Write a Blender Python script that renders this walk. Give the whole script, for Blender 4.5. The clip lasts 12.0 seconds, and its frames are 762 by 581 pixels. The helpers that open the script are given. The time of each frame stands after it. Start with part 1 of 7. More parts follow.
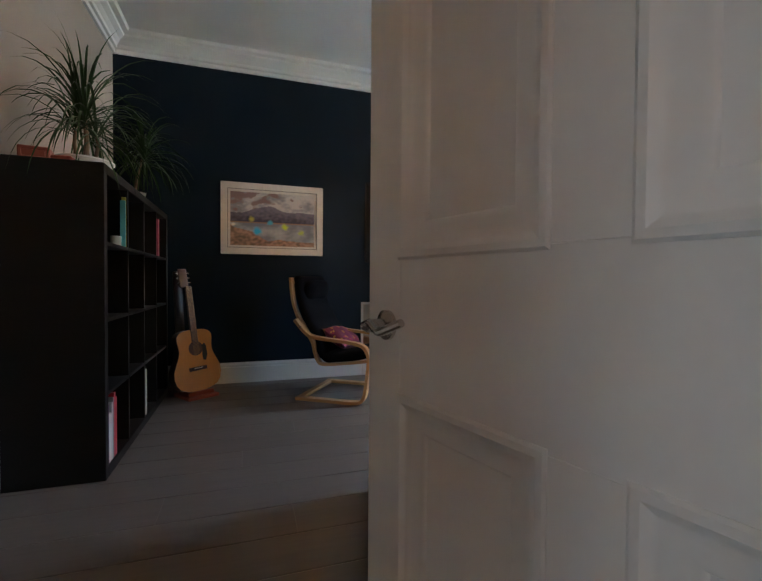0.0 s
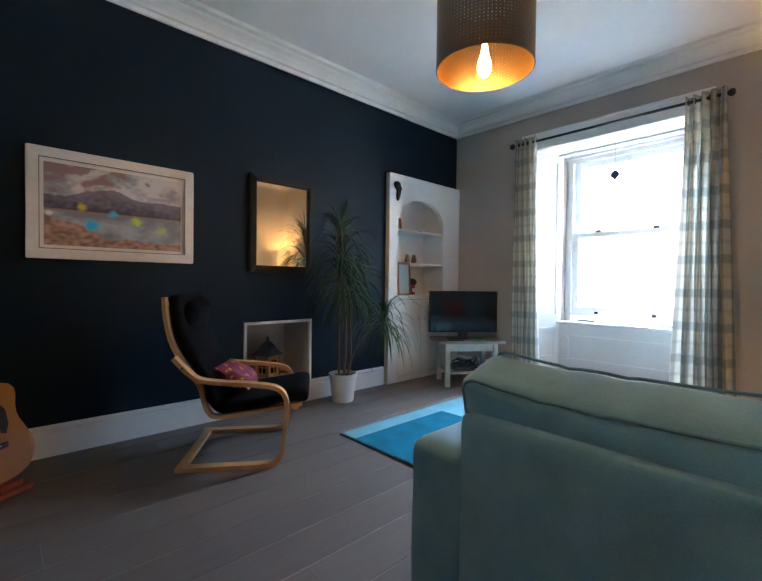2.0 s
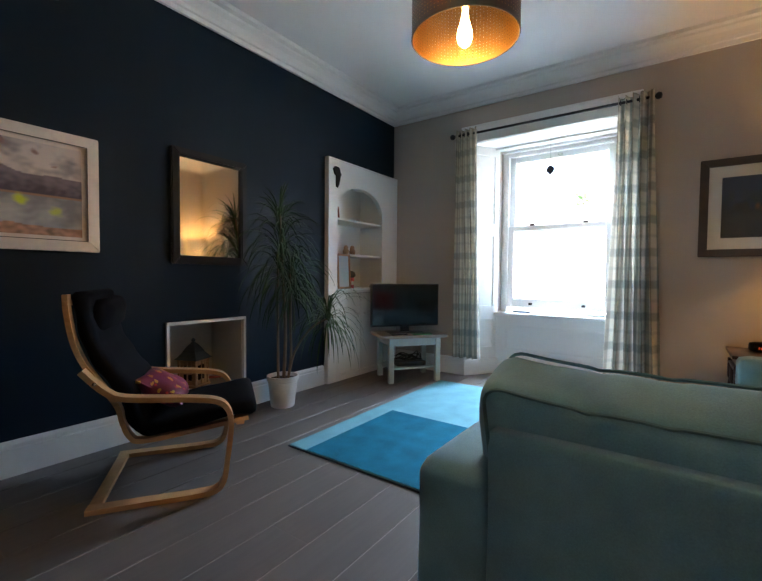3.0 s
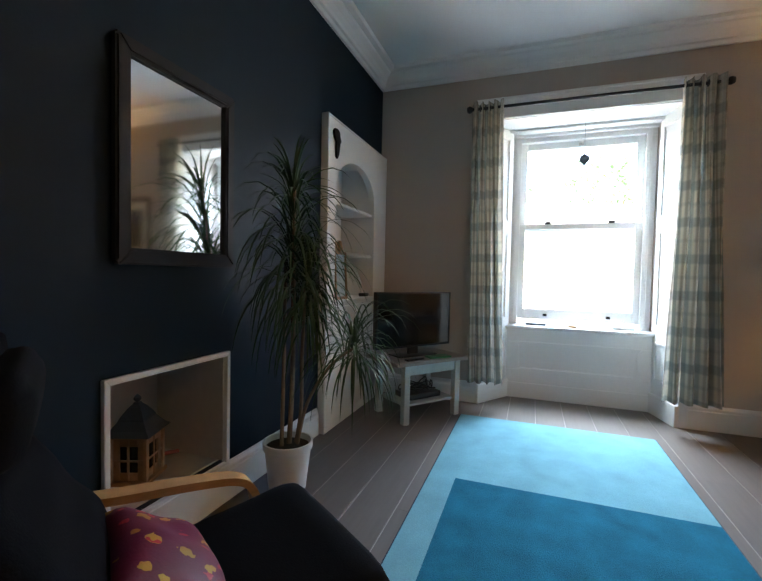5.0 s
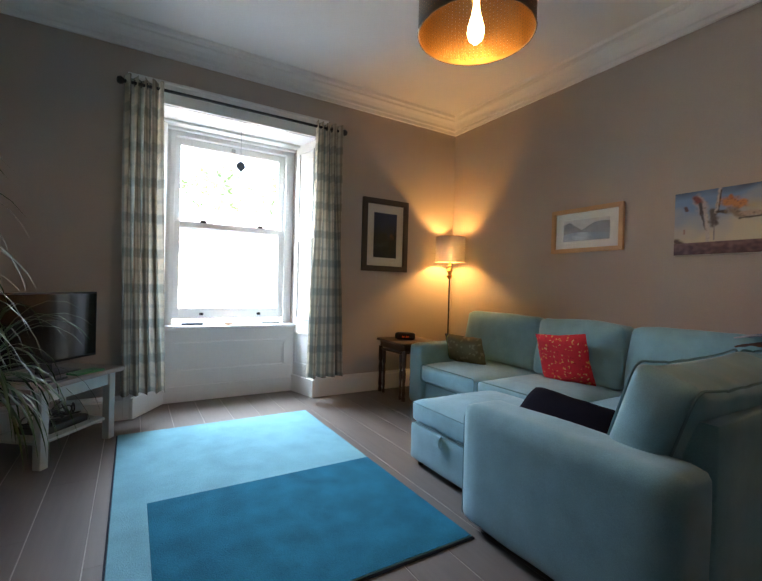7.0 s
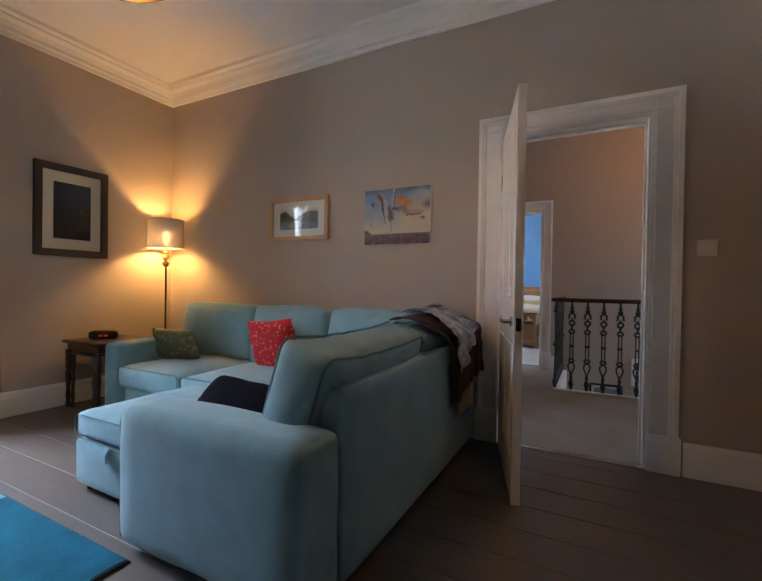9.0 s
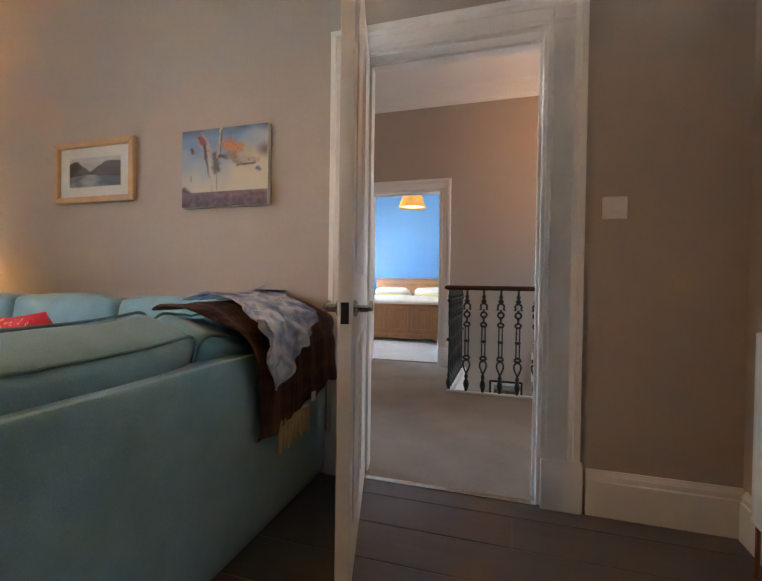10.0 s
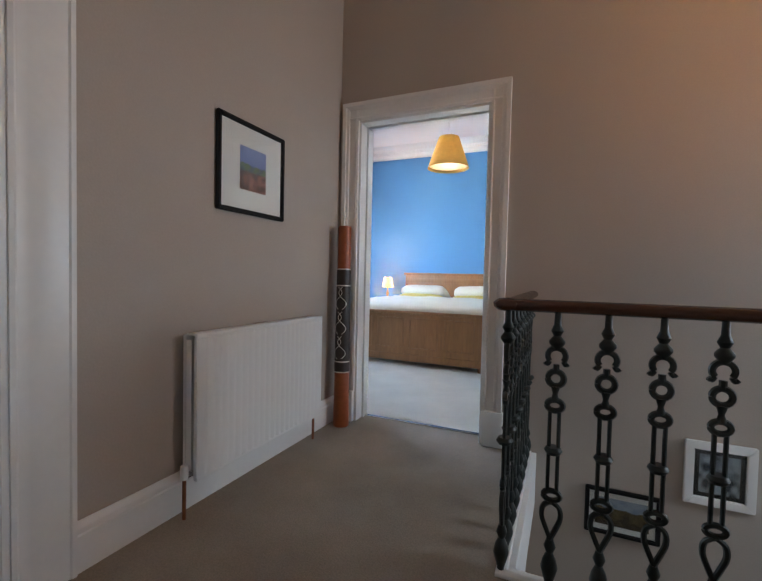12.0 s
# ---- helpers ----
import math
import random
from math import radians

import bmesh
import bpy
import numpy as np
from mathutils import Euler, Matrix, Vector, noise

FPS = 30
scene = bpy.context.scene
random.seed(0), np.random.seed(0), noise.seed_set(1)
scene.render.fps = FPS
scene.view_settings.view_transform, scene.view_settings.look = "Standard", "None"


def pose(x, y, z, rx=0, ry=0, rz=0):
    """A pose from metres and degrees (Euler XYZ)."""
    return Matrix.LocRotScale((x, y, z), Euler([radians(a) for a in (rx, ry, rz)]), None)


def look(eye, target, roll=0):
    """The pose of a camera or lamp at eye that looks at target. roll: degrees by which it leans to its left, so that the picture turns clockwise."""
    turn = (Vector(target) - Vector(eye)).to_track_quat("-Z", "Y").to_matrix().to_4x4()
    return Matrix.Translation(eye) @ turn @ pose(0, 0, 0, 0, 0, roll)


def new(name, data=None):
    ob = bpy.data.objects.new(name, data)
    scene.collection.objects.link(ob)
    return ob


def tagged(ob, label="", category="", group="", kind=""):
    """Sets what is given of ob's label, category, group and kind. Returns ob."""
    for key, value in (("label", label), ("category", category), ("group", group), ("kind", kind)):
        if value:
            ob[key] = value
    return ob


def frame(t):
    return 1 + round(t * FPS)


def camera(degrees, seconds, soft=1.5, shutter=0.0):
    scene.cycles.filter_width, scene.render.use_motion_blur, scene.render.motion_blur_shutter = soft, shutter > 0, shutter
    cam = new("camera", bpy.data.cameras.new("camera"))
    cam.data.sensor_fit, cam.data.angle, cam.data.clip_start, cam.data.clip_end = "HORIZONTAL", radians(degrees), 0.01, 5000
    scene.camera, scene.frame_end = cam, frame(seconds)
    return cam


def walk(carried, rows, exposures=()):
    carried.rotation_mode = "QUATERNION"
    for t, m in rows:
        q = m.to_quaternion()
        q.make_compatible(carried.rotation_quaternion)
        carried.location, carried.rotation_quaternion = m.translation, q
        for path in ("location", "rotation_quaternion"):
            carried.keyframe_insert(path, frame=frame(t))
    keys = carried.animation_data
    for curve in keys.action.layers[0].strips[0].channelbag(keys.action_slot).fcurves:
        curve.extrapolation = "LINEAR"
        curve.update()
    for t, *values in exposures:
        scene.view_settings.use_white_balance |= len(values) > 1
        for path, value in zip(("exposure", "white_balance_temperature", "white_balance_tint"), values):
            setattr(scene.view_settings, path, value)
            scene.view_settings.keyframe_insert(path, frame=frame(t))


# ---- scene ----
cam = camera(84.9, 12.0)
PATH = [
    (0, (-0.008, -0.27, 0.959), (0.606, 1.633, 0.917), 0.4),
    (0.5, (-0.006, 0.098, 0.958), (0.585, 2.008, 0.908), 0.4),
    (1, (-0.12, 0.45, 1.011), (0.525, 2.342, 0.974), 0.4),
    (1.5, (-0.254, 0.585, 1.062), (0.722, 2.33, 1.023), 0.5),
    (2, (-0.374, 0.637, 1.09), (0.988, 2.101, 1.05), 0.7),
    (2.5, (-0.399, 0.752, 1.085), (1.125, 2.045, 1.033), 0.9),
    (2.7, (-0.388, 0.835, 1.083), (1.18, 2.075, 1.022), 0.7),
    (4.5, (-0.004, 2.122, 1.122), (1.804, 2.975, 1.055), 1.1),
    (5, (0.086, 2.462, 1.136), (1.965, 3.143, 1.063), 1.2),
    (5.5, (0.131, 2.63, 1.116), (2.116, 2.866, 1.063), 1.4),
    (6, (0.153, 2.791, 1.109), (2.136, 2.533, 1.071), 1.3),
    (6.5, (0.135, 2.893, 1.101), (2.016, 2.215, 1.074), 1.7),
    (7, (0.091, 2.912, 1.098), (1.807, 1.886, 1.079), 1.6),
    (8.8, (-0.078, 2.662, 1.054), (0.972, 0.959, 1.041), 1.0),
    (9, (-0.104, 2.544, 1.047), (0.821, 0.77, 1.027), 0.9),
    (9.5, (-0.147, 2.136, 1.012), (0.491, 0.24, 0.986), 0.8),
    (10, (-0.221, 1.600, 0.960), (0.365, -0.312, 0.928), 0.8),
    (10.5, (-0.288, 1.061, 0.970), (0.283, -0.855, 0.928), 0.8),
    (11, (-0.244, 0.435, 0.979), (0.341, -1.477, 0.920), 1.7),
    (11.3, (-0.198, 0.095, 0.982), (0.431, -1.804, 0.924), 1.4),
    (11.5, (-0.153, -0.138, 1.001), (0.505, -2.026, 0.939), 1.7),
    (11.6, (-0.103, -0.281, 0.991), (0.582, -2.159, 0.926), 1.4),
    (12, (0.11, -0.718, 1.02), (0.921, -2.545, 0.951), 1.3),
]
EXPOSURES = [(0.0, 5.45, 6250, 10), (0.5, 5.85, 5850, 10), (1.0, 6.4, 5600, 10), (1.5, 6.15, 5700, 10), (2.4, 5.55, 5950, 10), (4.5, 5.3, 6450, 10), (5.5, 5.15, 6350, 12), (6.5, 5.10, 6650, 13),
             (9.0, 5.28, 6450, 18), (9.5, 5.6, 6600, 16), (10.0, 6.05, 6700, 15), (10.6, 6.2, 6750, 15), (11.0, 5.85, 6950, 12), (12.0, 5.65, 6250, 10)]
walk(cam, [(t, look(eye, target, roll)) for t, eye, target, roll in PATH], EXPOSURES)

# ---- light ----
world = bpy.data.worlds.new("sky")
scene.world = world
world.use_nodes = True
wn = world.node_tree.nodes
sky = wn.new("ShaderNodeTexSky")
sky.sky_type = "NISHITA"
sky.sun_disc = False
sky.sun_elevation = radians(32)
sky.sun_rotation = radians(250)
sky.dust_density = 4.0
wn["Background"].inputs["Strength"].default_value = 0.12
world.node_tree.links.new(sky.outputs[0], wn["Background"].inputs["Color"])

sun = new("sun", bpy.data.lights.new("sun", "SUN"))
sun.data.energy, sun.data.angle, sun.data.color = 1.3, radians(12), (1.0, 0.96, 0.9)
sun.matrix_world = look((-10, -9, 9), (0, 0, 0))


def window_light(name, x, y, z, w, h, target, watts):
    """Area lamp that stands in for skylight through a window."""
    ob = new(name, bpy.data.lights.new(name, "AREA"))
    ob.data.shape, ob.data.size, ob.data.size_y = "RECTANGLE", w, h
    ob.data.energy, ob.data.color = watts, (0.76, 0.885, 1.0)
    ob.matrix_world = look((x, y, z), target)
    return ob


def bulb_light(name, x, y, z, watts, colour, radius=0.03):
    ob = new(name, bpy.data.lights.new(name, "POINT"))
    ob.data.energy, ob.data.color, ob.data.shadow_soft_size = watts, colour, radius
    ob.location = (x, y, z)
    return ob


WARM = (1.0, 0.50, 0.13)
window_light("window_skylight", 5.65, 2.55, 3.62, 2.9, 1.8, (3.5, 1.75, 1.3), 40)
# Added fill for daylight from assumed, unseen bedroom, stair and side room windows.
window_light("bedroom_daylight_fill", 3.98, -5.4, 1.6, 1.2, 1.6, (0, -5.6, 1.0), 0.47)
window_light("stair_daylight_fill", -2.98, -2.75, 1.2, 0.9, 1.0, (-0.6, -3.1, -0.4), 1.15)
window_light("side_room_daylight_fill", 3.98, -1.6, 1.6, 1.0, 1.6, (0, -1.6, 1.0), 0.10)
bulb_light("pendant_bulb_light", 1.33, 1.77, 2.115, 0.2, WARM)
bulb_light("floor_lamp_light", 3.69, -0.125, 1.488, 0.95, WARM)
bulb_light("hall_bulb_light", -0.85, -2.30, 2.41, 0.112, (1.0, 0.31, 0.085))
bulb_light("bedroom_bulb_light", 1.39, -5.42, 2.40, 0.07, (1.0, 0.85, 0.6))
bulb_light("bedside_bulb_light", 2.95, -7.4, 0.93, 0.9, (1.0, 0.36, 0.10))

# ---- materials ----
def material(name, colour, rough=0.6, metal=0.0, vary=0.12, grain=30.0, blotch=2.0, bump=0.1, stretch=(1, 1, 1), per_object=0.0, sheen=0.0, spec=0.5, wear=0.08):
    """Paint, cloth, wood or metal: colour varied by a fine grain and by large blotches, with a fine relief."""
    m = bpy.data.materials.new(name)
    m.use_nodes = True
    n, l = m.node_tree.nodes, m.node_tree.links
    p = n["Principled BSDF"]
    p.inputs["Roughness"].default_value = rough
    p.inputs["Metallic"].default_value = metal
    p.inputs["Specular IOR Level"].default_value = spec
    if sheen:
        p.inputs["Sheen Weight"].default_value = sheen
    co = n.new("ShaderNodeTexCoord")
    mp = n.new("ShaderNodeMapping")
    mp.inputs["Scale"].default_value = stretch
    l.new(co.outputs["Object"], mp.inputs["Vector"])
    fine, large = n.new("ShaderNodeTexNoise"), n.new("ShaderNodeTexNoise")
    fine.inputs["Scale"].default_value, large.inputs["Scale"].default_value = grain, blotch
    fine.inputs["Detail"].default_value, large.inputs["Detail"].default_value = 4, 3
    for t in (fine, large):
        l.new(mp.outputs[0], t.inputs["Vector"])
    add = n.new("ShaderNodeMath")
    add.operation = "ADD"
    l.new(fine.outputs["Fac"], add.inputs[0])
    l.new(large.outputs["Fac"], add.inputs[1])
    last = add
    if per_object:
        info = n.new("ShaderNodeObjectInfo")
        mul = n.new("ShaderNodeMath")
        mul.operation = "MULTIPLY_ADD"
        mul.inputs[1].default_value = per_object
        l.new(info.outputs["Random"], mul.inputs[0])
        l.new(add.outputs[0], mul.inputs[2])
        last = mul
    ramp = n.new("ShaderNodeMapRange")
    ramp.inputs["From Min"].default_value, ramp.inputs["From Max"].default_value = 0.6, 1.4 + per_object
    ramp.inputs["To Min"].default_value, ramp.inputs["To Max"].default_value = 1 - vary, 1 + vary
    l.new(last.outputs[0], ramp.inputs["Value"])
    mix = n.new("ShaderNodeVectorMath")
    mix.operation = "SCALE"
    mix.inputs[0].default_value = colour
    l.new(ramp.outputs[0], mix.inputs["Scale"])
    l.new(mix.outputs[0], p.inputs["Base Color"])
    rr = n.new("ShaderNodeMapRange")
    rr.inputs["To Min"].default_value, rr.inputs["To Max"].default_value = max(0.02, rough - wear), min(1, rough + wear)
    l.new(large.outputs["Fac"], rr.inputs["Value"])
    l.new(rr.outputs[0], p.inputs["Roughness"])
    if bump:
        b = n.new("ShaderNodeBump")
        b.inputs["Strength"].default_value, b.inputs["Distance"].default_value = bump, 0.004
        l.new(fine.outputs["Fac"], b.inputs["Height"])
        l.new(b.outputs[0], p.inputs["Normal"])
    return m


def glow(name, colour, strength):
    m = bpy.data.materials.new(name)
    m.use_nodes = True
    p = m.node_tree.nodes["Principled BSDF"]
    p.inputs["Base Color"].default_value = (*colour, 1)
    p.inputs["Emission Color"].default_value = (*colour, 1)
    p.inputs["Emission Strength"].default_value = strength
    return m


def clear_glass(name):
    """Thin clear glass: straight through, with a mirror gloss that grows at a slant."""
    m = bpy.data.materials.new(name)
    m.use_nodes = True
    n, l = m.node_tree.nodes, m.node_tree.links
    n.remove(n["Principled BSDF"])
    clear, gloss, mx, fr = n.new("ShaderNodeBsdfTransparent"), n.new("ShaderNodeBsdfGlossy"), n.new("ShaderNodeMixShader"), n.new("ShaderNodeLayerWeight")
    clear.inputs["Color"].default_value = (0.97, 0.98, 0.975, 1)
    gloss.inputs["Roughness"].default_value = 0.02
    fr.inputs["Blend"].default_value = 0.5
    up, k = n.new("ShaderNodeMath"), n.new("ShaderNodeMath")
    up.operation, k.operation = "POWER", "MULTIPLY_ADD"
    up.inputs[1].default_value, k.inputs[1].default_value, k.inputs[2].default_value = 5.0, 0.9, 0.035
    l.new(fr.outputs["Facing"], up.inputs[0])
    l.new(up.outputs[0], k.inputs[0])
    l.new(k.outputs[0], mx.inputs[0])
    l.new(clear.outputs[0], mx.inputs[1])
    l.new(gloss.outputs[0], mx.inputs[2])
    l.new(mx.outputs[0], n["Material Output"].inputs["Surface"])
    return m


def cloth_through(name, colour, share=0.35, **more):
    """Thin cloth or a lamp shade that lets part of the light through."""
    m = material(name, colour, **more)
    n, l = m.node_tree.nodes, m.node_tree.links
    p, out = n["Principled BSDF"], n["Material Output"]
    tr = n.new("ShaderNodeBsdfTranslucent")
    src = p.inputs["Base Color"].links[0].from_socket
    l.new(src, tr.inputs["Color"])
    mx = n.new("ShaderNodeMixShader")
    mx.inputs[0].default_value = share
    l.new(p.outputs[0], mx.inputs[1])
    l.new(tr.outputs[0], mx.inputs[2])
    l.new(mx.outputs[0], out.inputs["Surface"])
    return m


def painted(name, rough=0.5):
    """A picture: the colours come from the mesh's own colour attribute."""
    m = bpy.data.materials.new(name)
    m.use_nodes = True
    n, l = m.node_tree.nodes, m.node_tree.links
    a = n.new("ShaderNodeAttribute")
    a.attribute_name = "picture"
    p = n["Principled BSDF"]
    p.inputs["Roughness"].default_value = rough
    l.new(a.outputs["Color"], p.inputs["Base Color"])
    return m


def checked(name, cols, period, through_share):
    """Woven check of soft bands in both directions; cols: ground, band one, band two."""
    m = cloth_through(name, cols[0], through_share, rough=0.9, bump=0.25, grain=220, vary=0.08)
    n, l = m.node_tree.nodes, m.node_tree.links
    p = n["Principled BSDF"]
    tr = [x for x in n if x.type == "BSDF_TRANSLUCENT"][0]
    uv = n.new("ShaderNodeUVMap")
    sep = n.new("ShaderNodeSeparateXYZ")
    l.new(uv.outputs[0], sep.inputs[0])
    last = p.inputs["Base Color"].links[0].from_socket
    for axis, shift, lo, hi, col, amount in ((0, 0.0, 0.0, 0.26, cols[1], 0.66), (1, 0.1, 0.0, 0.26, cols[1], 0.48), (0, 0.5, 0.0, 0.16, cols[2], 0.55), (1, 0.6, 0.0, 0.10, cols[1], 0.25), (0, 0.27, 0.0, 0.10, cols[2], 0.5)):
        w = n.new("ShaderNodeMath")
        w.operation = "MULTIPLY_ADD"
        w.inputs[1].default_value, w.inputs[2].default_value = 1 / period, shift
        l.new(sep.outputs[axis], w.inputs[0])
        f = n.new("ShaderNodeMath")
        f.operation = "FRACT"
        l.new(w.outputs[0], f.inputs[0])
        c = n.new("ShaderNodeMapRange")
        c.interpolation_type = "SMOOTHSTEP"
        c.inputs["From Min"].default_value, c.inputs["From Max"].default_value = hi / 2 - 0.035, hi / 2 + 0.035
        c.inputs["To Min"].default_value, c.inputs["To Max"].default_value = 1, 0
        d = n.new("ShaderNodeMath")
        d.operation = "PINGPONG"
        d.inputs[1].default_value = 0.5
        l.new(f.outputs[0], d.inputs[0])
        l.new(d.outputs[0], c.inputs["Value"])
        k = n.new("ShaderNodeMath")
        k.operation = "MULTIPLY"
        k.inputs[1].default_value = amount
        l.new(c.outputs[0], k.inputs[0])
        mx = n.new("ShaderNodeMix")
        mx.data_type = "RGBA"
        l.new(k.outputs[0], mx.inputs[0])
        l.new(last, mx.inputs[6])
        mx.inputs[7].default_value = (*col, 1)
        last = mx.outputs[2]
    l.new(last, p.inputs["Base Color"])
    l.new(last, tr.inputs["Color"])
    return m


def spotted(name, ground, spots, scale=14.0, size=0.32, rough=0.85):
    """Printed cloth: scattered motifs of several colours on a ground."""
    m = material(name, ground, rough=rough, bump=0.2, grain=150)
    n, l = m.node_tree.nodes, m.node_tree.links
    p = n["Principled BSDF"]
    last = p.inputs["Base Color"].links[0].from_socket
    co = n.new("ShaderNodeTexCoord")
    for i, col in enumerate(spots):
        mp = n.new("ShaderNodeMapping")
        mp.inputs["Location"].default_value = (i * 3.7, i * 1.9, i * 2.3)
        v = n.new("ShaderNodeTexVoronoi")
        v.inputs["Scale"].default_value = scale * (1 + 0.3 * i)
        wn_ = n.new("ShaderNodeTexNoise")
        wn_.inputs["Scale"].default_value = scale * 1.6
        wv = n.new("ShaderNodeVectorMath")
        wv.operation = "MULTIPLY_ADD"
        wv.inputs[1].default_value = (0.9 / scale, 0.9 / scale, 0.9 / scale)
        l.new(co.outputs["Object"], wn_.inputs["Vector"])
        l.new(wn_.outputs["Color"], wv.inputs[0])
        l.new(co.outputs["Object"], wv.inputs[2])
        l.new(wv.outputs[0], mp.inputs["Vector"])
        l.new(mp.outputs[0], v.inputs["Vector"])
        c = n.new("ShaderNodeMath")
        c.operation = "LESS_THAN"
        c.inputs[1].default_value = size
        l.new(v.outputs["Distance"], c.inputs[0])
        mx = n.new("ShaderNodeMix")
        mx.data_type = "RGBA"
        l.new(c.outputs[0], mx.inputs[0])
        l.new(last, mx.inputs[6])
        mx.inputs[7].default_value = (*col, 1)
        last = mx.outputs[2]
    l.new(last, p.inputs["Base Color"])
    return m


def mottled(name, cols, scale=16.0, warp=3.0, rough=0.9):
    """Crumpled printed cotton: a warped noise runs through several colours."""
    m = material(name, cols[0], rough=rough, bump=0.3, grain=200)
    n, l = m.node_tree.nodes, m.node_tree.links
    co, t, r = n.new("ShaderNodeTexCoord"), n.new("ShaderNodeTexNoise"), n.new("ShaderNodeValToRGB")
    t.inputs["Scale"].default_value, t.inputs["Detail"].default_value, t.inputs["Distortion"].default_value = scale, 5, warp
    l.new(co.outputs["Object"], t.inputs["Vector"])
    l.new(t.outputs["Fac"], r.inputs["Fac"])
    e = r.color_ramp.elements
    while len(e) < len(cols):
        e.new(0.5)
    for i, col in enumerate(cols):
        e[i].position = 0.32 + 0.36 * i / (len(cols) - 1)
        e[i].color = (*col, 1)
    l.new(r.outputs["Color"], n["Principled BSDF"].inputs["Base Color"])
    return m


M_TAUPE = material("taupe_wall_paint", (0.44, 0.385, 0.335), 0.85, vary=0.05, grain=120, blotch=1.5, bump=0.12)
M_NAVY = material("navy_wall_paint", (0.0032, 0.0122, 0.0232), 0.6, vary=0.15, grain=120, blotch=1.2, bump=0.10, spec=0.2)
M_BLUE = material("sky_blue_wall_paint", (0.10, 0.29, 0.58), 0.8, vary=0.05, grain=120, bump=0.1)
M_CEIL = material("white_ceiling_paint", (0.78, 0.78, 0.77), 0.9, vary=0.04, grain=80, bump=0.08)
M_WHITE = material("white_gloss_paint", (0.80, 0.80, 0.785), 0.36, vary=0.025, grain=35, blotch=1.2, bump=0.012, wear=0.03)
M_DOOR = material("warm_white_door_paint", (0.67, 0.67, 0.645), 0.33, vary=0.025, grain=30, blotch=1.0, bump=0.012, wear=0.025)
M_PLANK = material("grey_brown_laminate", (0.132, 0.115, 0.104), 0.44, vary=0.22, grain=26, blotch=3, bump=0.10, stretch=(0.12, 1.6, 1), per_object=0.35)
M_JOINT = material("pale_plank_joint", (0.36, 0.33, 0.30), 0.5, vary=0.2)
M_CARPET = material("beige_grey_carpet", (0.32, 0.275, 0.225), 0.98, vary=0.22, grain=160, blotch=3, bump=0.9, spec=0.1)
M_CARPET_L = material("pale_bedroom_carpet", (0.50, 0.48, 0.42), 0.98, vary=0.15, grain=160, blotch=3, bump=0.8, spec=0.1)
M_SOFA = material("duck_egg_velvet", (0.195, 0.375, 0.43), 0.85, vary=0.20, grain=260, blotch=9, bump=0.22, sheen=0.35, spec=0.2)
M_PIPE = material("dark_sofa_piping", (0.12, 0.23, 0.25), 0.85, vary=0.1)
M_RUG_L = material("pale_aqua_rug_pile", (0.165, 0.375, 0.455), 0.97, vary=0.20, grain=200, blotch=6, bump=0.8, spec=0.1)
M_RUG_D = material("teal_rug_pile", (0.013, 0.132, 0.215), 0.97, vary=0.34, grain=180, blotch=7, bump=0.8, spec=0.1)
M_RUG_E = material("navy_rug_edging", (0.02, 0.035, 0.06), 0.95, vary=0.1)
M_BIRCH = material("bent_birch_veneer", (0.52, 0.30, 0.13), 0.42, vary=0.18, grain=22, blotch=4, bump=0.05, stretch=(1, 1, 5))
M_BLACK_CLOTH = material("black_cotton", (0.0045, 0.005, 0.007), 0.95, vary=0.25, grain=200, bump=0.3, spec=0.1)
M_BLACKWOOD = material("black_brown_wood", (0.008, 0.0075, 0.007), 0.5, vary=0.3, grain=30, bump=0.1, stretch=(1, 1, 6), spec=0.22)
M_OAK = material("honey_oak", (0.30, 0.145, 0.055), 0.45, vary=0.25, grain=14, bump=0.08, stretch=(3, 3, 0.5))
M_PINE = material("pale_wood_frame", (0.55, 0.34, 0.17), 0.45, vary=0.15, grain=20, bump=0.05)
M_MAHOG = material("dark_mahogany", (0.06, 0.022, 0.012), 0.25, vary=0.25, grain=20, bump=0.05, stretch=(0.3, 3, 3))
M_DARKTABLE = material("dark_stained_table_wood", (0.040, 0.018, 0.011), 0.35, vary=0.25, grain=20, bump=0.06)
M_SPRUCE = material("guitar_spruce_top", (0.53, 0.235, 0.065), 0.25, vary=0.10, grain=60, bump=0.02, stretch=(4, 4, 0.3))
M_ROSEWOOD = material("rosewood", (0.07, 0.030, 0.018), 0.4, vary=0.2, grain=40)
M_IRON = material("dark_green_cast_iron", (0.014, 0.020, 0.018), 0.42, metal=0.1, vary=0.25, grain=60, bump=0.15)
M_CHROME = material("satin_chrome", (0.62, 0.60, 0.57), 0.25, metal=1.0, vary=0.05)
M_BRASS = material("aged_brass", (0.45, 0.30, 0.13), 0.35, metal=1.0, vary=0.12)
M_STEEL = material("dark_pole_metal", (0.03, 0.03, 0.032), 0.4, metal=0.7, vary=0.1)
M_BLACK = material("black_plastic", (0.012, 0.012, 0.013), 0.35, vary=0.1, bump=0.02)
M_SCREEN = material("dark_glass_screen", (0.008, 0.009, 0.010), 0.08, vary=0.05, bump=0.0)
M_SAGE = material("sage_painted_wood", (0.40, 0.44, 0.42), 0.5, vary=0.10, grain=30)
M_GREYWOOD = material("grey_brown_table_top", (0.26, 0.22, 0.19), 0.5, vary=0.2, grain=20, stretch=(0.5, 3, 1))
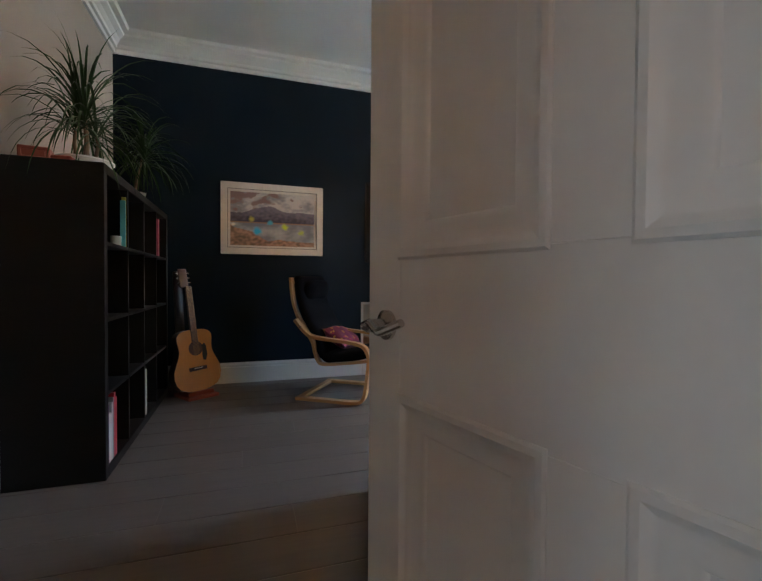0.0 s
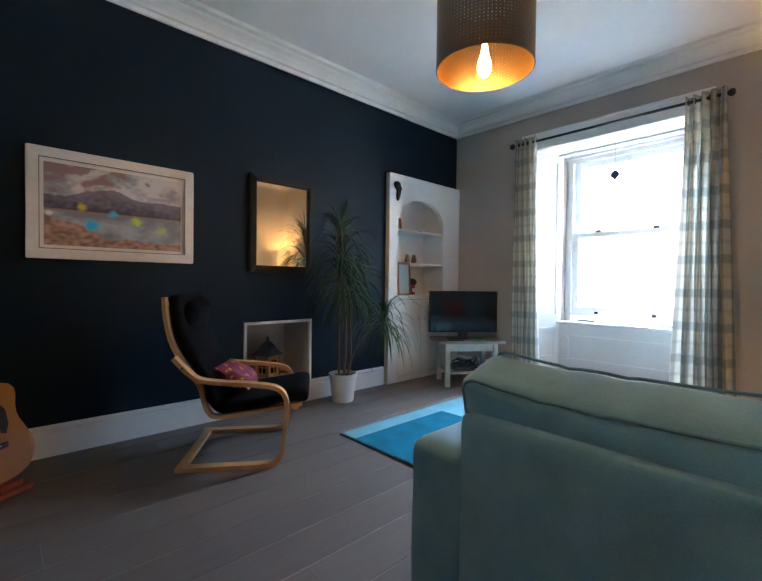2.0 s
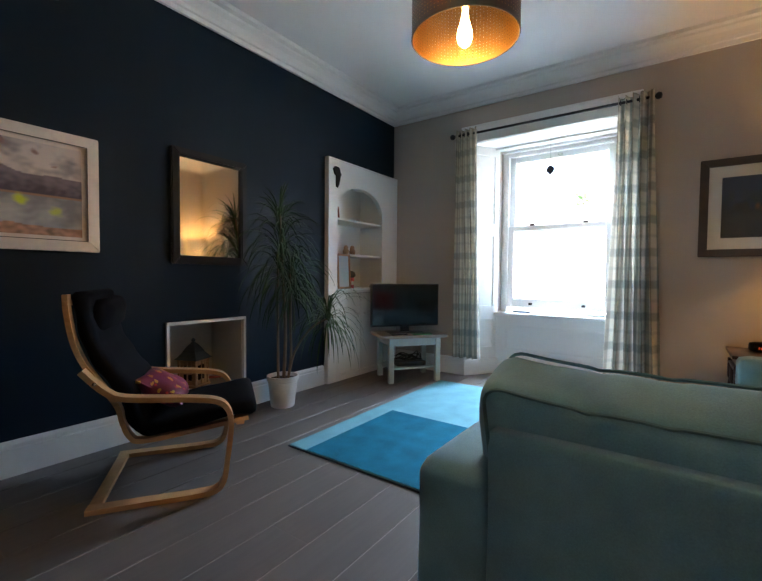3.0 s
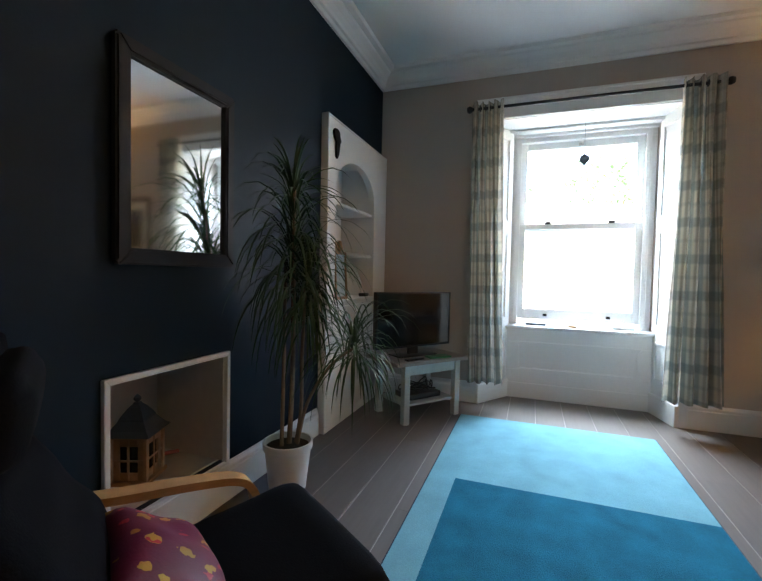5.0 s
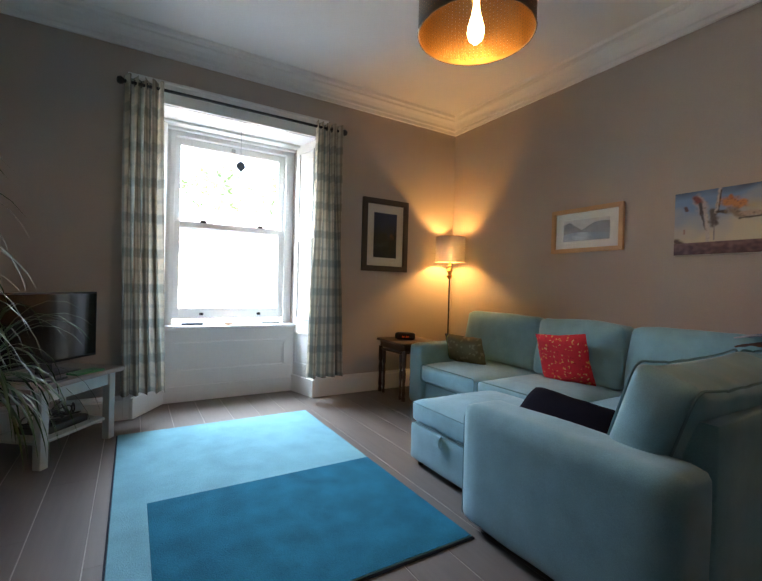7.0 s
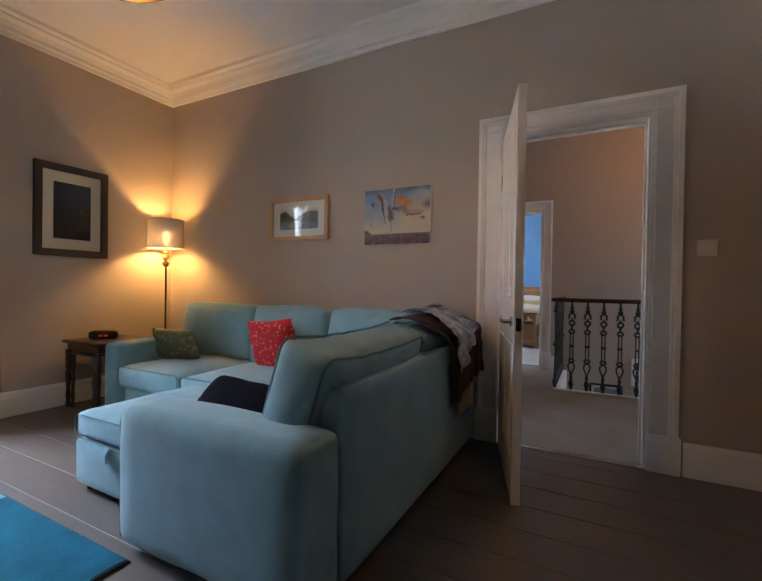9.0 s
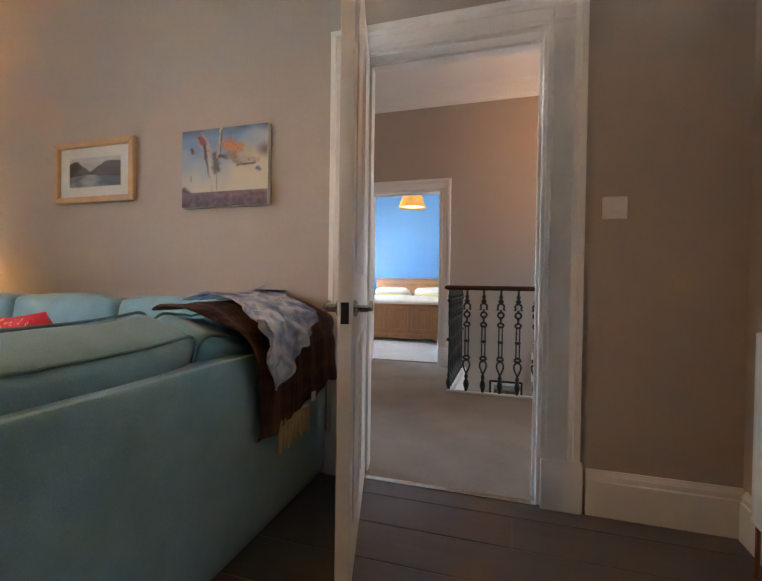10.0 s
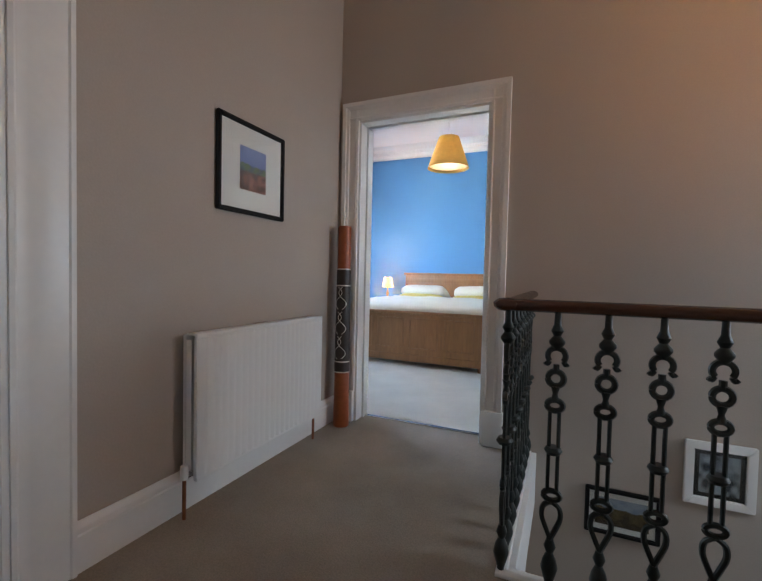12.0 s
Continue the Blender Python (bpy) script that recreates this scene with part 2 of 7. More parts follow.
M_POT = material("white_glazed_pot", (0.74, 0.73, 0.70), 0.35, vary=0.05)
M_SOIL = material("potting_soil", (0.030, 0.020, 0.014), 0.95, vary=0.5, grain=60, bump=1.0)
M_STEM = material("dracaena_stem", (0.22, 0.15, 0.09), 0.8, vary=0.25, grain=50, bump=0.4)
M_LEAF = material("dracaena_leaf", (0.042, 0.086, 0.030), 0.48, vary=0.5, grain=6, blotch=3, bump=0.03, spec=0.2)
M_MOUNT = material("cream_picture_mount", (0.70, 0.67, 0.60), 0.8, vary=0.03)
M_PAPER = material("white_picture_mount", (0.78, 0.78, 0.76), 0.8, vary=0.03)
M_FRAME_W = material("washed_white_frame", (0.72, 0.65, 0.59), 0.5, vary=0.10, grain=25)
M_FRAME_B = material("black_frame", (0.008, 0.0075, 0.0075), 0.5, vary=0.15, spec=0.25)
M_FRAME_G = material("grey_brown_frame", (0.052, 0.040, 0.033), 0.5, vary=0.2, grain=25)
M_ART = painted("picture_print")
M_SHADE_OUT = material("bronze_shade_metal", (0.20, 0.15, 0.10), 0.45, metal=0.5, vary=0.1)
M_SHADE_IN = material("brass_shade_lining", (0.42, 0.26, 0.105), 0.34, metal=1.0, vary=0.12, grain=140, bump=0.6)
M_BULB = glow("amber_bulb", (1.0, 0.55, 0.16), 1.6)
M_LAMPSHADE = material("pierced_grey_cream_shade", (0.44, 0.39, 0.37), 0.6, vary=0.08)
M_YELLOWSHADE = cloth_through("mustard_shade", (0.48, 0.29, 0.075), 0.25, rough=0.8)
M_PAPERSHADE = cloth_through("pale_paper_shade", (0.62, 0.55, 0.48), 0.12, rough=0.7)
M_GLASS = clear_glass("clear_glass")
M_MIRROR = material("silvered_mirror", (0.86, 0.87, 0.86), 0.02, metal=1.0, vary=0.0, bump=0.0)
M_CURTAIN = checked("checked_curtain_cotton", ((0.60, 0.56, 0.46), (0.12, 0.165, 0.175), (0.18, 0.14, 0.115)), 0.27, 0.28)
M_TARTAN = checked("brown_tartan_wool", ((0.045, 0.012, 0.012), (0.10, 0.050, 0.025), (0.015, 0.010, 0.012)), 0.11, 0.02)
M_FRINGE = material("cream_wool_fringe", (0.52, 0.42, 0.25), 0.95, vary=0.2)
M_SCARF = mottled("blue_white_scarf_cotton", ((0.09, 0.12, 0.19), (0.17, 0.21, 0.31), (0.30, 0.34, 0.43), (0.50, 0.49, 0.53), (0.22, 0.26, 0.36), (0.46, 0.44, 0.46)), 8, 0.3)
M_RED = spotted("red_printed_cotton", (0.62, 0.015, 0.028), ((0.70, 0.27, 0.07), (0.66, 0.36, 0.14), (0.42, 0.006, 0.015)), 24, 0.21)
M_OLIVE = spotted("olive_woven_cushion", (0.14, 0.125, 0.060), ((0.24, 0.21, 0.12),), 22, 0.30)
on = M_OLIVE.node_tree.nodes
ox, olast = on.new("ShaderNodeTexCoord"), M_OLIVE.node_tree.nodes["Principled BSDF"].inputs["Base Color"].links[0].from_socket
osep = on.new("ShaderNodeSeparateXYZ")
M_OLIVE.node_tree.links.new(ox.outputs["Object"], osep.inputs[0])
for edge, col in ((0.150, (0.30, 0.32, 0.05)), (0.160, (0.012, 0.016, 0.022))):
    og, omx = on.new("ShaderNodeMath"), on.new("ShaderNodeMix")
    og.operation, omx.data_type = "GREATER_THAN", "RGBA"
    og.inputs[1].default_value = edge
    omx.inputs[7].default_value = (*col, 1)
    M_OLIVE.node_tree.links.new(osep.outputs[0], og.inputs[0])
    M_OLIVE.node_tree.links.new(og.outputs[0], omx.inputs[0])
    M_OLIVE.node_tree.links.new(olast, omx.inputs[6])
    olast = omx.outputs[2]
M_OLIVE.node_tree.links.new(olast, on["Principled BSDF"].inputs["Base Color"])
M_DIGIT = glow("red_clock_digits", (1.0, 0.10, 0.02), 0.012)
M_MAGENTA = spotted("magenta_embroidered_silk", (0.14, 0.012, 0.045), ((0.50, 0.30, 0.04), (0.45, 0.03, 0.05)), 17, 0.24, 0.5)
M_CHARCOAL = material("charcoal_cotton", (0.007, 0.007, 0.013), 0.95, vary=0.15, grain=180, bump=0.3, spec=0.06)
M_BEDDING = material("cream_bed_linen", (0.72, 0.68, 0.58), 0.9, vary=0.06, grain=60, bump=0.2)
M_YELLOW = material("yellow_pillow_edge", (0.70, 0.55, 0.16), 0.9, vary=0.08)
M_DIDG = material("ochre_painted_wood", (0.30, 0.075, 0.022), 0.4, vary=0.2, grain=30)
M_DIDG_D = material("dark_painted_wood", (0.030, 0.022, 0.018), 0.45, vary=0.2)
M_COPPER = material("copper_wire", (0.60, 0.28, 0.16), 0.3, metal=1.0, vary=0.05)
M_SLATE = material("blue_slate_tin", (0.055, 0.075, 0.095), 0.5, metal=0.2, vary=0.2)
M_LANTERN = material("weathered_lantern_wood", (0.38, 0.22, 0.115), 0.6, vary=0.3, grain=25)
M_NICHE = material("niche_plaster", (0.52, 0.47, 0.41), 0.8, vary=0.06, bump=0.1)
M_PIPE_CU = material("copper_pipe", (0.25, 0.10, 0.05), 0.4, metal=0.8, vary=0.2)
M_RED_BOOK = material("red_book_cover", (0.42, 0.02, 0.03), 0.5, vary=0.1)
M_TERRA = material("terracotta_glaze", (0.30, 0.07, 0.04), 0.5, vary=0.2)
M_RENDER = material("pale_rendered_wall", (0.58, 0.57, 0.55), 0.9, vary=0.08, grain=10, bump=0.2)
M_ROOF = material("slate_roof", (0.30, 0.31, 0.33), 0.7, vary=0.2, grain=12)
M_TREE = material("tree_leaves", (0.12, 0.19, 0.075), 0.6, vary=0.5, grain=3)
M_BARK = material("tree_bark", (0.09, 0.07, 0.05), 0.9, vary=0.3)
M_BOUNCE_GROUND = material("pale_bounce_ground", (0.34, 0.32, 0.28), 0.95, vary=0.2, grain=4)

# ---- mesh helpers ----
rng = random.Random(7)


def box(bm, x0, y0, z0, x1, y1, z1, bevel=0.0, seg=1):
    """Adds a box, if wanted with bevelled edges."""
    r = bmesh.ops.create_cube(bm, size=1, matrix=Matrix.Translation(((x0 + x1) / 2, (y0 + y1) / 2, (z0 + z1) / 2)) @ Matrix.Diagonal((abs(x1 - x0), abs(y1 - y0), abs(z1 - z0), 1)))
    if bevel:
        es = list({e for v in r["verts"] for e in v.link_edges})
        bmesh.ops.bevel(bm, geom=es, offset=bevel, segments=seg, affect="EDGES", profile=0.5)
    return bm


def boxes(rows, bevel=0.0, seg=1):
    bm = bmesh.new()
    for r in rows:
        box(bm, *r, bevel=bevel, seg=seg)
    return bm


def prism(bm, pts, axis, a, b):
    """A polygon of two coordinates drawn out along an axis from a to b."""
    def p3(u, v, w):
        return {"x": (w, u, v), "y": (u, w, v), "z": (u, v, w)}[axis]
    lo = [bm.verts.new(p3(u, v, a)) for u, v in pts]
    hi = [bm.verts.new(p3(u, v, b)) for u, v in pts]
    n = len(pts)
    for i in range(n):
        bm.faces.new((lo[i], lo[(i + 1) % n], hi[(i + 1) % n], hi[i]))
    bm.faces.new(lo)
    bm.faces.new(hi)
    return bm


def lathe(bm, prof, n=24, at=(0, 0, 0), cap=True):
    """Turns a profile of (radius, height) about an upright line."""
    rings = []
    for r, z in prof:
        rings.append([bm.verts.new((at[0] + r * math.cos(2 * math.pi * i / n), at[1] + r * math.sin(2 * math.pi * i / n), at[2] + z)) for i in range(n)])
    for a, b in zip(rings, rings[1:]):
        for i in range(n):
            bm.faces.new((a[i], a[(i + 1) % n], b[(i + 1) % n], b[i]))
    if cap:
        bm.faces.new(rings[0])
        bm.faces.new(rings[-1])
    return bm


def tube(bm, pts, r, n=8, taper=1.0):
    """A round bar along a line of points."""
    pts = [Vector(p) for p in pts]
    rings = []
    side = None
    for i, p in enumerate(pts):
        d = (pts[min(i + 1, len(pts) - 1)] - pts[max(i - 1, 0)]).normalized()
        if side is None:
            side = d.orthogonal().normalized()
        side = (side - d * side.dot(d)).normalized()
        up = d.cross(side)
        k = r * (1 + (taper - 1) * i / max(1, len(pts) - 1))
        rings.append([bm.verts.new(p + k * (math.cos(2 * math.pi * j / n) * side + math.sin(2 * math.pi * j / n) * up)) for j in range(n)])
    for a, b in zip(rings, rings[1:]):
        for j in range(n):
            bm.faces.new((a[j], a[(j + 1) % n], b[(j + 1) % n], b[j]))
    bm.faces.new(rings[0])
    bm.faces.new(rings[-1])
    return bm


def curve_points(pts, steps=8):
    """Smooth line through points (Catmull-Rom)."""
    pts = [Vector(p) for p in pts]
    out = []
    for i in range(len(pts) - 1):
        p0, p1, p2, p3 = pts[max(i - 1, 0)], pts[i], pts[i + 1], pts[min(i + 2, len(pts) - 1)]
        for s in range(steps):
            t = s / steps
            out.append(0.5 * ((2 * p1) + (p2 - p0) * t + (2 * p0 - 5 * p1 + 4 * p2 - p3) * t * t + (3 * p1 - p0 - 3 * p2 + p3) * t ** 3))
    out.append(pts[-1])
    return out


def ribbon(bm, pts, thick, y0, y1):
    """A bent laminated strip: a line in x and z with a thickness, as wide as y0 to y1."""
    pts = [Vector((p[0], 0, p[1])) for p in pts]
    rows = []
    for i, p in enumerate(pts):
        d = (pts[min(i + 1, len(pts) - 1)] - pts[max(i - 1, 0)]).normalized()
        nrm = Vector((-d.z, 0, d.x)) * thick / 2
        a, b = p + nrm, p - nrm
        rows.append([bm.verts.new((q.x, y, q.z)) for q, y in ((a, y0), (a, y1), (b, y1), (b, y0))])
    for r, s in zip(rows, rows[1:]):
        for j in range(4):
            bm.faces.new((r[j], r[(j + 1) % 4], s[(j + 1) % 4], s[j]))
    bm.faces.new(rows[0])
    bm.faces.new(rows[-1])
    return bm


def soft_box(w, d, h, r=0.05, bulge=(0, 0, 0), cuts=9, wobble=0.0, seed=1):
    """An upholstered block, centred on its base: rounded edges, swollen faces and slight unevenness."""
    bm = bmesh.new()
    bmesh.ops.create_cube(bm, size=2)
    bmesh.ops.subdivide_edges(bm, edges=bm.edges[:], cuts=cuts, use_grid_fill=True)
    half = Vector((w / 2, d / 2, h / 2))
    for v in bm.verts:
        u = v.co.copy()
        p = Vector((u.x * half.x, u.y * half.y, u.z * half.z))
        core = Vector([max(-half[i] + r, min(half[i] - r, p[i])) for i in range(3)])
        off = p - core
        q = core + (off.normalized() * r if off.length > 1e-6 else off)
        fx, fy, fz = (1 - abs(u.x) ** 2.5), (1 - abs(u.y) ** 2.5), (1 - abs(u.z) ** 2.5)
        q.x += bulge[0] * u.x * fy * fz
        q.y += bulge[1] * u.y * fx * fz
        q.z += bulge[2] * u.z * fx * fy
        if wobble:
            q += wobble * noise.noise_vector(q * 5 + Vector((seed * 7.1, seed * 3.3, seed)))
        v.co = q + Vector((0, 0, half.z))
    return bm


def pillow(w, h, t, n=14, seed=1):
    """A scatter cushion in the x-z plane with pinched corners, its middle at the origin."""
    bm = bmesh.new()
    grid = {}
    for side in (1, -1):
        for i in range(n + 1):
            for j in range(n + 1):
                u, v = 2 * i / n - 1, 2 * j / n - 1
                edge = i in (0, n) or j in (0, n)
                if side == -1 and edge:
                    grid[side, i, j] = grid[1, i, j]
                    continue
                s = ((1 - u ** 4) * (1 - v ** 4)) ** 0.55
                k = 1 - 0.07 * (1 - abs(u * v)) * max(abs(u), abs(v)) ** 4
                co = Vector((u * w / 2 * k, side * t / 2 * s, v * h / 2 * k))
                co += 0.012 * noise.noise_vector(co * 9 + Vector((seed * 5.0, 0, 0))) * (0 if edge else 1)
                grid[side, i, j] = bm.verts.new(co)
    for side in (1, -1):
        for i in range(n):
            for j in range(n):
                q = [grid[side, i, j], grid[side, i + 1, j], grid[side, i + 1, j + 1], grid[side, i, j + 1]]
                bm.faces.new(q if side == -1 else q[::-1])
    return bm


def sheet(rows, thick=0.0):
    """A cloth or leaf surface from a grid of points; it gets a UV map in metres along the grid."""
    bm = bmesh.new()
    uv = bm.loops.layers.uv.new("UVMap")
    vs = [[bm.verts.new(p) for p, _ in r] for r in rows]
    for i in range(len(rows) - 1):
        for j in range(len(rows[0]) - 1):
            f = bm.faces.new((vs[i][j], vs[i][j + 1], vs[i + 1][j + 1], vs[i + 1][j]))
            for lp, (a, b) in zip(f.loops, ((i, j), (i, j + 1), (i + 1, j + 1), (i + 1, j))):
                lp[uv].uv = rows[a][b][1]
    if thick:
        bmesh.ops.recalc_face_normals(bm, faces=bm.faces[:])
        bmesh.ops.solidify(bm, geom=bm.faces[:], thickness=thick)
    return bm


def finish(bm, name, mat, smooth=None):
    bmesh.ops.recalc_face_normals(bm, faces=bm.faces[:])
    me = bpy.data.meshes.new(name)
    bm.to_mesh(me)
    bm.free()
    me.materials.append(mat)
    if smooth is not None:
        me.polygons.foreach_set("use_smooth", [True] * len(me.polygons))
        me.set_sharp_from_angle(angle=radians(smooth))
    return me


def part(name, bm, mat, parent, label="", smooth=35, m=None):
    ob = new(name, finish(bm, name, mat, smooth))
    ob.parent = parent
    if m is not None:
        ob.matrix_basis = m
    return tagged(ob, label) if label else ob


def thing(name, label, category, m=None, group=""):
    """An empty at a thing's base; its parts hang on it."""
    ob = new(name)
    ob.empty_display_size = 0.1
    if m is not None:
        ob.matrix_basis = m
    return tagged(ob, label, category, group)


def single(name, bm, mat, label, category, m=None, smooth=35, group="", kind=""):
    ob = new(name, finish(bm, name, mat, smooth))
    if m is not None:
        ob.matrix_basis = m
    return tagged(ob, label, category, group, kind)


def setting(name, bm, mat, label, category, smooth=None):
    return single(name, bm, mat, label, category, None, smooth, "", "structure")


def hull_loop(x0, y0, x1, y1, prof):
    """A moulding round a rectangular room: profile of (distance from the wall, height)."""
    bm = bmesh.new()
    loops = [[bm.verts.new(c) for c in ((x0 + d, y0 + d, z), (x1 - d, y0 + d, z), (x1 - d, y1 - d, z), (x0 + d, y1 - d, z))] for d, z in prof]
    for a, b in zip(loops, loops[1:] + loops[:1]):
        for i in range(4):
            bm.faces.new((a[i], a[(i + 1) % 4], b[(i + 1) % 4], b[i]))
    return bm


def picture_mesh(w, h, colour, nu=60, nv=42):
    """A flat print in the x-z plane; colour(u, v) gives its tint."""
    bm = bmesh.new()
    layer = bm.verts.layers.float_color.new("picture")
    vs = []
    for j in range(nv + 1):
        row = []
        for i in range(nu + 1):
            v = bm.verts.new(((i / nu - 0.5) * w, 0, (j / nv - 0.5) * h))
            v[layer] = (*[max(0.0, c) for c in colour(i / nu, j / nv)], 1)
            row.append(v)
        vs.append(row)
    for j in range(nv):
        for i in range(nu):
            bm.faces.new((vs[j][i], vs[j][i + 1], vs[j + 1][i + 1], vs[j + 1][i]))
    return bm


def mixc(a, b, t):
    t = max(0.0, min(1.0, t))
    return tuple(x + (y - x) * t for x, y in zip(a, b))


def frame_bars(w, h, bar, y0, y1, bevel=0.004):
    """Four mitred bars of a frame of outer size w by h in the x-z plane; gives four meshes."""
    out = []
    X, Z = w / 2, h / 2
    for quad in (((-X, -Z), (X, -Z), (X - bar, -Z + bar), (-X + bar, -Z + bar)), ((X, -Z), (X, Z), (X - bar, Z - bar), (X - bar, -Z + bar)),
                 ((X, Z), (-X, Z), (-X + bar, Z - bar), (X - bar, Z - bar)), ((-X, Z), (-X, -Z), (-X + bar, -Z + bar), (-X + bar, Z - bar))):
        bm = bmesh.new()
        prism(bm, quad, "y", y0, y1)
        bmesh.ops.bevel(bm, geom=bm.edges[:], offset=bevel, segments=2, affect="EDGES")
        out.append(bm)
    return out


def framed_picture(label, m, w, h, bar, frame_mat, mount, mount_mat, colour, depth=0.025, category="picture", glazed=True, fine=1):
    """A framed picture that hangs in the x-z plane with its front to -y."""
    t = thing("framed_picture", label, category, m)
    for bm in frame_bars(w, h, bar, -depth, 0):
        part("frame", bm, frame_mat, t)
    bm = boxes([(-w / 2 + bar * 0.6, -0.008, -h / 2 + bar * 0.6, w / 2 - bar * 0.6, -0.002, h / 2 - bar * 0.6)])
    part("mount", bm, mount_mat, t)
    pw, ph = w - 2 * (bar + mount[0]), h - 2 * (bar + mount[1])
    part("print", picture_mesh(pw, ph, colour, 60 * fine, 42 * fine), M_ART, t, m=pose(0, -0.0105, 0))
    if glazed:
        g = part("glass", boxes([(-w / 2 + bar * 0.8, -0.0165, -h / 2 + bar * 0.8, w / 2 - bar * 0.8, -0.0145, h / 2 - bar * 0.8)]), M_GLASS, t)
        g.visible_shadow = False
    return t

# ---- structure: living room ----
CEIL = 3.05
floor_base = setting("floor", boxes([(-1.3, -0.42, -0.25, 4.6, 4.2, -0.003)]), M_JOINT, "grey-brown laminate plank floor of the living room", "floor")
setting("ceiling", boxes([(-1.3, -0.5, CEIL, 4.6, 4.2, CEIL + 0.15)]), M_CEIL, "white painted plaster ceiling of the living room", "ceiling")
setting("cornice", hull_loop(-1.10, -0.34, 3.91, 3.87, [(0.0, 2.895), (0.022, 2.895), (0.026, 2.925), (0.045, 2.93), (0.05, 2.955), (0.075, 2.985), (0.11, 3.005), (0.115, 3.02), (0.155, 3.025), (0.165, CEIL), (0.0, CEIL)]),
        M_CEIL, "white moulded plaster cornice round the living room", "cornice")
# wall to the hall, with the doorway
setting("wall_south", boxes([(-1.3, -0.5, -0.25, -0.37, -0.34, CEIL), (0.49, -0.5, -0.25, 4.6, -0.34, CEIL), (-0.37, -0.5, 2.085, 0.49, -0.34, CEIL)]), M_TAUPE, "matt taupe painted wall with the doorway to the hall", "wall")
# feature wall with niche and arched press
setting("wall_north", boxes([(-1.3, 3.87, -0.25, 1.13, 4.5, CEIL), (1.13, 3.87, 0.73, 1.74, 4.5, CEIL), (1.13, 3.87, -0.25, 1.74, 4.5, 0.20), (1.74, 3.87, -0.25, 2.80, 4.5, CEIL),
                             (2.80, 3.87, 2.10, 3.62, 4.5, CEIL), (2.80, 3.87, -0.25, 3.62, 4.5, 0.90), (3.62, 3.87, -0.25, 4.6, 4.5, CEIL), (2.80, 4.16, 0.90, 3.62, 4.5, 2.10)]), M_NAVY, "matt navy blue painted feature wall", "wall")
setting("wall_west", boxes([(-1.3, -0.34, -0.25, -1.10, 3.87, CEIL)]), M_TAUPE, "matt taupe painted wall behind the bookcase", "wall")
# window wall; the recess has splayed sides down to the floor
bm = boxes([(3.91, -0.34, -0.25, 4.6, 1.37, CEIL), (3.91, 2.90, -0.25, 4.6, 3.87, CEIL), (3.91, 1.37, 2.535, 4.6, 2.90, CEIL), (4.26, 1.37, -0.25, 4.6, 2.90, 0.66)])
prism(bm, [(3.92, 1.36), (4.6, 1.36), (4.6, 1.50), (4.26, 1.46)], "z", -0.25, 2.54)
prism(bm, [(3.92, 2.91), (4.6, 2.91), (4.6, 2.64), (4.26, 2.68)], "z", -0.25, 2.54)
setting("wall_east", bm, M_TAUPE, "matt taupe painted wall with a deep window recess", "wall")

# baseboards: square foot with a moulded top
def board(bm, a, b, wall, axis, inward, h=0.19, t=0.022):
    """One length of skirting on the wall that lies at the given place; inward is +1 or -1."""
    s = inward
    prof = [(wall, 0.0), (wall + s * t, 0.0), (wall + s * t, h - 0.045), (wall + s * (t - 0.006), h - 0.04), (wall + s * (t - 0.006), h - 0.022), (wall + s * 0.008, h - 0.006), (wall + s * 0.006, h), (wall, h)]
    prism(bm, prof, axis, a, b)
    return bm


for name, a, b, wall, axis, inward in (("baseboard", -1.10, 1.125, 3.87, "x", -1), ("baseboard", 1.745, 2.675, 3.87, "x", -1), ("baseboard", -1.10, -0.545, -0.34, "x", 1), ("baseboard", 0.66, 3.91, -0.34, "x", 1)):
    setting(name, board(bmesh.new(), a, b, wall, axis, inward), M_WHITE, "deep white moulded skirting board", "baseboard")
for name, a, b, wall, inward in (("baseboard", -0.34, 1.36, 3.91, -1), ("baseboard", 2.92, 3.80, 3.91, -1), ("baseboard", -0.31, 3.84, -1.10, 1)):
    setting(name, board(bmesh.new(), a, b, wall, "y", inward), M_WHITE, "deep white moulded skirting board", "baseboard")
setting("baseboard", boxes([(1.125, 3.845, 0.0, 1.745, 3.87, 0.185)], 0.004), M_WHITE, "white hearth board under the fireplace niche", "baseboard")

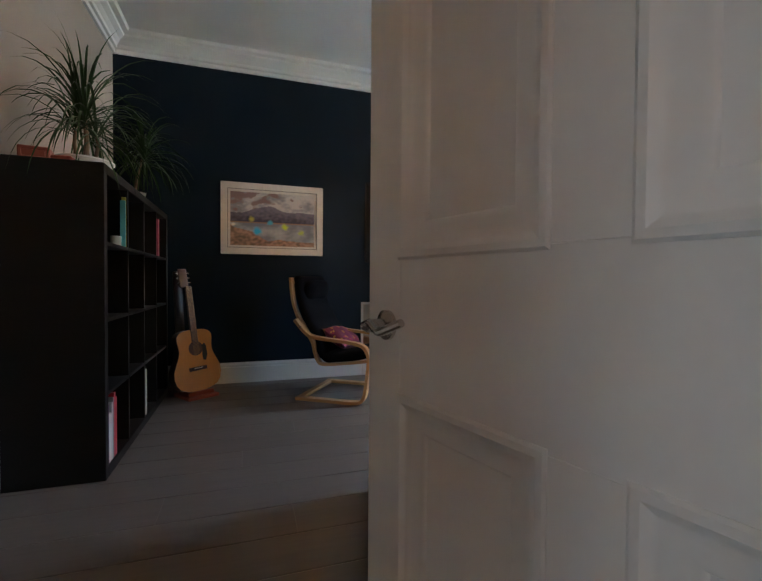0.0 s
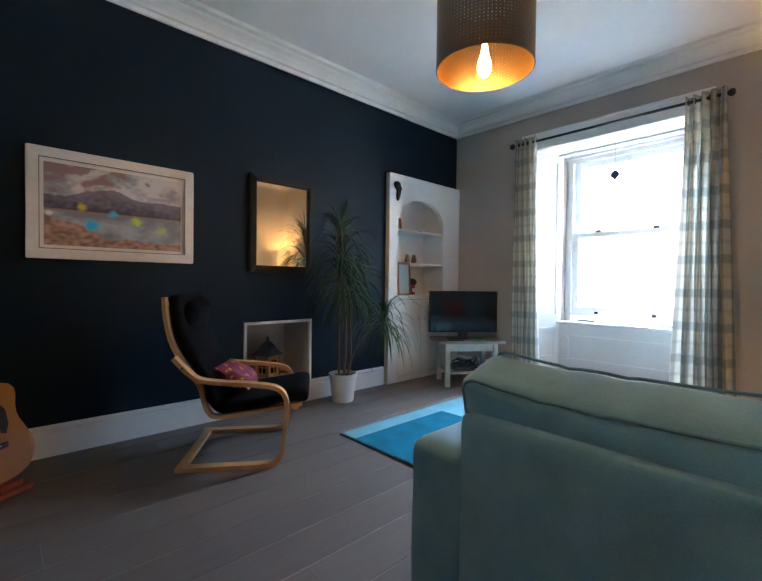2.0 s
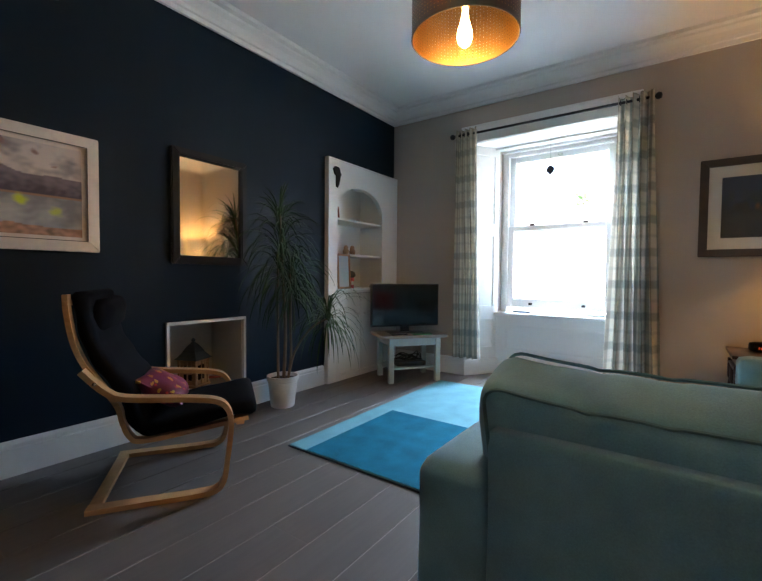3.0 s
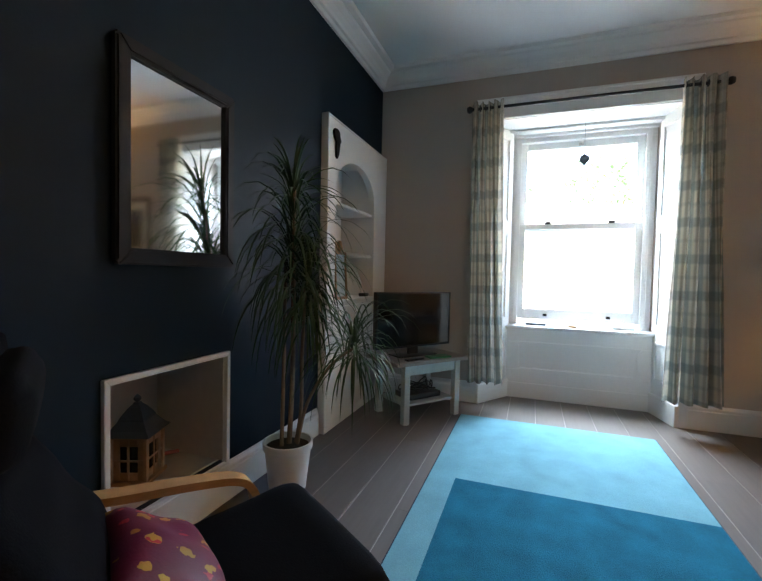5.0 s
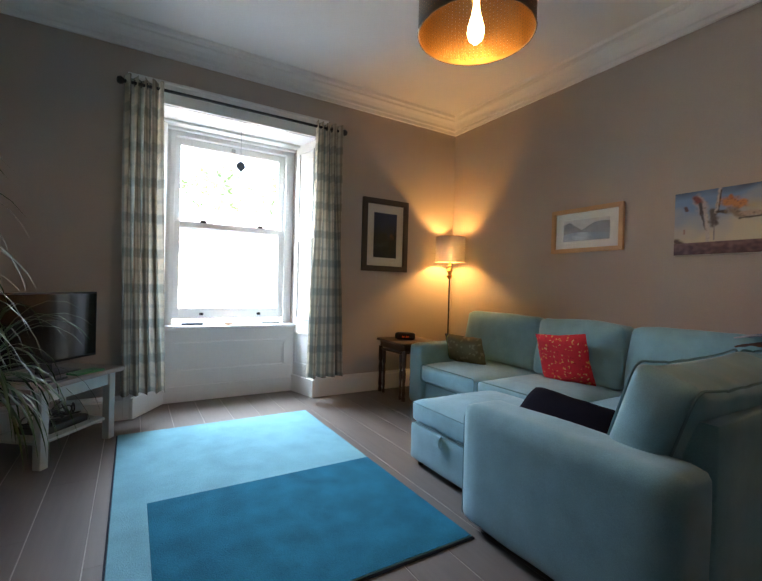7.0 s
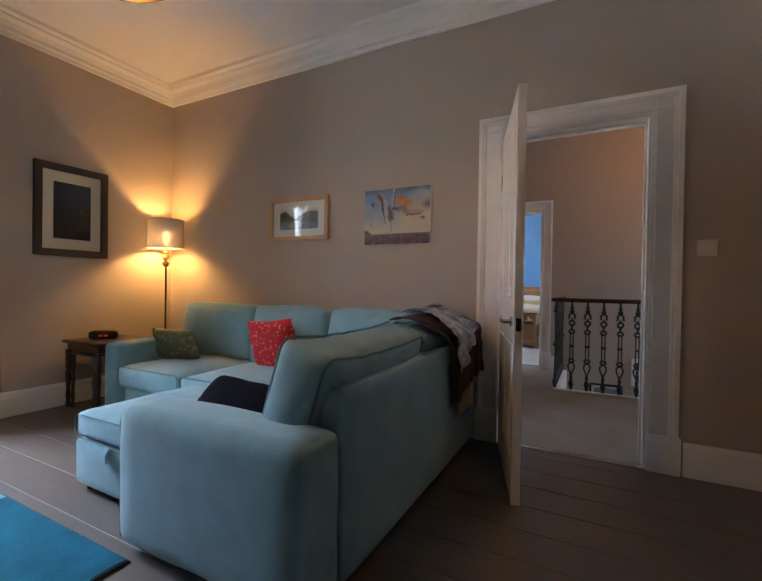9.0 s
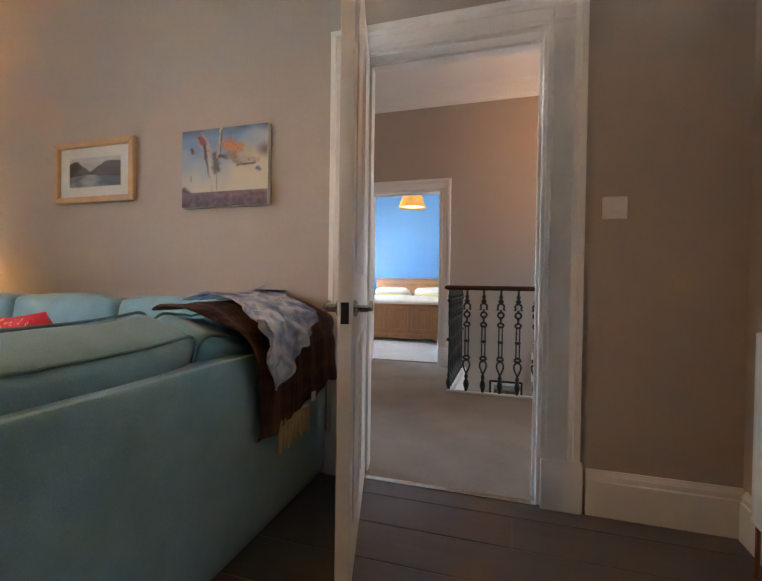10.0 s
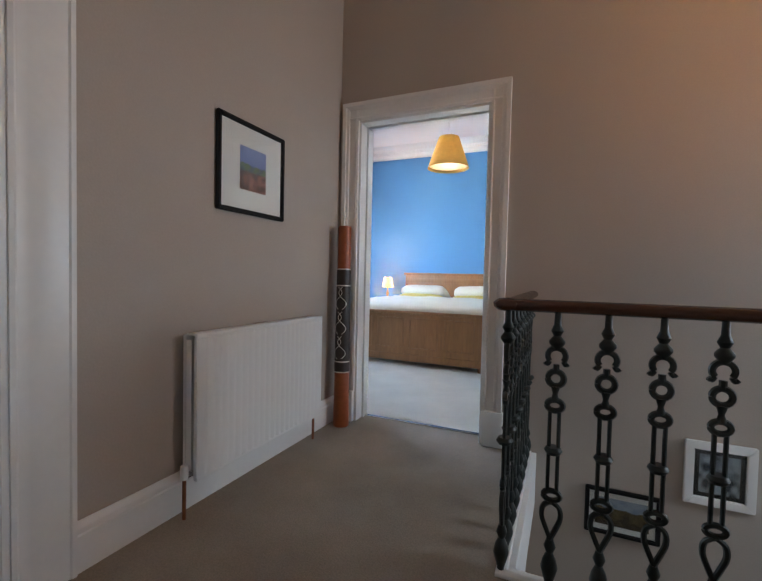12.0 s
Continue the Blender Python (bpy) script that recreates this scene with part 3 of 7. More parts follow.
# ---- doorways ----
def doorway(name, label, x0, x1, top, y_face, y_back, out=0.15, proud=0.03, head=0.15):
    """Lining, stops and stepped architrave with plinth blocks of a doorway in a wall along x; the trim faces +y at y_face and -y at y_back."""
    d = thing(name, label, "door frame")
    d["kind"] = "structure"
    part("lining", boxes([(x0 - 0.001, y_back, 0, x0 + 0.02, y_face, top - 0.02), (x1 - 0.02, y_back, 0, x1 + 0.001, y_face, top - 0.02), (x0 - 0.001, y_back, top - 0.02, x1 + 0.001, y_face, top + 0.001)], 0.002), M_WHITE, d)
    mid = (y_face + y_back) / 2
    part("stop", boxes([(x0 + 0.02, mid - 0.02, 0, x0 + 0.034, mid + 0.01, top - 0.034), (x1 - 0.034, mid - 0.02, 0, x1 - 0.02, mid + 0.01, top - 0.034), (x0 + 0.02, mid - 0.02, top - 0.034, x1 - 0.02, mid + 0.01, top - 0.02)], 0.002), M_WHITE, d)
    for face, s in ((y_face, 1), (y_back, -1)):
        for inner, sgn in ((x0, -1), (x1, 1)):
            prof = [(inner - sgn * 0.004, face), (inner - sgn * 0.004, face + s * 0.014), (inner + sgn * 0.012, face + s * 0.018), (inner + sgn * 0.02, face + s * 0.012), (inner + sgn * (out - 0.05), face + s * 0.014),
                    (inner + sgn * (out - 0.045), face + s * 0.02), (inner + sgn * (out - 0.03), face + s * 0.024), (inner + sgn * (out - 0.025), face + s * proud), (inner + sgn * out, face + s * proud), (inner + sgn * out, face)]
            part("architrave", prism(bmesh.new(), prof, "z", 0.2, top + head), M_WHITE, d)
            part("plinth_block", boxes([(inner - sgn * 0.004, face + s * 0.001, 0, inner + sgn * (out + 0.012), face + s * (proud + 0.006), 0.215)], 0.006, 2), M_WHITE, d)
        z = top
        prof = [(face, z - 0.004), (face + s * 0.014, z - 0.004), (face + s * 0.018, z + 0.012), (face + s * 0.012, z + 0.02), (face + s * 0.014, z + head - 0.05), (face + s * 0.02, z + head - 0.045), (face + s * 0.024, z + head - 0.03), (face + s * (proud + 0.002), z + head - 0.025), (face + s * (proud + 0.002), z + head), (face, z + head)]
        part("architrave_head", prism(bmesh.new(), prof, "x", x0 - out - 0.001, x1 + out + 0.001), M_WHITE, d)
    return d


doorway("door_frame_1", "white moulded door surround between living room and hall", -0.37, 0.49, 2.085, -0.34, -0.50, out=0.15, head=0.115)
doorway("door_frame_2", "white moulded door surround of the bedroom", 0.552, 1.448, 2.085, -3.30, -3.49, out=0.112, head=0.115)
setting("threshold_strip", boxes([(-0.35, -0.36, -0.002, 0.47, -0.325, 0.006)], 0.003), M_CHROME, "metal strip between laminate and carpet", "threshold")
setting("threshold_strip", boxes([(0.575, -3.46, -0.002, 1.425, -3.43, 0.006)], 0.003), M_CHROME, "metal strip between two carpets", "threshold")


def ring_mould(w, h, s):
    """Raised moulding round a door panel: from the stile inwards a bead, a hollow and a flat slope."""
    bm = bmesh.new()
    rings = []
    for d, y in ((-0.007, 0.0150), (-0.007, 0.0175), (-0.003, 0.0205), (0.006, 0.0210), (0.014, 0.0165), (0.020, 0.0125), (0.030, 0.0100), (0.042, 0.0085), (0.049, 0.0060), (0.053, 0.0020), (0.055, -0.002)):
        a, b = w / 2 - d, h / 2 - d
        rings.append([bm.verts.new((x, s * y, z)) for x, z in ((-a, -b), (a, -b), (a, b), (-a, b))])
    for r0, r1 in zip(rings, rings[1:]):
        for i in range(4):
            bm.faces.new((r0[i], r0[(i + 1) % 4], r1[(i + 1) % 4], r1[i]))
    return bm


def panel_door(name, label, m, w=0.832, h=2.02, t=0.042, handle=True):
    """Four-panel door, hinged at its own origin and reaching along +x."""
    d = thing(name, label, "door", m)
    d["kind"] = "structure"
    st, mu = 0.098, 0.10
    for x in (0, w - st):
        part("stile", boxes([(x, -t / 2, 0.008, x + st, t / 2, h)], 0.002), M_DOOR, d)
    for z0, z1 in ((0.008, 0.22), (0.765, 1.003), (h - 0.11, h)):
        part("rail", boxes([(st, -t / 2 + 0.0003, z0, w - st, t / 2 - 0.0003, z1)], 0.001), M_DOOR, d)
    xm = w / 2 - mu / 2
    for z0, z1 in ((0.22, 0.765), (1.003, h - 0.11)):
        part("muntin", boxes([(xm, -t / 2 + 0.0003, z0, xm + mu, t / 2 - 0.0003, z1)], 0.001), M_DOOR, d)
        for x0, x1 in ((st, xm), (xm + mu, w - st)):
            p = part("panel", boxes([(x0, -0.005, z0, x1, 0.005, z1)]), M_DOOR, d)
            for s in (-1, 1):
                part("moulding", ring_mould(x1 - x0, z1 - z0, s), M_DOOR, p, "", 30, pose((x0 + x1) / 2, s * 0.005, (z0 + z1) / 2))
    if handle:
        for s in (-1, 1):
            bm = bmesh.new()
            lathe(bm, [(0.026, 0), (0.026, 0.007), (0.02, 0.011), (0.012, 0.013), (0.011, 0.045)], 20)
            bmesh.ops.rotate(bm, verts=bm.verts[:], matrix=Matrix.Rotation(radians(-90 * s), 3, "X"))
            hd = part("lever_handle", bm, M_CHROME, d, "brushed chrome wave lever", m=pose(w - 0.062, s * t / 2, 0.884))
            pts = curve_points([(0.004, s * 0.045, 0.0), (-0.02, s * 0.048, 0.006), (-0.045, s * 0.05, -0.004), (-0.075, s * 0.05, 0.004), (-0.102, s * 0.047, 0.014)], 6)
            lev = bmesh.new()
            tube(lev, pts, 0.0088, 10, 0.75)
            part("lever", lev, M_CHROME, hd)
        part("lock_plate", boxes([(w - 0.0005, -0.012, 0.842, w + 0.002, 0.012, 0.905)], 0.0005), M_STEEL, d, "worn steel lock face plate")
        part("latch", boxes([(w + 0.001, -0.007, 0.868, w + 0.010, 0.007, 0.888)], 0.002), M_STEEL, d)
    for z in (0.25, 1.75):
        part("hinge", boxes([(-0.006, -t / 2 - 0.004, z - 0.05, 0.03, -t / 2 + 0.001, z + 0.05)], 0.001), M_CHROME, d)
    return d


ang = math.degrees(math.atan2(0.475 + 0.325, 0.232 - 0.462))
panel_door("door_1", "warm white four-panel living room door standing open", pose(0.462, -0.325, 0, 0, 0, ang), 0.840)

# ---- window ----
win = thing("window_1", "white wooden sash window in a panelled splayed recess", "window")
win["kind"] = "structure"
WY0, WY1 = 1.545, 2.605
part("window_frame", boxes([(4.36, 1.46, 0.66, 4.50, WY0, 2.54), (4.36, WY1, 0.66, 4.50, 2.68, 2.54), (4.36, WY0, 2.44, 4.50, WY1, 2.54), (4.345, WY0 - 0.03, 0.7, 4.362, WY0 + 0.012, 2.45), (4.345, WY1 - 0.012, 0.7, 4.362, WY1 + 0.03, 2.45), (4.345, WY0 - 0.03, 2.43, 4.362, WY1 + 0.03, 2.47), (4.42, WY0, 0.66, 4.56, WY1, 0.70)], 0.003), M_WHITE, win)


def sash(z0, z1, x0, x1, bottom, top):
    s = part("sash", boxes([(x0, WY0, z0, x1, WY0 + 0.065, z1), (x0, WY1 - 0.065, z0, x1, WY1, z1), (x0 + 0.0005, WY0 + 0.065, z0, x1 - 0.0005, WY1 - 0.065, z0 + bottom), (x0 + 0.0005, WY0 + 0.065, z1 - top, x1 - 0.0005, WY1 - 0.065, z1)], 0.004), M_WHITE, win)
    g = part("pane", boxes([(x0 + 0.018, WY0 + 0.06, z0 + bottom - 0.005, x0 + 0.022, WY1 - 0.06, z1 - top + 0.005)]), M_GLASS, s)
    g.visible_shadow = False
    return s


lower = sash(0.74, 1.66, 4.385, 4.425, 0.105, 0.055)
upper = sash(1.59, 2.44, 4.432, 4.472, 0.055, 0.065)
for y in (1.80, 2.34):
    part("sash_lock", boxes([(4.37, y - 0.028, 1.655, 4.42, y + 0.028, 1.68)], 0.006, 2), M_STEEL, lower)
    part("sash_lift", boxes([(4.366, y - 0.018, 0.775, 4.388, y + 0.018, 0.80)], 0.006, 2), M_STEEL, lower)
part("top_latch", boxes([(4.425, 2.05, 2.39, 4.436, 2.09, 2.42)], 0.003), M_CHROME, upper)
part("window_sill", boxes([(4.21, 1.43, 0.655, 4.40, 2.71, 0.688)], 0.008, 2), M_WHITE, win)
# panelled back under the sill
part("apron_panel", boxes([(4.236, 1.46, 0.0, 4.262, 2.68, 0.145), (4.240, 1.46, 0.145, 4.262, 2.68, 0.27), (4.240, 1.46, 0.535, 4.262, 2.68, 0.66), (4.240, 1.46, 0.27, 4.262, 1.56, 0.535), (4.240, 2.58, 0.27, 4.262, 2.68, 0.535), (4.254, 1.55, 0.26, 4.262, 2.59, 0.545)], 0.003), M_WHITE, win)
for bm in frame_bars(1.05, 0.295, 0.045, -0.024, 0, 0.010):
    part("apron_moulding", bm, M_WHITE, win, m=pose(4.241, 2.07, 0.4025, 0, 0, -90))
# splayed shutter cases
for (xa, ya), (xb, yb), s in (((3.915, 1.372), (4.262, 1.462), 1), ((3.915, 2.898), (4.262, 2.678), -1)):
    L = math.hypot(xb - xa, yb - ya)
    a = math.degrees(math.atan2(yb - ya, xb - xa))
    m = pose(xa, ya, 0, 0, 0, a)
    sh = part("shutter_case", boxes([(0, 0, 0, L, s * 0.014, 2.53)]), M_WHITE, win, m=m)
    part("plinth", boxes([(-0.035, 0, 0, L + 0.004, s * 0.032, 0.17)], 0.004), M_WHITE, win, m=m)
    for z0, z1 in ((0.28, 0.62), (0.74, 1.56), (1.66, 2.44)):
        for bm in frame_bars(L - 0.10, z1 - z0, 0.025, -0.01, 0.012, 0.004):
            part("shutter_moulding", bm, M_WHITE, sh, m=pose(L / 2, s * 0.014, (z0 + z1) / 2))
part("head_lining", boxes([(3.915, 1.372, 2.515, 4.36, 2.898, 2.534)], 0.002), M_WHITE, win)
part("head_moulding", boxes([(4.30, 1.47, 2.47, 4.345, 2.67, 2.515), (4.20, 1.45, 2.492, 4.30, 2.70, 2.515)], 0.005, 2), M_WHITE, win)
setting("trim", boxes([(3.888, 1.30, 2.52, 3.912, 2.96, 2.70), (3.88, 1.29, 2.675, 3.91, 2.97, 2.70)], 0.004), M_WHITE, "white band above the window recess", "trim")
setting("trim", boxes([(3.886, 1.30, 0, 3.912, 1.372, 2.52), (3.886, 2.898, 0, 3.912, 2.96, 2.52)], 0.004), M_WHITE, "white edge board of the window recess", "trim")

# ---- niche and arched press ----
setting("fireplace_niche", boxes([(1.13, 3.90, 0.196, 1.74, 4.32, 0.206), (1.13, 4.30, 0.206, 1.74, 4.31, 0.73), (1.131, 3.875, 0.206, 1.139, 4.30, 0.728), (1.731, 3.875, 0.206, 1.739, 4.30, 0.728), (1.139, 3.875, 0.722, 1.731, 4.30, 0.729)]), M_NICHE, "plastered cream niche of a closed fireplace", "niche")
for i, bm in enumerate(frame_bars(0.645, 0.57, 0.022, -0.012, 0.02, 0.002)):
    setting("trim", bm, M_WHITE, "white edge strip of the fireplace niche", "trim").matrix_basis = pose(1.434, 3.862, 0.462)

press = thing("alcove_press", "white arched display alcove with shelves above cupboard doors", "alcove")
press["kind"] = "structure"
AX0, AX1, ASP, ARISE = 2.824, 3.598, 1.765, 0.25
bm = bmesh.new()
N = 20
cx, ra = (AX0 + AX1) / 2, (AX1 - AX0) / 2
arc = [(cx - ra * math.cos(math.pi * i / N), ASP + ARISE * math.sin(math.pi * i / N)) for i in range(N + 1)]
for i in range(N):
    (xa, za), (xb, zb) = arc[i], arc[i + 1]
    prism(bm, [(xa, za), (xb, zb), (xb, 2.25), (xa, 2.25)], "y", 3.815, 3.868)
for r in ((2.694, 3.815, 0.0, AX0, 3.868, 2.25), (AX1, 3.815, 0.0, 3.908, 3.868, 2.25), (AX0, 3.815, 0.90, AX1, 3.868, 0.945), (AX0, 3.815, 0.0, AX1, 3.868, 0.06)):
    box(bm, *r)
bmesh.ops.remove_doubles(bm, verts=bm.verts[:], dist=0.0002)
part("surround", bm, M_WHITE, press, smooth=None)
part("edge_trim", boxes([(2.688, 3.811, 0.0, 2.712, 3.8695, 2.252), (2.688, 3.812, 2.235, 3.908, 3.8695, 2.254)], 0.004), M_WHITE, press)
part("lining", boxes([(2.801, 3.868, 0.90, 2.812, 4.155, 2.10), (3.608, 3.868, 0.90, 3.619, 4.155, 2.10), (2.812, 4.148, 0.90, 3.608, 4.158, 2.10), (2.812, 3.868, 2.085, 3.608, 4.148, 2.098), (2.812, 3.868, 0.90, 3.608, 4.148, 0.912)]), M_WHITE, press)
for z in (0.935, 1.30, 1.665):
    part("shelf", boxes([(2.813, 3.80 if z < 1 else 3.84, z - 0.012, 3.607, 4.147, z + 0.012)], 0.004), M_WHITE, press)
for x0, x1, kx in ((AX0 + 0.003, cx - 0.002, cx - 0.05), (cx + 0.002, AX1 - 0.003, cx + 0.05)):
    dr = part("cupboard_door", boxes([(x0, 3.818, 0.065, x1, 3.845, 0.895)], 0.003), M_WHITE, press)
    kb = bmesh.new()
    lathe(kb, [(0.006, 0), (0.006, 0.012), (0.016, 0.02), (0.014, 0.028), (0.004, 0.031)], 14)
    bmesh.ops.rotate(kb, verts=kb.verts[:], matrix=Matrix.Rotation(radians(90), 3, "X"))
    part("knob", kb, M_POT, dr, m=pose(kx, 3.818, 0.68))

# ---- hall, stairwell, bedroom, side room ----
HC = 3.20
setting("hall_floor", boxes([(-3.0, -2.20, -0.25, 1.60, -0.36, -0.002), (0.26, -3.45, -0.25, 1.60, -2.20, -0.002)]), M_CARPET, "beige-grey carpet of the hall landing", "floor")
setting("hall_ceiling", boxes([(-3.0, -3.49, HC, 1.8, -0.5, HC + 0.15)]), M_CEIL, "white ceiling of the hall", "ceiling")
setting("hall_cornice", hull_loop(-3.0, -3.30, 1.59, -0.50, [(0.0, 3.05), (0.02, 3.05), (0.025, 3.08), (0.05, 3.09), (0.08, 3.13), (0.13, 3.16), (0.15, HC), (0.0, HC)]), M_CEIL, "white moulded cornice of the hall", "cornice")
setting("hall_wall_east", boxes([(1.59, -3.30, -0.25, 1.75, -1.38, HC), (1.59, -0.60, -0.25, 1.75, -0.50, HC), (1.59, -1.38, 2.05, 1.75, -0.60, HC)]), M_TAUPE, "matt taupe hall wall with the radiator", "wall")
setting("hall_wall_south", boxes([(-3.0, -3.49, -2.8, 0.552, -3.30, HC), (1.448, -3.49, -2.8, 4.2, -3.30, HC), (0.552, -3.49, 2.085, 1.448, -3.30, HC), (0.552, -3.49, -2.8, 1.448, -3.30, -0.004)]), M_TAUPE, "matt taupe wall of hall and stairwell with the bedroom doorway", "wall")
setting("hall_wall_west", boxes([(-3.15, -3.49, -2.8, -3.0, -3.25, HC), (-3.15, -2.15, -2.8, -3.0, -0.36, HC), (-3.15, -3.25, -2.8, -3.0, -2.15, 0.65), (-3.15, -3.25, 2.35, -3.0, -2.15, HC)]), M_TAUPE, "plain taupe wall with an assumed, unseen stair window opening", "wall")
# Opaque board closes the assumed opening behind the fill lamp, keeping sun out.
setting("stair_opening_board", boxes([(-3.145, -3.25, 0.65, -3.13, -2.15, 2.35)]), M_CEIL, "opaque white board shutting the assumed, unseen stair window", "window")
setting("hall_wall_north", boxes([(-3.0, -0.5, -0.25, -1.3, -0.36, HC), (-1.3, -0.502, 3.05, 1.75, -0.36, HC)]), M_TAUPE, "plain taupe hall wall beside the doorway", "wall")
setting("stairwell_shaft", boxes([(-3.0, -2.34, -2.8, 0.40, -2.20, -0.25), (0.27, -3.30, -2.8, 0.40, -2.34, -0.25), (-3.0, -3.30, -2.9, 0.40, -2.20, -2.8)]), M_TAUPE, "pale shaft of the stairwell", "wall")
for a, b, wall, axis, inward in ((-3.30, -1.553, 1.59, "y", -1),):
    setting("baseboard", board(bmesh.new(), a, b, wall, axis, inward, 0.17), M_WHITE, "white skirting board of the hall", "baseboard")
setting("baseboard", board(bmesh.new(), 0.29, 0.425, -3.30, "x", 1, 0.17), M_WHITE, "white skirting board of the hall", "baseboard")
# side doorway in the hall's east wall
sd = thing("door_frame_3", "white moulded surround of a side room door", "door frame")
sd["kind"] = "structure"
part("lining", boxes([(1.585, -1.382, 0, 1.755, -1.36, 2.03), (1.585, -0.62, 0, 1.755, -0.598, 2.03), (1.585, -1.382, 2.03, 1.755, -0.598, 2.052)], 0.002), M_WHITE, sd)
for y0, s in ((-1.38, -1), (-0.60, 1)):
    end = y0 + s * (0.172 if s < 0 else 0.095)
    prof = [(1.59, y0), (1.576, y0), (1.572, y0 + s * 0.012), (1.578, y0 + s * 0.02), (1.576, y0 + s * 0.05), (1.57, y0 + s * 0.06), (1.566, end - s * 0.02), (1.56, end - s * 0.015), (1.56, end), (1.59, end)]
    part("architrave", prism(bmesh.new(), prof, "z", 0, 2.2), M_WHITE, sd)
part("architrave_head", boxes([(1.562, -1.552, 2.05, 1.59, -0.505, 2.2)], 0.006), M_WHITE, sd)
panel_door("door_2", "white panelled side room door standing open", pose(1.768, -1.352, 0, 0, 0, 3), 0.74)
setting("side_room_floor", boxes([(1.60, -3.30, -0.25, 4.15, -0.50, -0.003)]), M_CARPET, "grey-beige carpet of the side room", "floor")
# The far wall's opening is assumed, to bring daylight behind the side door.
setting("side_room_walls", boxes([(4.0, -3.30, -0.25, 4.15, -2.2, 2.7), (4.0, -1.0, -0.25, 4.15, -0.5, 2.7), (4.0, -2.2, -0.25, 4.15, -1.0, 0.8), (4.0, -2.2, 2.4, 4.15, -1.0, 2.7), (1.75, -3.30, 2.7, 4.15, -0.5, 2.8)]), M_CEIL, "pale walls of the side room", "wall")
setting("bedroom_floor", boxes([(-1.2, -7.8, -0.25, 4.15, -3.46, -0.003)]), M_CARPET_L, "pale cream bedroom carpet", "floor")
setting("bedroom_ceiling", boxes([(-1.2, -7.8, 3.30, 4.15, -3.49, 3.45)]), M_CEIL, "white bedroom ceiling", "ceiling")
setting("bedroom_wall_south", boxes([(-1.2, -7.8, -0.25, 4.15, -7.65, 3.30)]), M_BLUE, "sky blue painted bedroom wall", "wall")
# East window opening is assumed, out of view, to let daylight in.
setting("bedroom_wall_sides", boxes([(-1.35, -7.8, -0.25, -1.2, -3.49, 3.30), (4.0, -7.65, -0.25, 4.15, -6.1, 3.30), (4.0, -4.7, -0.25, 4.15, -3.49, 3.30), (4.0, -6.1, -0.25, 4.15, -4.7, 0.8), (4.0, -6.1, 2.5, 4.15, -4.7, 3.30), (-1.2, -3.5, HC, 4.15, -3.49, 3.30)]), M_CEIL, "white bedroom walls with an assumed, unseen window opening", "wall")
setting("bedroom_cornice", hull_loop(-1.2, -7.65, 4.0, -3.49, [(0.0, 3.09), (0.02, 3.09), (0.03, 3.11), (0.035, 3.17), (0.05, 3.18), (0.06, 3.22), (0.12, 3.26), (0.16, 3.30), (0.0, 3.30)]), M_CEIL, "white decorated cornice of the bedroom", "cornice")

# ---- living room: sofa group ----
def place_soft(name, parent, x0, y0, z0, x1, y1, z1, mat=None, r=0.05, bulge=(0, 0, 0), tilt=(0, 0, 0), wobble=0.006, seed=1, label="", cuts=9, taper=0.0):
    bm = soft_box(x1 - x0, y1 - y0, z1 - z0, r, bulge, cuts, wobble, seed)
    for v in bm.verts:
        v.co.x *= 1 - taper * max(0, v.co.z / (z1 - z0)) ** 3
        v.co.y *= 1 - 2 * taper * max(0, v.co.z / (z1 - z0)) ** 3
    return part(name, bm, mat or M_SOFA, parent, label, 60, pose((x0 + x1) / 2, (y0 + y1) / 2, z0, *tilt))


def sag(u):
    """How far the top of a worn back cushion has sunk, from end (-1) to end (1), with two gathered creases."""
    return 0.030 * (1 - abs(u) ** 3) + 0.006 * math.exp(-((u - 0.42) / 0.05) ** 2) + 0.005 * math.exp(-((u - 0.08) / 0.05) ** 2)


def piping(parent, w, h, y, z0, m=None, r=0.006, round_=0.07, sunk=False):
    """A dark corded seam round a cushion face in the x-z plane of its parent."""
    pts = []
    for cxp, czp, a0 in ((w / 2 - round_, z0 + h - round_, 0), (-w / 2 + round_, z0 + h - round_, 90), (-w / 2 + round_, z0 + round_, 180), (w / 2 - round_, z0 + round_, 270)):
        for k in range(6):
            a = radians(a0 + 90 * k / 5)
            pts.append((cxp + round_ * math.cos(a), y, czp + round_ * math.sin(a)))
    if sunk:
        a, b = pts[5], pts[6]
        pts[6:6] = [(a[0] + (b[0] - a[0]) * k / 28, y, a[2]) for k in range(1, 28)]
        pts = [(x, y, z - sag(max(-1, min(1, 2 * x / w))) * ((z - z0) / h) ** 2) for x, _, z in pts]
    pts.append(pts[0])
    return part("piping", tube(bmesh.new(), pts, r, 6), M_PIPE, parent, m=m)


sofa = thing("corner_sofa", "duck-egg blue velvet corner sofa with piped cushions", "sofa")
place_soft("base", sofa, 0.655, -0.27, 0.05, 3.26, 0.63, 0.27, r=0.03)
place_soft("base", sofa, 0.655, 0.60, 0.05, 1.50, 1.40, 0.27, r=0.03)
place_soft("back_frame", sofa, 0.632, -0.29, 0.035, 0.745, 1.375, 0.706, r=0.022, bulge=(0.006, 0, 0), wobble=0.003, cuts=12)
place_soft("back_frame", sofa, 0.80, -0.30, 0.035, 3.27, -0.12, 0.72, r=0.03, cuts=12)
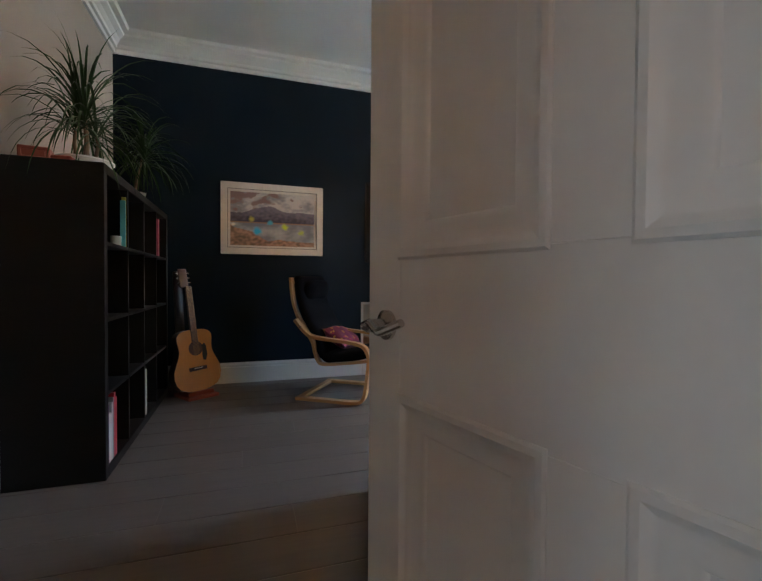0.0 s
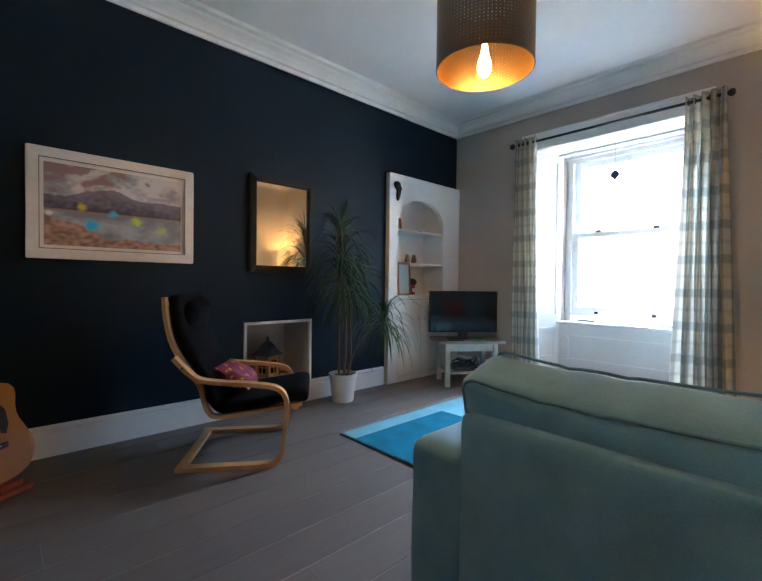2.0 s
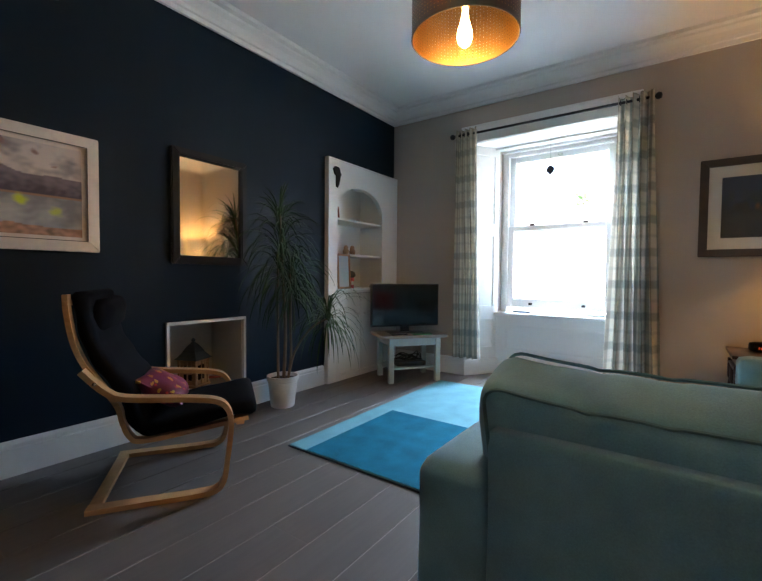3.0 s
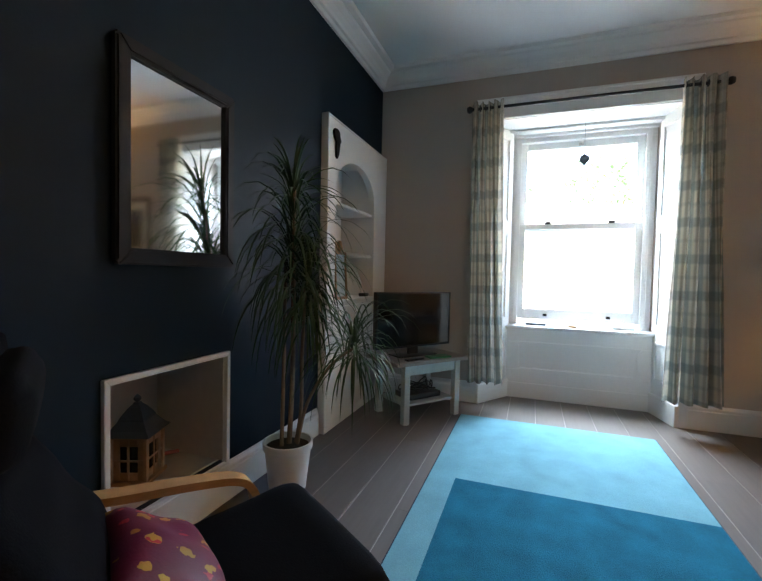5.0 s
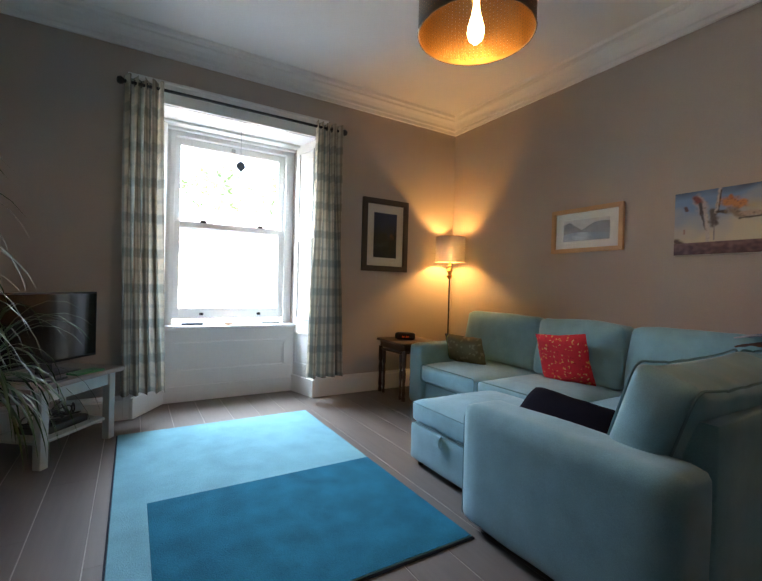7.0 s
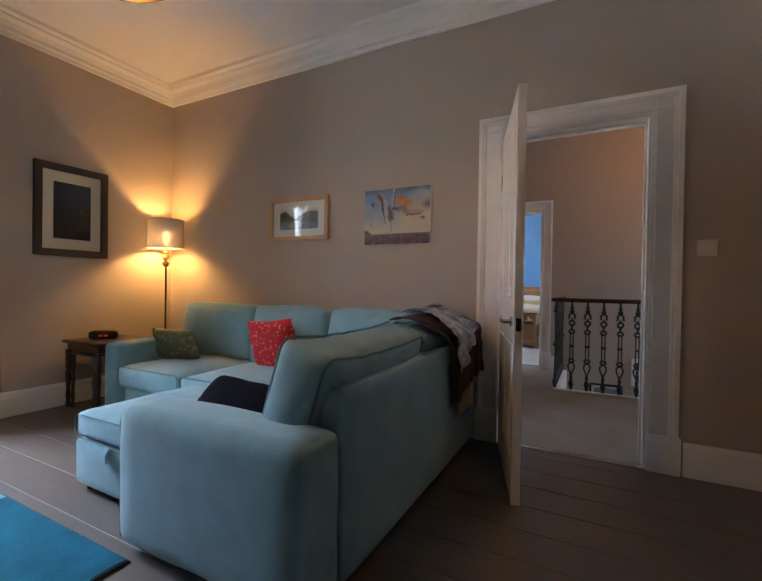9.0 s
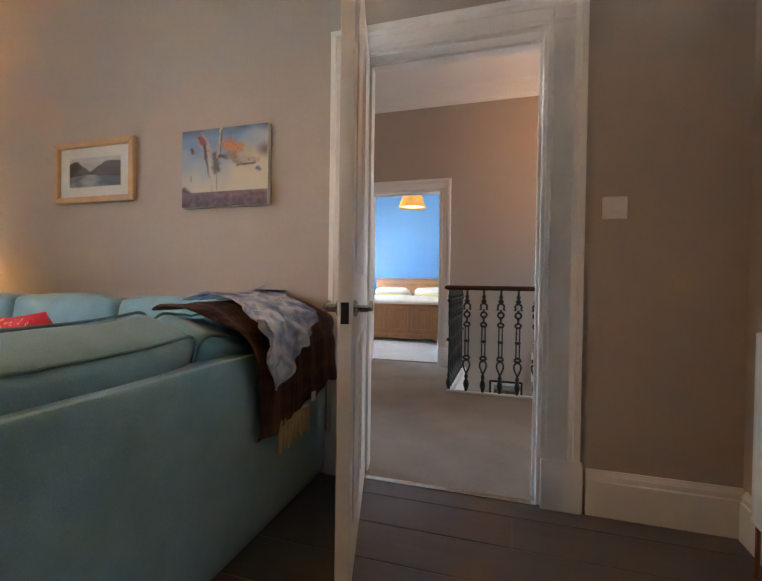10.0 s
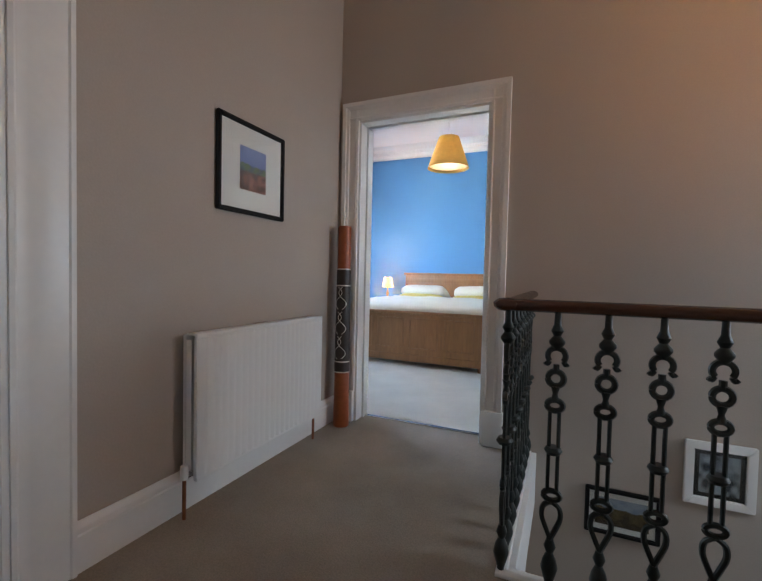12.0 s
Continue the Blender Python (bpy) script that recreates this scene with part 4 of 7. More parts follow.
place_soft("arm", sofa, 0.64, 1.368, 0.035, 1.548, 1.588, 0.575, r=0.045, bulge=(0, 0.012, 0.006), wobble=0.004, cuts=14)
place_soft("arm", sofa, 3.09, -0.28, 0.035, 3.29, 0.675, 0.585, r=0.045, bulge=(0.01, 0, 0.006), cuts=12)
for x0, x1, s in ((2.385, 3.085, 1), (1.655, 2.38, 2), (0.84, 1.65, 3)):
    c = place_soft("seat_cushion", sofa, x0, -0.10, 0.265, x1, 0.70, 0.425, r=0.045, bulge=(0.004, 0.012, 0.02), seed=s)
    piping(c, x1 - x0 - 0.03, 0.15, 0.395, 0.004, r=0.004, round_=0.03)
place_soft("seat_cushion", sofa, 0.84, 0.705, 0.265, 1.52, 1.365, 0.42, r=0.045, bulge=(0.01, 0.004, 0.02), seed=4)
for x0, x1, s in ((2.415, 3.25, 5), (1.68, 2.39, 6), (0.90, 1.655, 7)):
    c = place_soft("back_cushion", sofa, x0, -0.17, 0.41, x1, 0.07, 0.868, r=0.042, bulge=(0.012, 0.045, 0.018), tilt=(7, 0, 0), taper=0.03, cuts=12, wobble=0.012, seed=s)
    part("piping", tube(bmesh.new(), curve_points([((k - 4) / 4 * ((x1 - x0) / 2 * 0.93 - 0.055 * (abs(k - 4) == 4)), -0.055, 0.468 - 0.030 * (abs(k - 4) / 4) ** 4) for k in range(9)], 3), 0.0045, 6), M_PIPE, c)
SLOPE = 0.004
for y0, y1, z1, s in ((0.54, 1.41, 0.856, 8), (-0.06, 0.53, 0.850, 9)):
    h = z1 - 0.42
    bm = soft_box(y1 - y0, 0.215, h, 0.045, (0.045, 0.045, 0.012), 26, 0.010, s)
    for v in bm.verts:
        # the top falls a little towards the back and sags between the ends
        f = max(0, v.co.z / h)
        v.co.z -= (SLOPE * (v.co.y / 0.1) + sag(max(-1, min(1, 2 * v.co.x / (y1 - y0))))) * f * f
    c = part("back_cushion", bm, M_SOFA, sofa, "", 60, pose(0.905, (y0 + y1) / 2, 0.42, 0, 0, 90) @ pose(0, 0, 0, -17, 0, 0))
    piping(c, y1 - y0 - 0.004, h + 0.001 - SLOPE, 0.099, 0.0, r=0.0049, round_=0.06, sunk=True)
    piping(c, y1 - y0 - 0.004, h + 0.001 + SLOPE, -0.099, 0.0, r=0.0049, round_=0.06, sunk=True)
for x, y in ((0.72, 1.50), (1.47, 1.50), (0.72, -0.2), (3.2, -0.2), (3.2, 0.58), (1.6, 0.55)):
    part("foot", lathe(bmesh.new(), [(0.02, 0), (0.026, 0.05)], 12, (x, y, 0)), M_BLACKWOOD, sofa)
# seams on the arm front
part("seam", tube(bmesh.new(), [(1.545, 1.392, 0.05), (1.549, 1.392, 0.50), (1.546, 1.412, 0.545), (1.546, 1.54, 0.548), (1.549, 1.568, 0.50), (1.545, 1.568, 0.05)], 0.002, 6), M_PIPE, sofa)

stool = thing("storage_footstool", "duck-egg blue velvet storage footstool beside the sofa", "footstool", pose(1.885, 1.055, 0))
place_soft("body", stool, -0.335, -0.345, 0.035, 0.335, 0.345, 0.262, r=0.02, bulge=(0.004, 0.004, 0), wobble=0.003)
lid = place_soft("lid", stool, -0.335, -0.345, 0.266, 0.335, 0.345, 0.402, r=0.035, bulge=(0.008, 0.008, 0.018))
piping(lid, 0.655, 0.115, 0.346, 0.006, r=0.002, round_=0.03)
bm = bmesh.new()
ribbon(bm, [(0.35, 0.268), (0.362, 0.262), (0.372, 0.235), (0.37, 0.205), (0.358, 0.20), (0.356, 0.23), (0.35, 0.262)], 0.005, -0.025, 0.025)
bmesh.ops.rotate(bm, verts=bm.verts[:], matrix=Matrix.Rotation(radians(90), 3, "Z"))
part("pull_strap", bm, M_SOFA, stool, "looped cloth pull strap", m=pose(0.04, 0, 0))
for x in (-0.28, 0.28):
    for y in (-0.29, 0.29):
        part("foot", lathe(bmesh.new(), [(0.02, 0), (0.022, 0.04)], 12, (x, y, 0)), M_BLACKWOOD, stool)

single("scatter_cushion", pillow(0.40, 0.38, 0.14, seed=2), M_RED, "red cotton scatter cushion with gold motifs on the sofa", "cushion", pose(2.02, 0.17, 0.605, -14, 6, 4), 60, "sofa cushions")
single("scatter_cushion", pillow(0.42, 0.26, 0.13, seed=3), M_OLIVE, "olive patterned lumbar cushion on the sofa", "cushion", pose(2.91, 0.33, 0.555, -18, 0, 8), 60, "sofa cushions")
single("scatter_cushion", pillow(0.56, 0.32, 0.18, seed=4), M_CHARCOAL, "charcoal cotton cushion leaning on the sofa arm", "cushion", pose(1.27, 1.20, 0.475, 50, -3, 0), 60, "sofa cushions")

# throws over the corner of the sofa
def drape(name, label, mat, y_hi, y_lo, line, seed, thick=0.008, ny=44, slant=0.0, crease=1.0, hem=None):
    """A cloth hung over the sofa's back: a line in x and z, carried along y with folds."""
    pts = curve_points([(p[0], 0, p[1]) for p in line], 10)
    hem = hem or (lambda f: 1.0)
    rows, n = [], len(pts) - 1
    for i in range(n + 1):
        row = []
        for j in range(ny + 1):
            f = j / ny
            q = i * hem(f)
            a = min(int(q), n - 1)
            p = pts[a].lerp(pts[a + 1], q - a)
            s = q / n * 0.9
            hang = max(0.0, min(1.0, (q / n - 0.35) * 2))
            y = y_hi + (y_lo - y_hi) * f - slant * hang * (1 - f)
            fold = math.sin(f * 17 + seed + 1.5 * math.sin(i * 0.2)) * 0.018 * hang + 0.022 * noise.noise(Vector((y * 6, s * 5, seed))) + 0.016 * crease * (0.35 - abs(noise.noise(Vector((y * 9 + s * 5, s * 8 - y * 4, seed * 3)))))
            row.append((Vector((p.x - abs(fold) - 0.006 * hang, y + 0.02 * noise.noise(Vector((s * 4, seed, f * 3))), p.z + 0.3 * fold + 0.010 * hang * math.sin(f * 23 + seed))), (y_hi - y, s)))
        rows.append(row)
    return single(name, sheet(rows, thick), mat, label, "blanket", None, 60, "throws on the sofa")


drape("throw_blanket", "dark brown tartan wool throw draped over the sofa back", M_TARTAN, 0.51, -0.27, [(0.905, 0.868), (0.85, 0.885), (0.77, 0.872), (0.68, 0.83), (0.607, 0.765), (0.60, 0.60), (0.598, 0.40)], 1.0, slant=0.15, hem=lambda f: 1.0 - 0.10 * f)
drape("cotton_scarf", "blue and white printed scarf over the tartan throw", M_SCARF, 0.31, -0.10, [(1.0, 0.885), (0.90, 0.912), (0.79, 0.905), (0.67, 0.865), (0.585, 0.80), (0.564, 0.70), (0.566, 0.57)], 2.3, 0.006, slant=-0.12, crease=3.4, hem=lambda f: 0.66 + 0.34 * f / 0.22 if f < 0.22 else 1.0 - 0.40 * (f - 0.22) / 0.78)
single("cloth_label", boxes([(-0.002, -0.022, -0.02, 0.002, 0.022, 0.02)], 0.001), M_PAPER, "small white care label hanging on the tartan throw", "label", pose(0.572, -0.02, 0.475, 8, 0, 6))
bm = bmesh.new()
for k in range(9):
    y = 0.22 - k * 0.028
    tube(bm, [(0.594, y, 0.44), (0.590, y + 0.004, 0.37), (0.594, y - 0.006 * (k % 3), 0.315 + 0.02 * (k % 2))], 0.012, 6, 0.7)
single("blanket_fringe", bm, M_FRINGE, "cream knotted fringe below the tartan throw", "fringe")

# ---- rug ----
rug = thing("rug", "pale aqua wool rug with a teal rectangle and navy edge", "rug")
RX0, RX1, RY0, RY1 = 1.435, 3.493, 1.605, 2.978
part("backing", boxes([(RX0 - 0.008, RY0 - 0.008, 0.0005, RX1 + 0.008, RY1 + 0.008, 0.007)], 0.002), M_RUG_E, rug, "dark edge binding")
part("pale_field", boxes([(RX0, RY0, 0.007, RX1, RY1, 0.0135)], 0.003), M_RUG_L, rug)
part("teal_field", boxes([(RX0 + 0.004, RY0 + 0.004, 0.0135, 2.383, 2.83, 0.0155)], 0.001), M_RUG_D, rug, "deep teal rectangle")

# ---- bentwood armchair ----
chair = thing("lounge_chair", "bent birch lounge chair with a black cushion", "armchair", pose(0.362, 3.115, 0, 0, 0, -34.0))
CW = 0.68
side = curve_points([(0.0, 0, 0.014), (0.25, 0, 0.014), (0.46, 0, 0.014), (0.545, 0, 0.024), (0.582, 0, 0.07), (0.597, 0, 0.16), (0.612, 0, 0.28), (0.616, 0, 0.36), (0.598, 0, 0.425), (0.55, 0, 0.465), (0.43, 0, 0.486), (0.165, 0, 0.512), (0.08, 0, 0.552), (-0.01, 0, 0.648)], 5)
for y0 in (0.0, CW - 0.058):
    bm = bmesh.new()
    ribbon(bm, [(p.x, p.z) for p in side], 0.024, y0, y0 + 0.058)
    part("side_frame", bm, M_BIRCH, chair)
back = curve_points([(-0.079, 0, 0.988), (-0.073, 0, 0.90), (-0.052, 0, 0.775), (-0.012, 0, 0.67), (0.05, 0, 0.57), (0.116, 0, 0.468), (0.138, 0, 0.385), (0.166, 0, 0.318), (0.222, 0, 0.29), (0.45, 0, 0.315), (0.70, 0, 0.352)], 5)
for y0 in (0.062, CW - 0.062 - 0.045):
    bm = bmesh.new()
    ribbon(bm, [(p.x, p.z) for p in back], 0.022, y0, y0 + 0.045)
    part("seat_rail", bm, M_BIRCH, chair)
for x, z, w in ((0.0285, 0.0145, 0.055), (-0.0765, 0.95, 0.02), (0.66, 0.333, 0.04), (0.112, 0.475, 0.02)):
    part("cross_rail", boxes([(x - w / 2, 0.058, z - 0.012, x + w / 2, CW - 0.058, z + 0.012)], 0.005, 2), M_BIRCH, chair)
for y0 in (-0.002, CW + 0.002):
    bm = lathe(bmesh.new(), [(0.009, -0.003), (0.009, 0.002), (0.004, 0.003)], 12)
    bmesh.ops.rotate(bm, verts=bm.verts[:], matrix=Matrix.Rotation(radians(90), 3, "X"))
    part("bolt", bm, M_CHROME, chair, m=pose(0.045, y0, 0.592))
# one long cushion that follows the frame
cpts = [(p.x, p.z) for p in curve_points([(-0.038, 0, 1.0), (-0.022, 0, 0.90), (0.0, 0, 0.79), (0.04, 0, 0.69), (0.10, 0, 0.595), (0.160, 0, 0.50), (0.182, 0, 0.405), (0.216, 0, 0.348), (0.29, 0, 0.338), (0.46, 0, 0.364), (0.66, 0, 0.398), (0.738, 0, 0.390)], 4)]
bm = bmesh.new()
rings = []
for i, (x, z) in enumerate(cpts):
    a, b = cpts[max(i - 1, 0)], cpts[min(i + 1, len(cpts) - 1)]
    d = Vector((b[0] - a[0], 0, b[1] - a[1])).normalized()
    nrm = Vector((-d.z, 0, d.x))
    if nrm.x < 0 and nrm.z < 0:
        nrm = -nrm
    up = Vector((d.z * -1, 0, d.x))
    t = 0.042 * (0.55 if i in (0, len(cpts) - 1) else 1.0) * (1 + 0.12 * math.sin(i * 1.1))
    ring = []
    for k in range(16):
        f = 2 * math.pi * k / 16
        cy, cz = math.cos(f), math.sin(f)
        yy = CW / 2 + (0.275 - 0.035 * max(0, z - 0.55) / 0.45) * math.copysign(abs(cy) ** 0.35, cy)
        ring.append(bm.verts.new(Vector((x, yy, z)) + up * t * math.copysign(abs(cz) ** 0.6, cz)))
    rings.append(ring)
for a, b in zip(rings, rings[1:]):
    for k in range(16):
        bm.faces.new((a[k], a[(k + 1) % 16], b[(k + 1) % 16], b[k]))
bm.faces.new(rings[0])
bm.faces.new(rings[-1])
part("seat_cushion", bm, M_BLACK_CLOTH, chair, "black cotton cushion", 60)
hb = soft_box(0.42, 0.055, 0.16, 0.045, (0, 0.012, 0.01), 7, 0.004, 3)
part("headrest", hb, M_BLACK_CLOTH, chair, "", 60, pose(0.026, CW / 2, 0.80, 0, 0, 90) @ pose(0, 0, 0, 10, 0, 0))
single("small_cushion", pillow(0.38, 0.25, 0.12, seed=6), M_MAGENTA, "magenta embroidered silk cushion on the lounge chair", "cushion", chair.matrix_basis @ pose(0.285, 0.31, 0.485, 0, 0, 90) @ pose(0, 0, 0, -56, 5, 0), 60)

# ---- bookcase ----
shelf = thing("bookcase", "black-brown open cube bookcase, mostly empty", "bookcase", pose(-1.055, 2.0, 0))
BW, BD, BH = 1.64, 0.41, 1.51
for n_, b in (("side_panel", (0, 0, 0, BD, 0.045, BH)), ("side_panel", (0, BW - 0.045, 0, BD, BW, BH)), ("top_panel", (0, 0.045, BH - 0.045, BD, BW - 0.045, BH)), ("bottom_panel", (0, 0.045, 0.0, BD, BW - 0.045, 0.05))):
    part(n_, boxes([b], 0.002), M_BLACKWOOD, shelf)
part("back_panel", boxes([(0.002, 0.045, 0.05, 0.008, BW - 0.045, BH - 0.045)]), M_BLACKWOOD, shelf)
cell = (BW - 0.09) / 4
for i in range(1, 4):
    y = 0.045 + i * cell
    part("divider", boxes([(0.008, y - 0.009, 0.05, BD - 0.004, y + 0.009, BH - 0.045)], 0.001), M_BLACKWOOD, shelf)
for z in (0.407, 0.764, 1.134):
    for i in range(4):
        y = 0.045 + i * cell
        part("shelf", boxes([(0.008, y + 0.009, z - 0.009, BD - 0.003, y + cell - 0.009, z + 0.009)], 0.001), M_BLACKWOOD, shelf)


def book(y, z, thick, h, d, colour, label, lean=0.0):
    m = material("book_cover", colour, 0.5, vary=0.08)
    t = thing("book", label, "book", pose(-0.655 - d, y, z, lean, 0, 0), "books in the bookcase")
    part("cover", boxes([(0, 0, 0, d, 0.0025, h), (0, thick - 0.0025, 0, d, thick, h), (d - 0.003, 0.0025, 0, d, thick - 0.0025, h)], 0.0008), m, t)
    part("pages", boxes([(0.004, 0.003, 0.004, d - 0.004, thick - 0.003, h - 0.004)]), M_PAPER, t)
    return t


yy = 2.056
for th, hh, col, lab in ((0.016, 0.26, (0.62, 0.62, 0.66), "thin white paperback book on the bookcase shelf"), (0.014, 0.29, (0.16, 0.07, 0.22), "thin purple paperback book on the bookcase shelf"), (0.022, 0.25, (0.66, 0.64, 0.62), "white paperback book on the bookcase shelf"), (0.018, 0.24, (0.60, 0.56, 0.58), "pale pink paperback book on the bookcase shelf"),
                         (0.020, 0.29, (0.42, 0.50, 0.52), "grey-green hardback book on the bookcase shelf"), (0.016, 0.31, (0.20, 0.24, 0.24), "dark grey hardback book on the bookcase shelf"), (0.024, 0.33, (0.40, 0.02, 0.03), "tall red hardback book on the bookcase shelf"), (0.020, 0.30, (0.45, 0.04, 0.05), "red hardback book on the bookcase shelf")):
    book(yy, 0.05, th, hh, 0.21 + 0.02 * (hh > 0.28), col, lab)
    yy += th + 0.0015
book(2.88, 0.05, 0.012, 0.31, 0.22, (0.66, 0.66, 0.62), "thin white magazine standing on edge")
book(2.896, 0.05, 0.010, 0.30, 0.22, (0.40, 0.46, 0.30), "thin green magazine standing on edge")
book(2.060, 0.774, 0.012, 0.30, 0.22, (0.50, 0.02, 0.04), "thin red folder standing on edge")
book(2.4105, 1.144, 0.008, 0.28, 0.022, (0.55, 0.55, 0.10), "thin yellow booklet standing on edge")
book(2.3985, 1.144, 0.010, 0.26, 0.026, (0.10, 0.42, 0.50), "thin turquoise booklet standing on edge")
book(3.300, 1.144, 0.030, 0.28, 0.22, (0.48, 0.07, 0.12), "pink and red hardback book on the bookcase shelf")
book(3.333, 1.144, 0.024, 0.29, 0.22, (0.40, 0.02, 0.04), "red hardback book on the bookcase shelf")
single("candle_glass", lathe(bmesh.new(), [(0.022, 0), (0.026, 0.005), (0.027, 0.055), (0.023, 0.055), (0.022, 0.012)], 18), M_SAGE, "small pale votive glass on the bookcase shelf", "candle holder", pose(-0.69, 2.352, 1.144))
single("wooden_box", boxes([(-0.06, -0.04, 0, 0.06, 0.04, 0.062), (-0.045, -0.042, 0.014, 0.045, -0.039, 0.048)], 0.004), M_TERRA, "small reddish wooden box on the bookcase", "box", pose(-0.945, 2.09, BH, 0, 0, 8))
single("wooden_box", boxes([(-0.05, -0.03, 0, 0.05, 0.03, 0.035)], 0.006), M_TERRA, "small flat reddish wooden box on the bookcase", "box", pose(-0.845, 2.10, BH, 0, 0, -5))


# ---- plants ----
def leaf(bm, base, way, length, width, droop, rnd, seg=7):
    """One long narrow leaf that rises along its way and bends down."""
    d = Vector(way).normalized()
    side = d.cross(Vector((0, 0, 1)))
    side = side.normalized() if side.length > 1e-3 else Vector((1, 0, 0))
    p = Vector(base)
    prev = None
    twist = rnd.uniform(-0.5, 0.5)
    for i in range(seg + 1):
        f = i / seg
        w = width * (0.55 + 1.1 * f if f < 0.4 else 1.0 - ((f - 0.4) / 0.6) ** 1.6 * 0.97) * 0.5
        s = (side * math.cos(twist * f) + d.cross(side) * math.sin(twist * f)) * w
        keel = d.cross(side) * (-w * 0.25)
        row = (bm.verts.new(p - s), bm.verts.new(p + keel), bm.verts.new(p + s))
        if prev:
            bm.faces.new((prev[0], prev[1], row[1], row[0]))
            bm.faces.new((prev[1], prev[2], row[2], row[1]))
        prev = row
        d = (d + Vector((0, 0, -droop * (0.4 + f) / seg))).normalized()
        side = (side - d * side.dot(d)).normalized()
        p = p + d * (length / seg)


def crown(bm, head, n, length, width, droop, rnd, spread=1.0, depth=0.1, keep=None):
    for k in range(n):
        az = k * 2.39996 + rnd.uniform(-0.3, 0.3)
        f = k / n
        el = radians(80 - 95 * f * spread + rnd.uniform(-10, 10))
        way = (math.cos(az) * math.cos(el), math.sin(az) * math.cos(el), math.sin(el))
        base = Vector(head) + Vector((0.008 * math.cos(az), 0.008 * math.sin(az), -depth * f))
        if keep:
            way = keep(base, Vector(way))
        leaf(bm, base, way, length * rnd.uniform(0.75, 1.1), width, droop * rnd.uniform(0.7, 1.25), rnd)


def potted(name, label, at, pot, soil_z, soil_r, stems, crowns, seed, leaf_w=0.016, keep=None):
    rnd = random.Random(seed)
    t = thing(name, label, "plant", pose(*at))
    part("pot", lathe(bmesh.new(), pot, 32), M_POT, t, "white glazed flowerpot")
    bm = lathe(bmesh.new(), [(0.001, soil_z + 0.012), (soil_r * 0.5, soil_z + 0.01), (soil_r, soil_z)], 24, cap=False)
    part("soil", bm, M_SOIL, t)
    for pts, r in stems:
        part("stem", tube(bmesh.new(), curve_points(pts, 6), r, 8, 0.75), M_STEM, t)
    bm = bmesh.new()
    for head, n, length, droop, spread, depth in crowns:
        crown(bm, head, n, length, leaf_w, droop, rnd, spread, depth, keep)
    part("foliage", bm, M_LEAF, t, "long narrow arching green leaves", 80)
    return t


POT_TALL = [(0.088, 0), (0.096, 0.006), (0.120, 0.215), (0.129, 0.22), (0.130, 0.256), (0.119, 0.256), (0.115, 0.21)]
PX, PY = 1.965, 3.648


def off_wall():
    """Turns leaves that would run into the wall away from it."""
    def f(base, way):
        if base.y > -0.2 and way.y > 0:
            way = Vector((way.x, way.y * 0.22, way.z))
        return way
    return f


potted("potted_dracaena", "tall potted dracaena with drooping narrow leaves on the floor", (PX, PY, 0), POT_TALL, 0.225, 0.116,
       [([(0.01, 0.0, 0.21), (0.02, -0.01, 0.6), (-0.03, -0.04, 1.0), (-0.10, -0.08, 1.56)], 0.014), ([(-0.03, 0.02, 0.21), (-0.05, 0.0, 0.6), (-0.07, -0.02, 1.2)], 0.011),
        ([(0.04, -0.02, 0.21), (0.045, -0.05, 0.42), (0.03, -0.06, 0.7), (-0.01, -0.10, 1.1)], 0.011), ([(0.02, -0.04, 0.21), (0.06, -0.08, 0.45), (0.15, -0.17, 0.64), (0.26, -0.25, 0.72)], 0.010)],
       [((-0.105, -0.08, 1.58), 34, 0.26, 1.8, 0.9, 0.08), ((-0.10, -0.08, 1.46), 40, 0.42, 3.0, 0.95, 0.18), ((-0.085, -0.07, 1.30), 46, 0.47, 3.5, 1.0, 0.16), ((-0.01, -0.11, 1.13), 58, 0.46, 3.6, 1.0, 0.16),
        ((-0.07, -0.05, 1.16), 46, 0.46, 3.8, 1.0, 0.14), ((0.02, -0.10, 1.00), 36, 0.40, 4.2, 1.0, 0.12), ((0.265, -0.25, 0.76), 100, 0.47, 3.7, 0.95, 0.10)], 11, 0.0125, off_wall())
POT_LOW = [(0.10, 0), (0.112, 0.005), (0.128, 0.045), (0.133, 0.05), (0.133, 0.058), (0.122, 0.058), (0.115, 0.045)]


def off_west(base, way):
    if way.x < 0:
        way = Vector((way.x * 0.35, way.y, way.z))
    return way


def off_corner(base, way):
    if way.x < 0:
        way = Vector((way.x * 0.4, way.y, way.z))
    return way


potted("potted_dracaena", "spiky dracaena in a low white pot on the bookcase", (-0.80, 2.25, BH), POT_LOW, 0.045, 0.116,
       [([(0.0, 0.0, 0.04), (0.01, 0.0, 0.16), (0.0, 0.0, 0.27)], 0.014), ([(0.03, 0.02, 0.04), (0.05, 0.03, 0.14), (0.04, 0.05, 0.2)], 0.010), ([(-0.03, 0.0, 0.04), (-0.04, -0.01, 0.14), (-0.03, -0.03, 0.2)], 0.010)],
       [((0.0, 0.0, 0.31), 90, 0.48, 2.4, 0.85, 0.10), ((0.04, 0.05, 0.23), 30, 0.42, 2.8, 0.9, 0.06), ((-0.03, -0.03, 0.23), 28, 0.42, 2.6, 0.9, 0.06)], 12, 0.0115, off_west)
